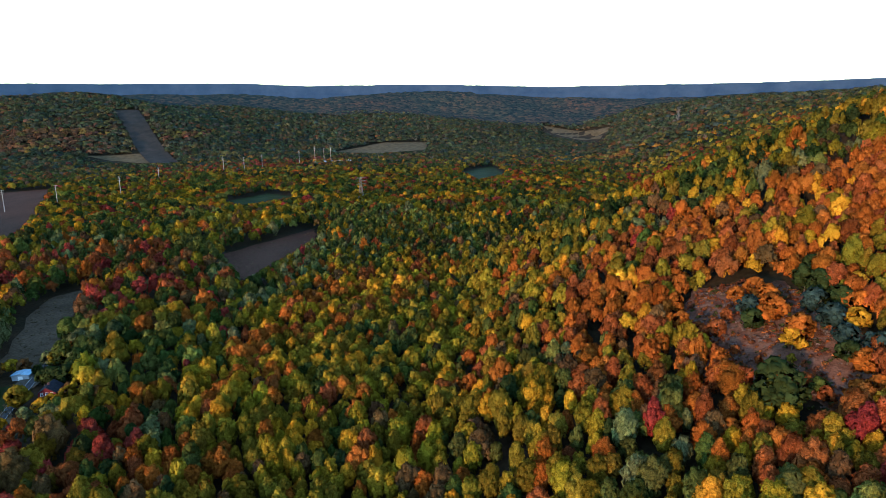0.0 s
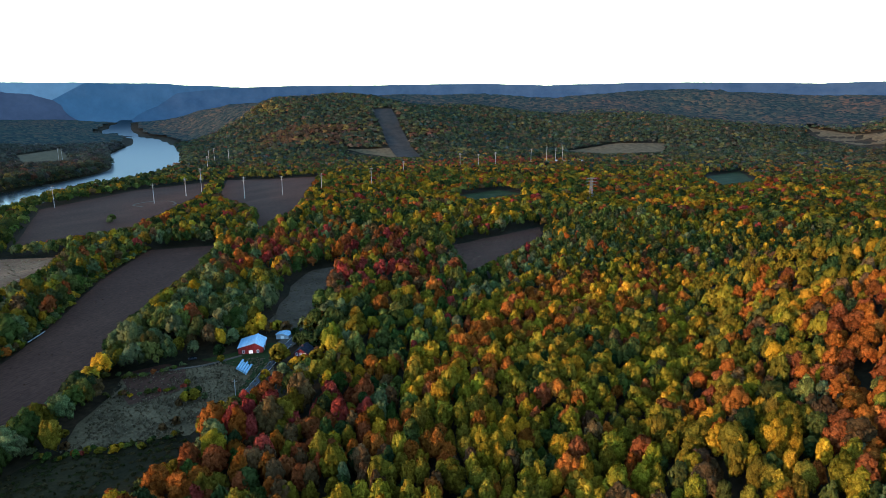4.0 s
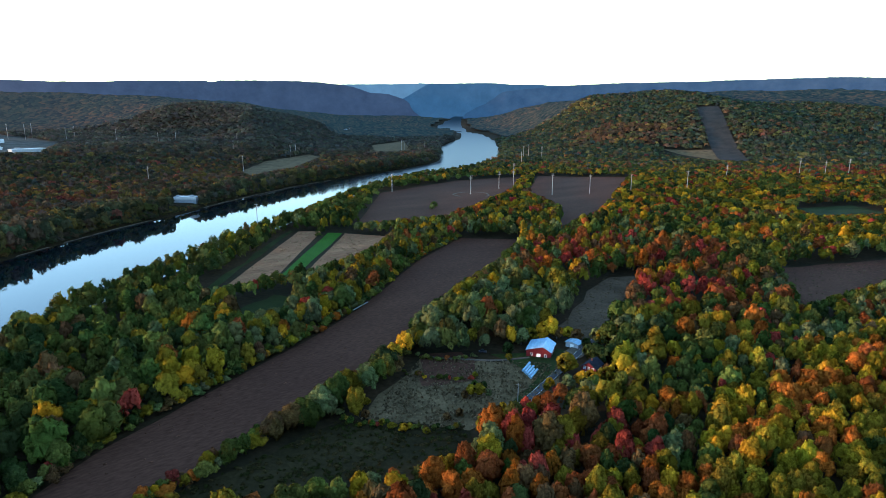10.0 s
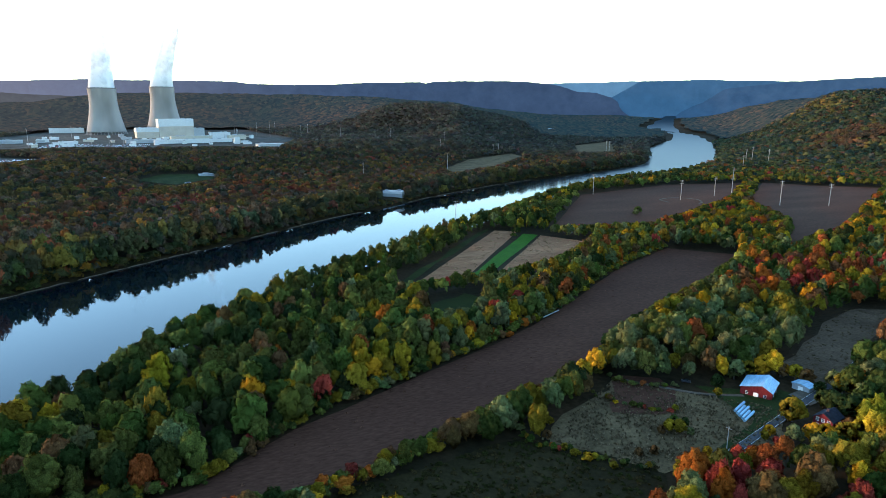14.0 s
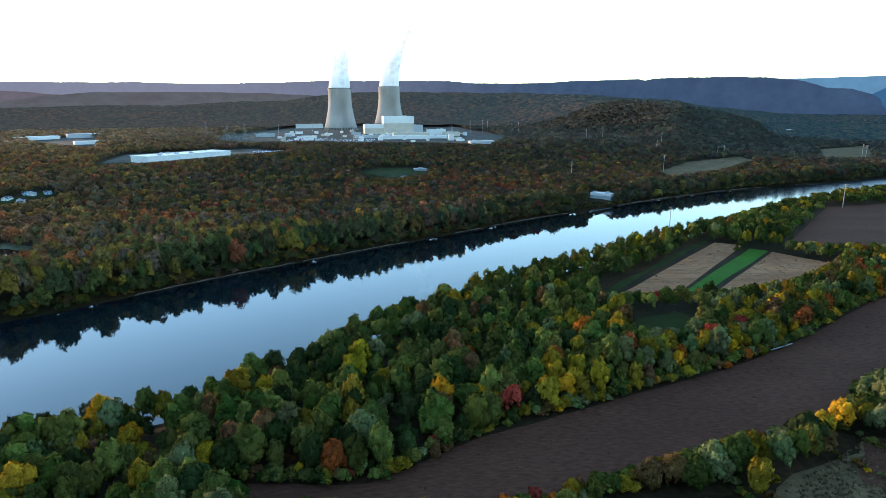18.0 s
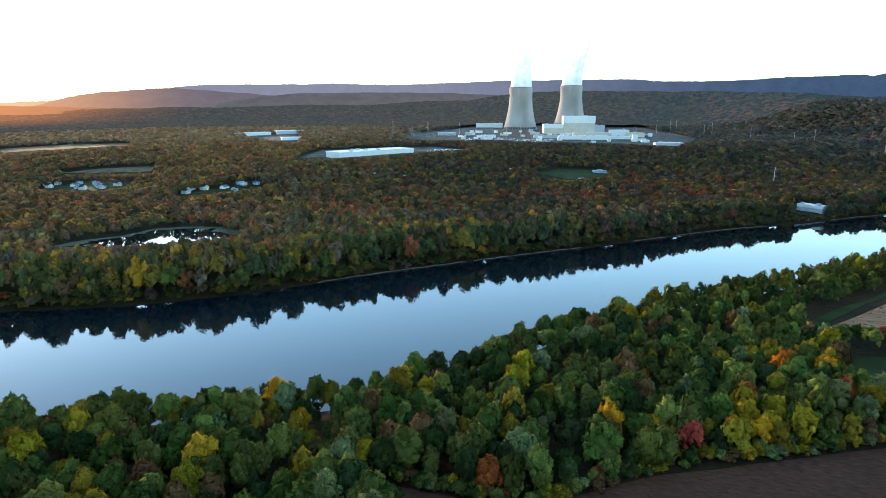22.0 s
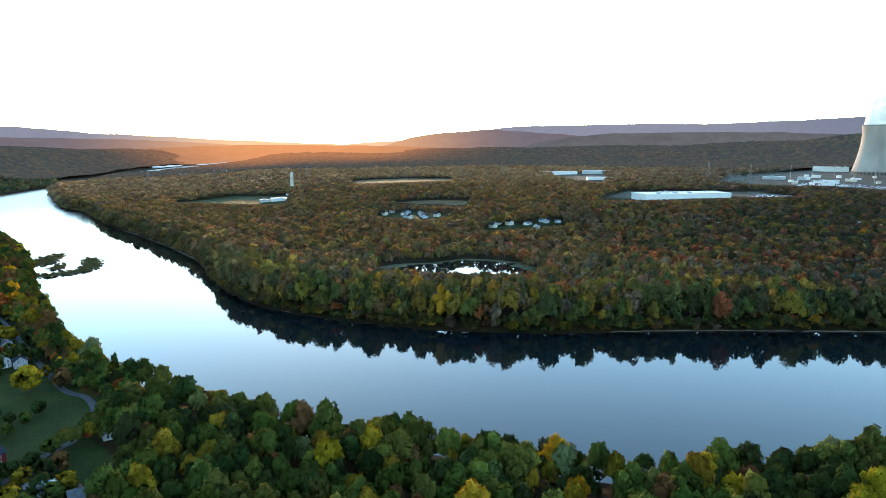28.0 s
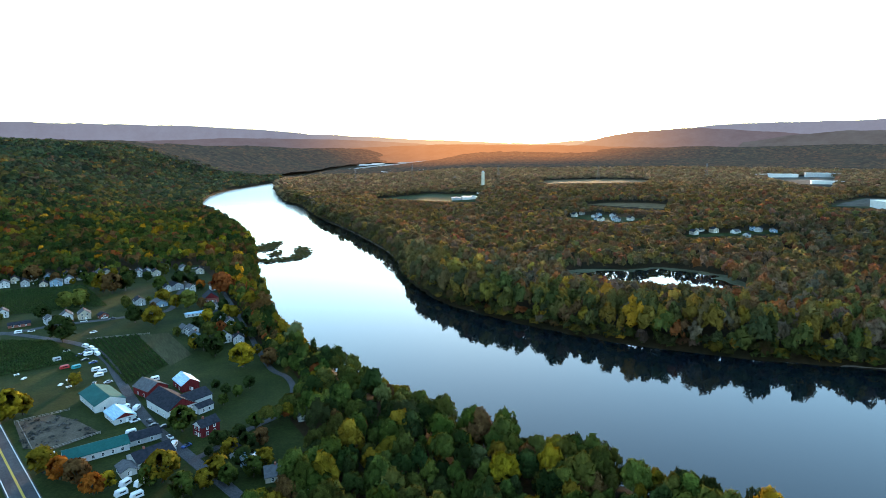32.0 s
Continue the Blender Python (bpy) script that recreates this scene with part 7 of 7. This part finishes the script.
# ---- rough growth on open land ----
def tufts(name, outlines, count, wide, tall, colours, label):
    """Weeds, brush and dry stalks standing on a field."""
    spots = []
    for o in outlines:
        o = np.array(o, float)
        p = o.min(0) + (o.max(0) - o.min(0)) * rng.random((count * 2, 2))
        p = p[inside(p[:, 0], p[:, 1], o)]
        keep = rng.random(len(p)) < 0.35 + 0.65 * step(-0.3, 0.6, wobble(p[:, 0], p[:, 1], 9, 5))
        spots.append(p[keep][:count])
    p = np.concatenate(spots)
    z = ground(p[:, 0], p[:, 1]) + 0.2
    shapes = [leafy(0, (0, 0, 0.3), (0.5, 0.5, 0.5), 0.25, (0, 0, 1.0), tr)[..., :3] for _ in range(6)]
    v = np.concatenate([shapes[i % 6].reshape(-1, 3) * np.array((*[rng.uniform(*wide)] * 2, rng.uniform(*tall))) + (px, py, pz) for i, ((px, py), pz) in enumerate(zip(p, z))])
    pick = np.repeat(rng.integers(0, len(colours), len(p)), [len(shapes[i % 6]) for i in range(len(p))])
    col = np.repeat(np.array(colours)[pick] * rng.normal(1, 0.2, (len(pick), 1)).clip(0.5, 1.6), 3, 0)
    return tagged(new(name, mesh_from(name, v, np.arange(len(v)).reshape(-1, 3), M_LEAF, False, np.column_stack([col, np.ones(len(col))]))), label, "weeds", kind="stuff")


by_name = {f[0]: f[1] for f in FIELDS}
tufts("dry_weeds", [by_name["field_8"]], 3200, (0.4, 1.1), (0.5, 1.3), [(0.14, 0.10, 0.056), (0.085, 0.064, 0.033), (0.18, 0.135, 0.08)], "tall dry weeds beside the barn")
tufts("meadow_weeds", [by_name["field_7"]], 1100, (0.8, 2.2), (0.4, 1.1), [(0.030, 0.026, 0.009), (0.044, 0.033, 0.013), (0.026, 0.028, 0.008)], "dark weeds on the rough meadow")
tufts("hay_weeds", [by_name["field_9"], by_name["field_10"]], 500, (0.8, 2.0), (0.2, 0.5), [(0.085, 0.06, 0.034), (0.1, 0.072, 0.042), (0.075, 0.06, 0.03)], "tufts on the mown clearings")
tufts("slope_brush", [SCREE], 1500, (0.6, 2.4), (0.5, 1.8), [(0.16, 0.045, 0.018), (0.10, 0.04, 0.02), (0.12, 0.085, 0.07), (0.05, 0.05, 0.015), (0.2, 0.07, 0.02)], "low brush and stones on the bare slope")
tufts("corn_stalks", [by_name["field_2"], by_name["field_4"]], 900, (0.8, 2.0), (0.3, 0.6), [(0.26, 0.17, 0.09), (0.2, 0.12, 0.06)], "broken corn stalks on the stubble")
tufts("field_litter", [BIG_FIELD], 900, (0.5, 1.6), (0.15, 0.4), [(0.10, 0.05, 0.03), (0.07, 0.034, 0.02), (0.085, 0.045, 0.026)], "clods and stalks on the ploughed field")
tufts("yard_timber", [[(-57, -333), (-72, -335), (-82, -322), (-92, -300), (-74, -292), (-62, -300)]], 90, (0.8, 2.4), (0.5, 1.2), [(0.12, 0.11, 0.10), (0.05, 0.05, 0.045)], "heaps of old timber in the yard")
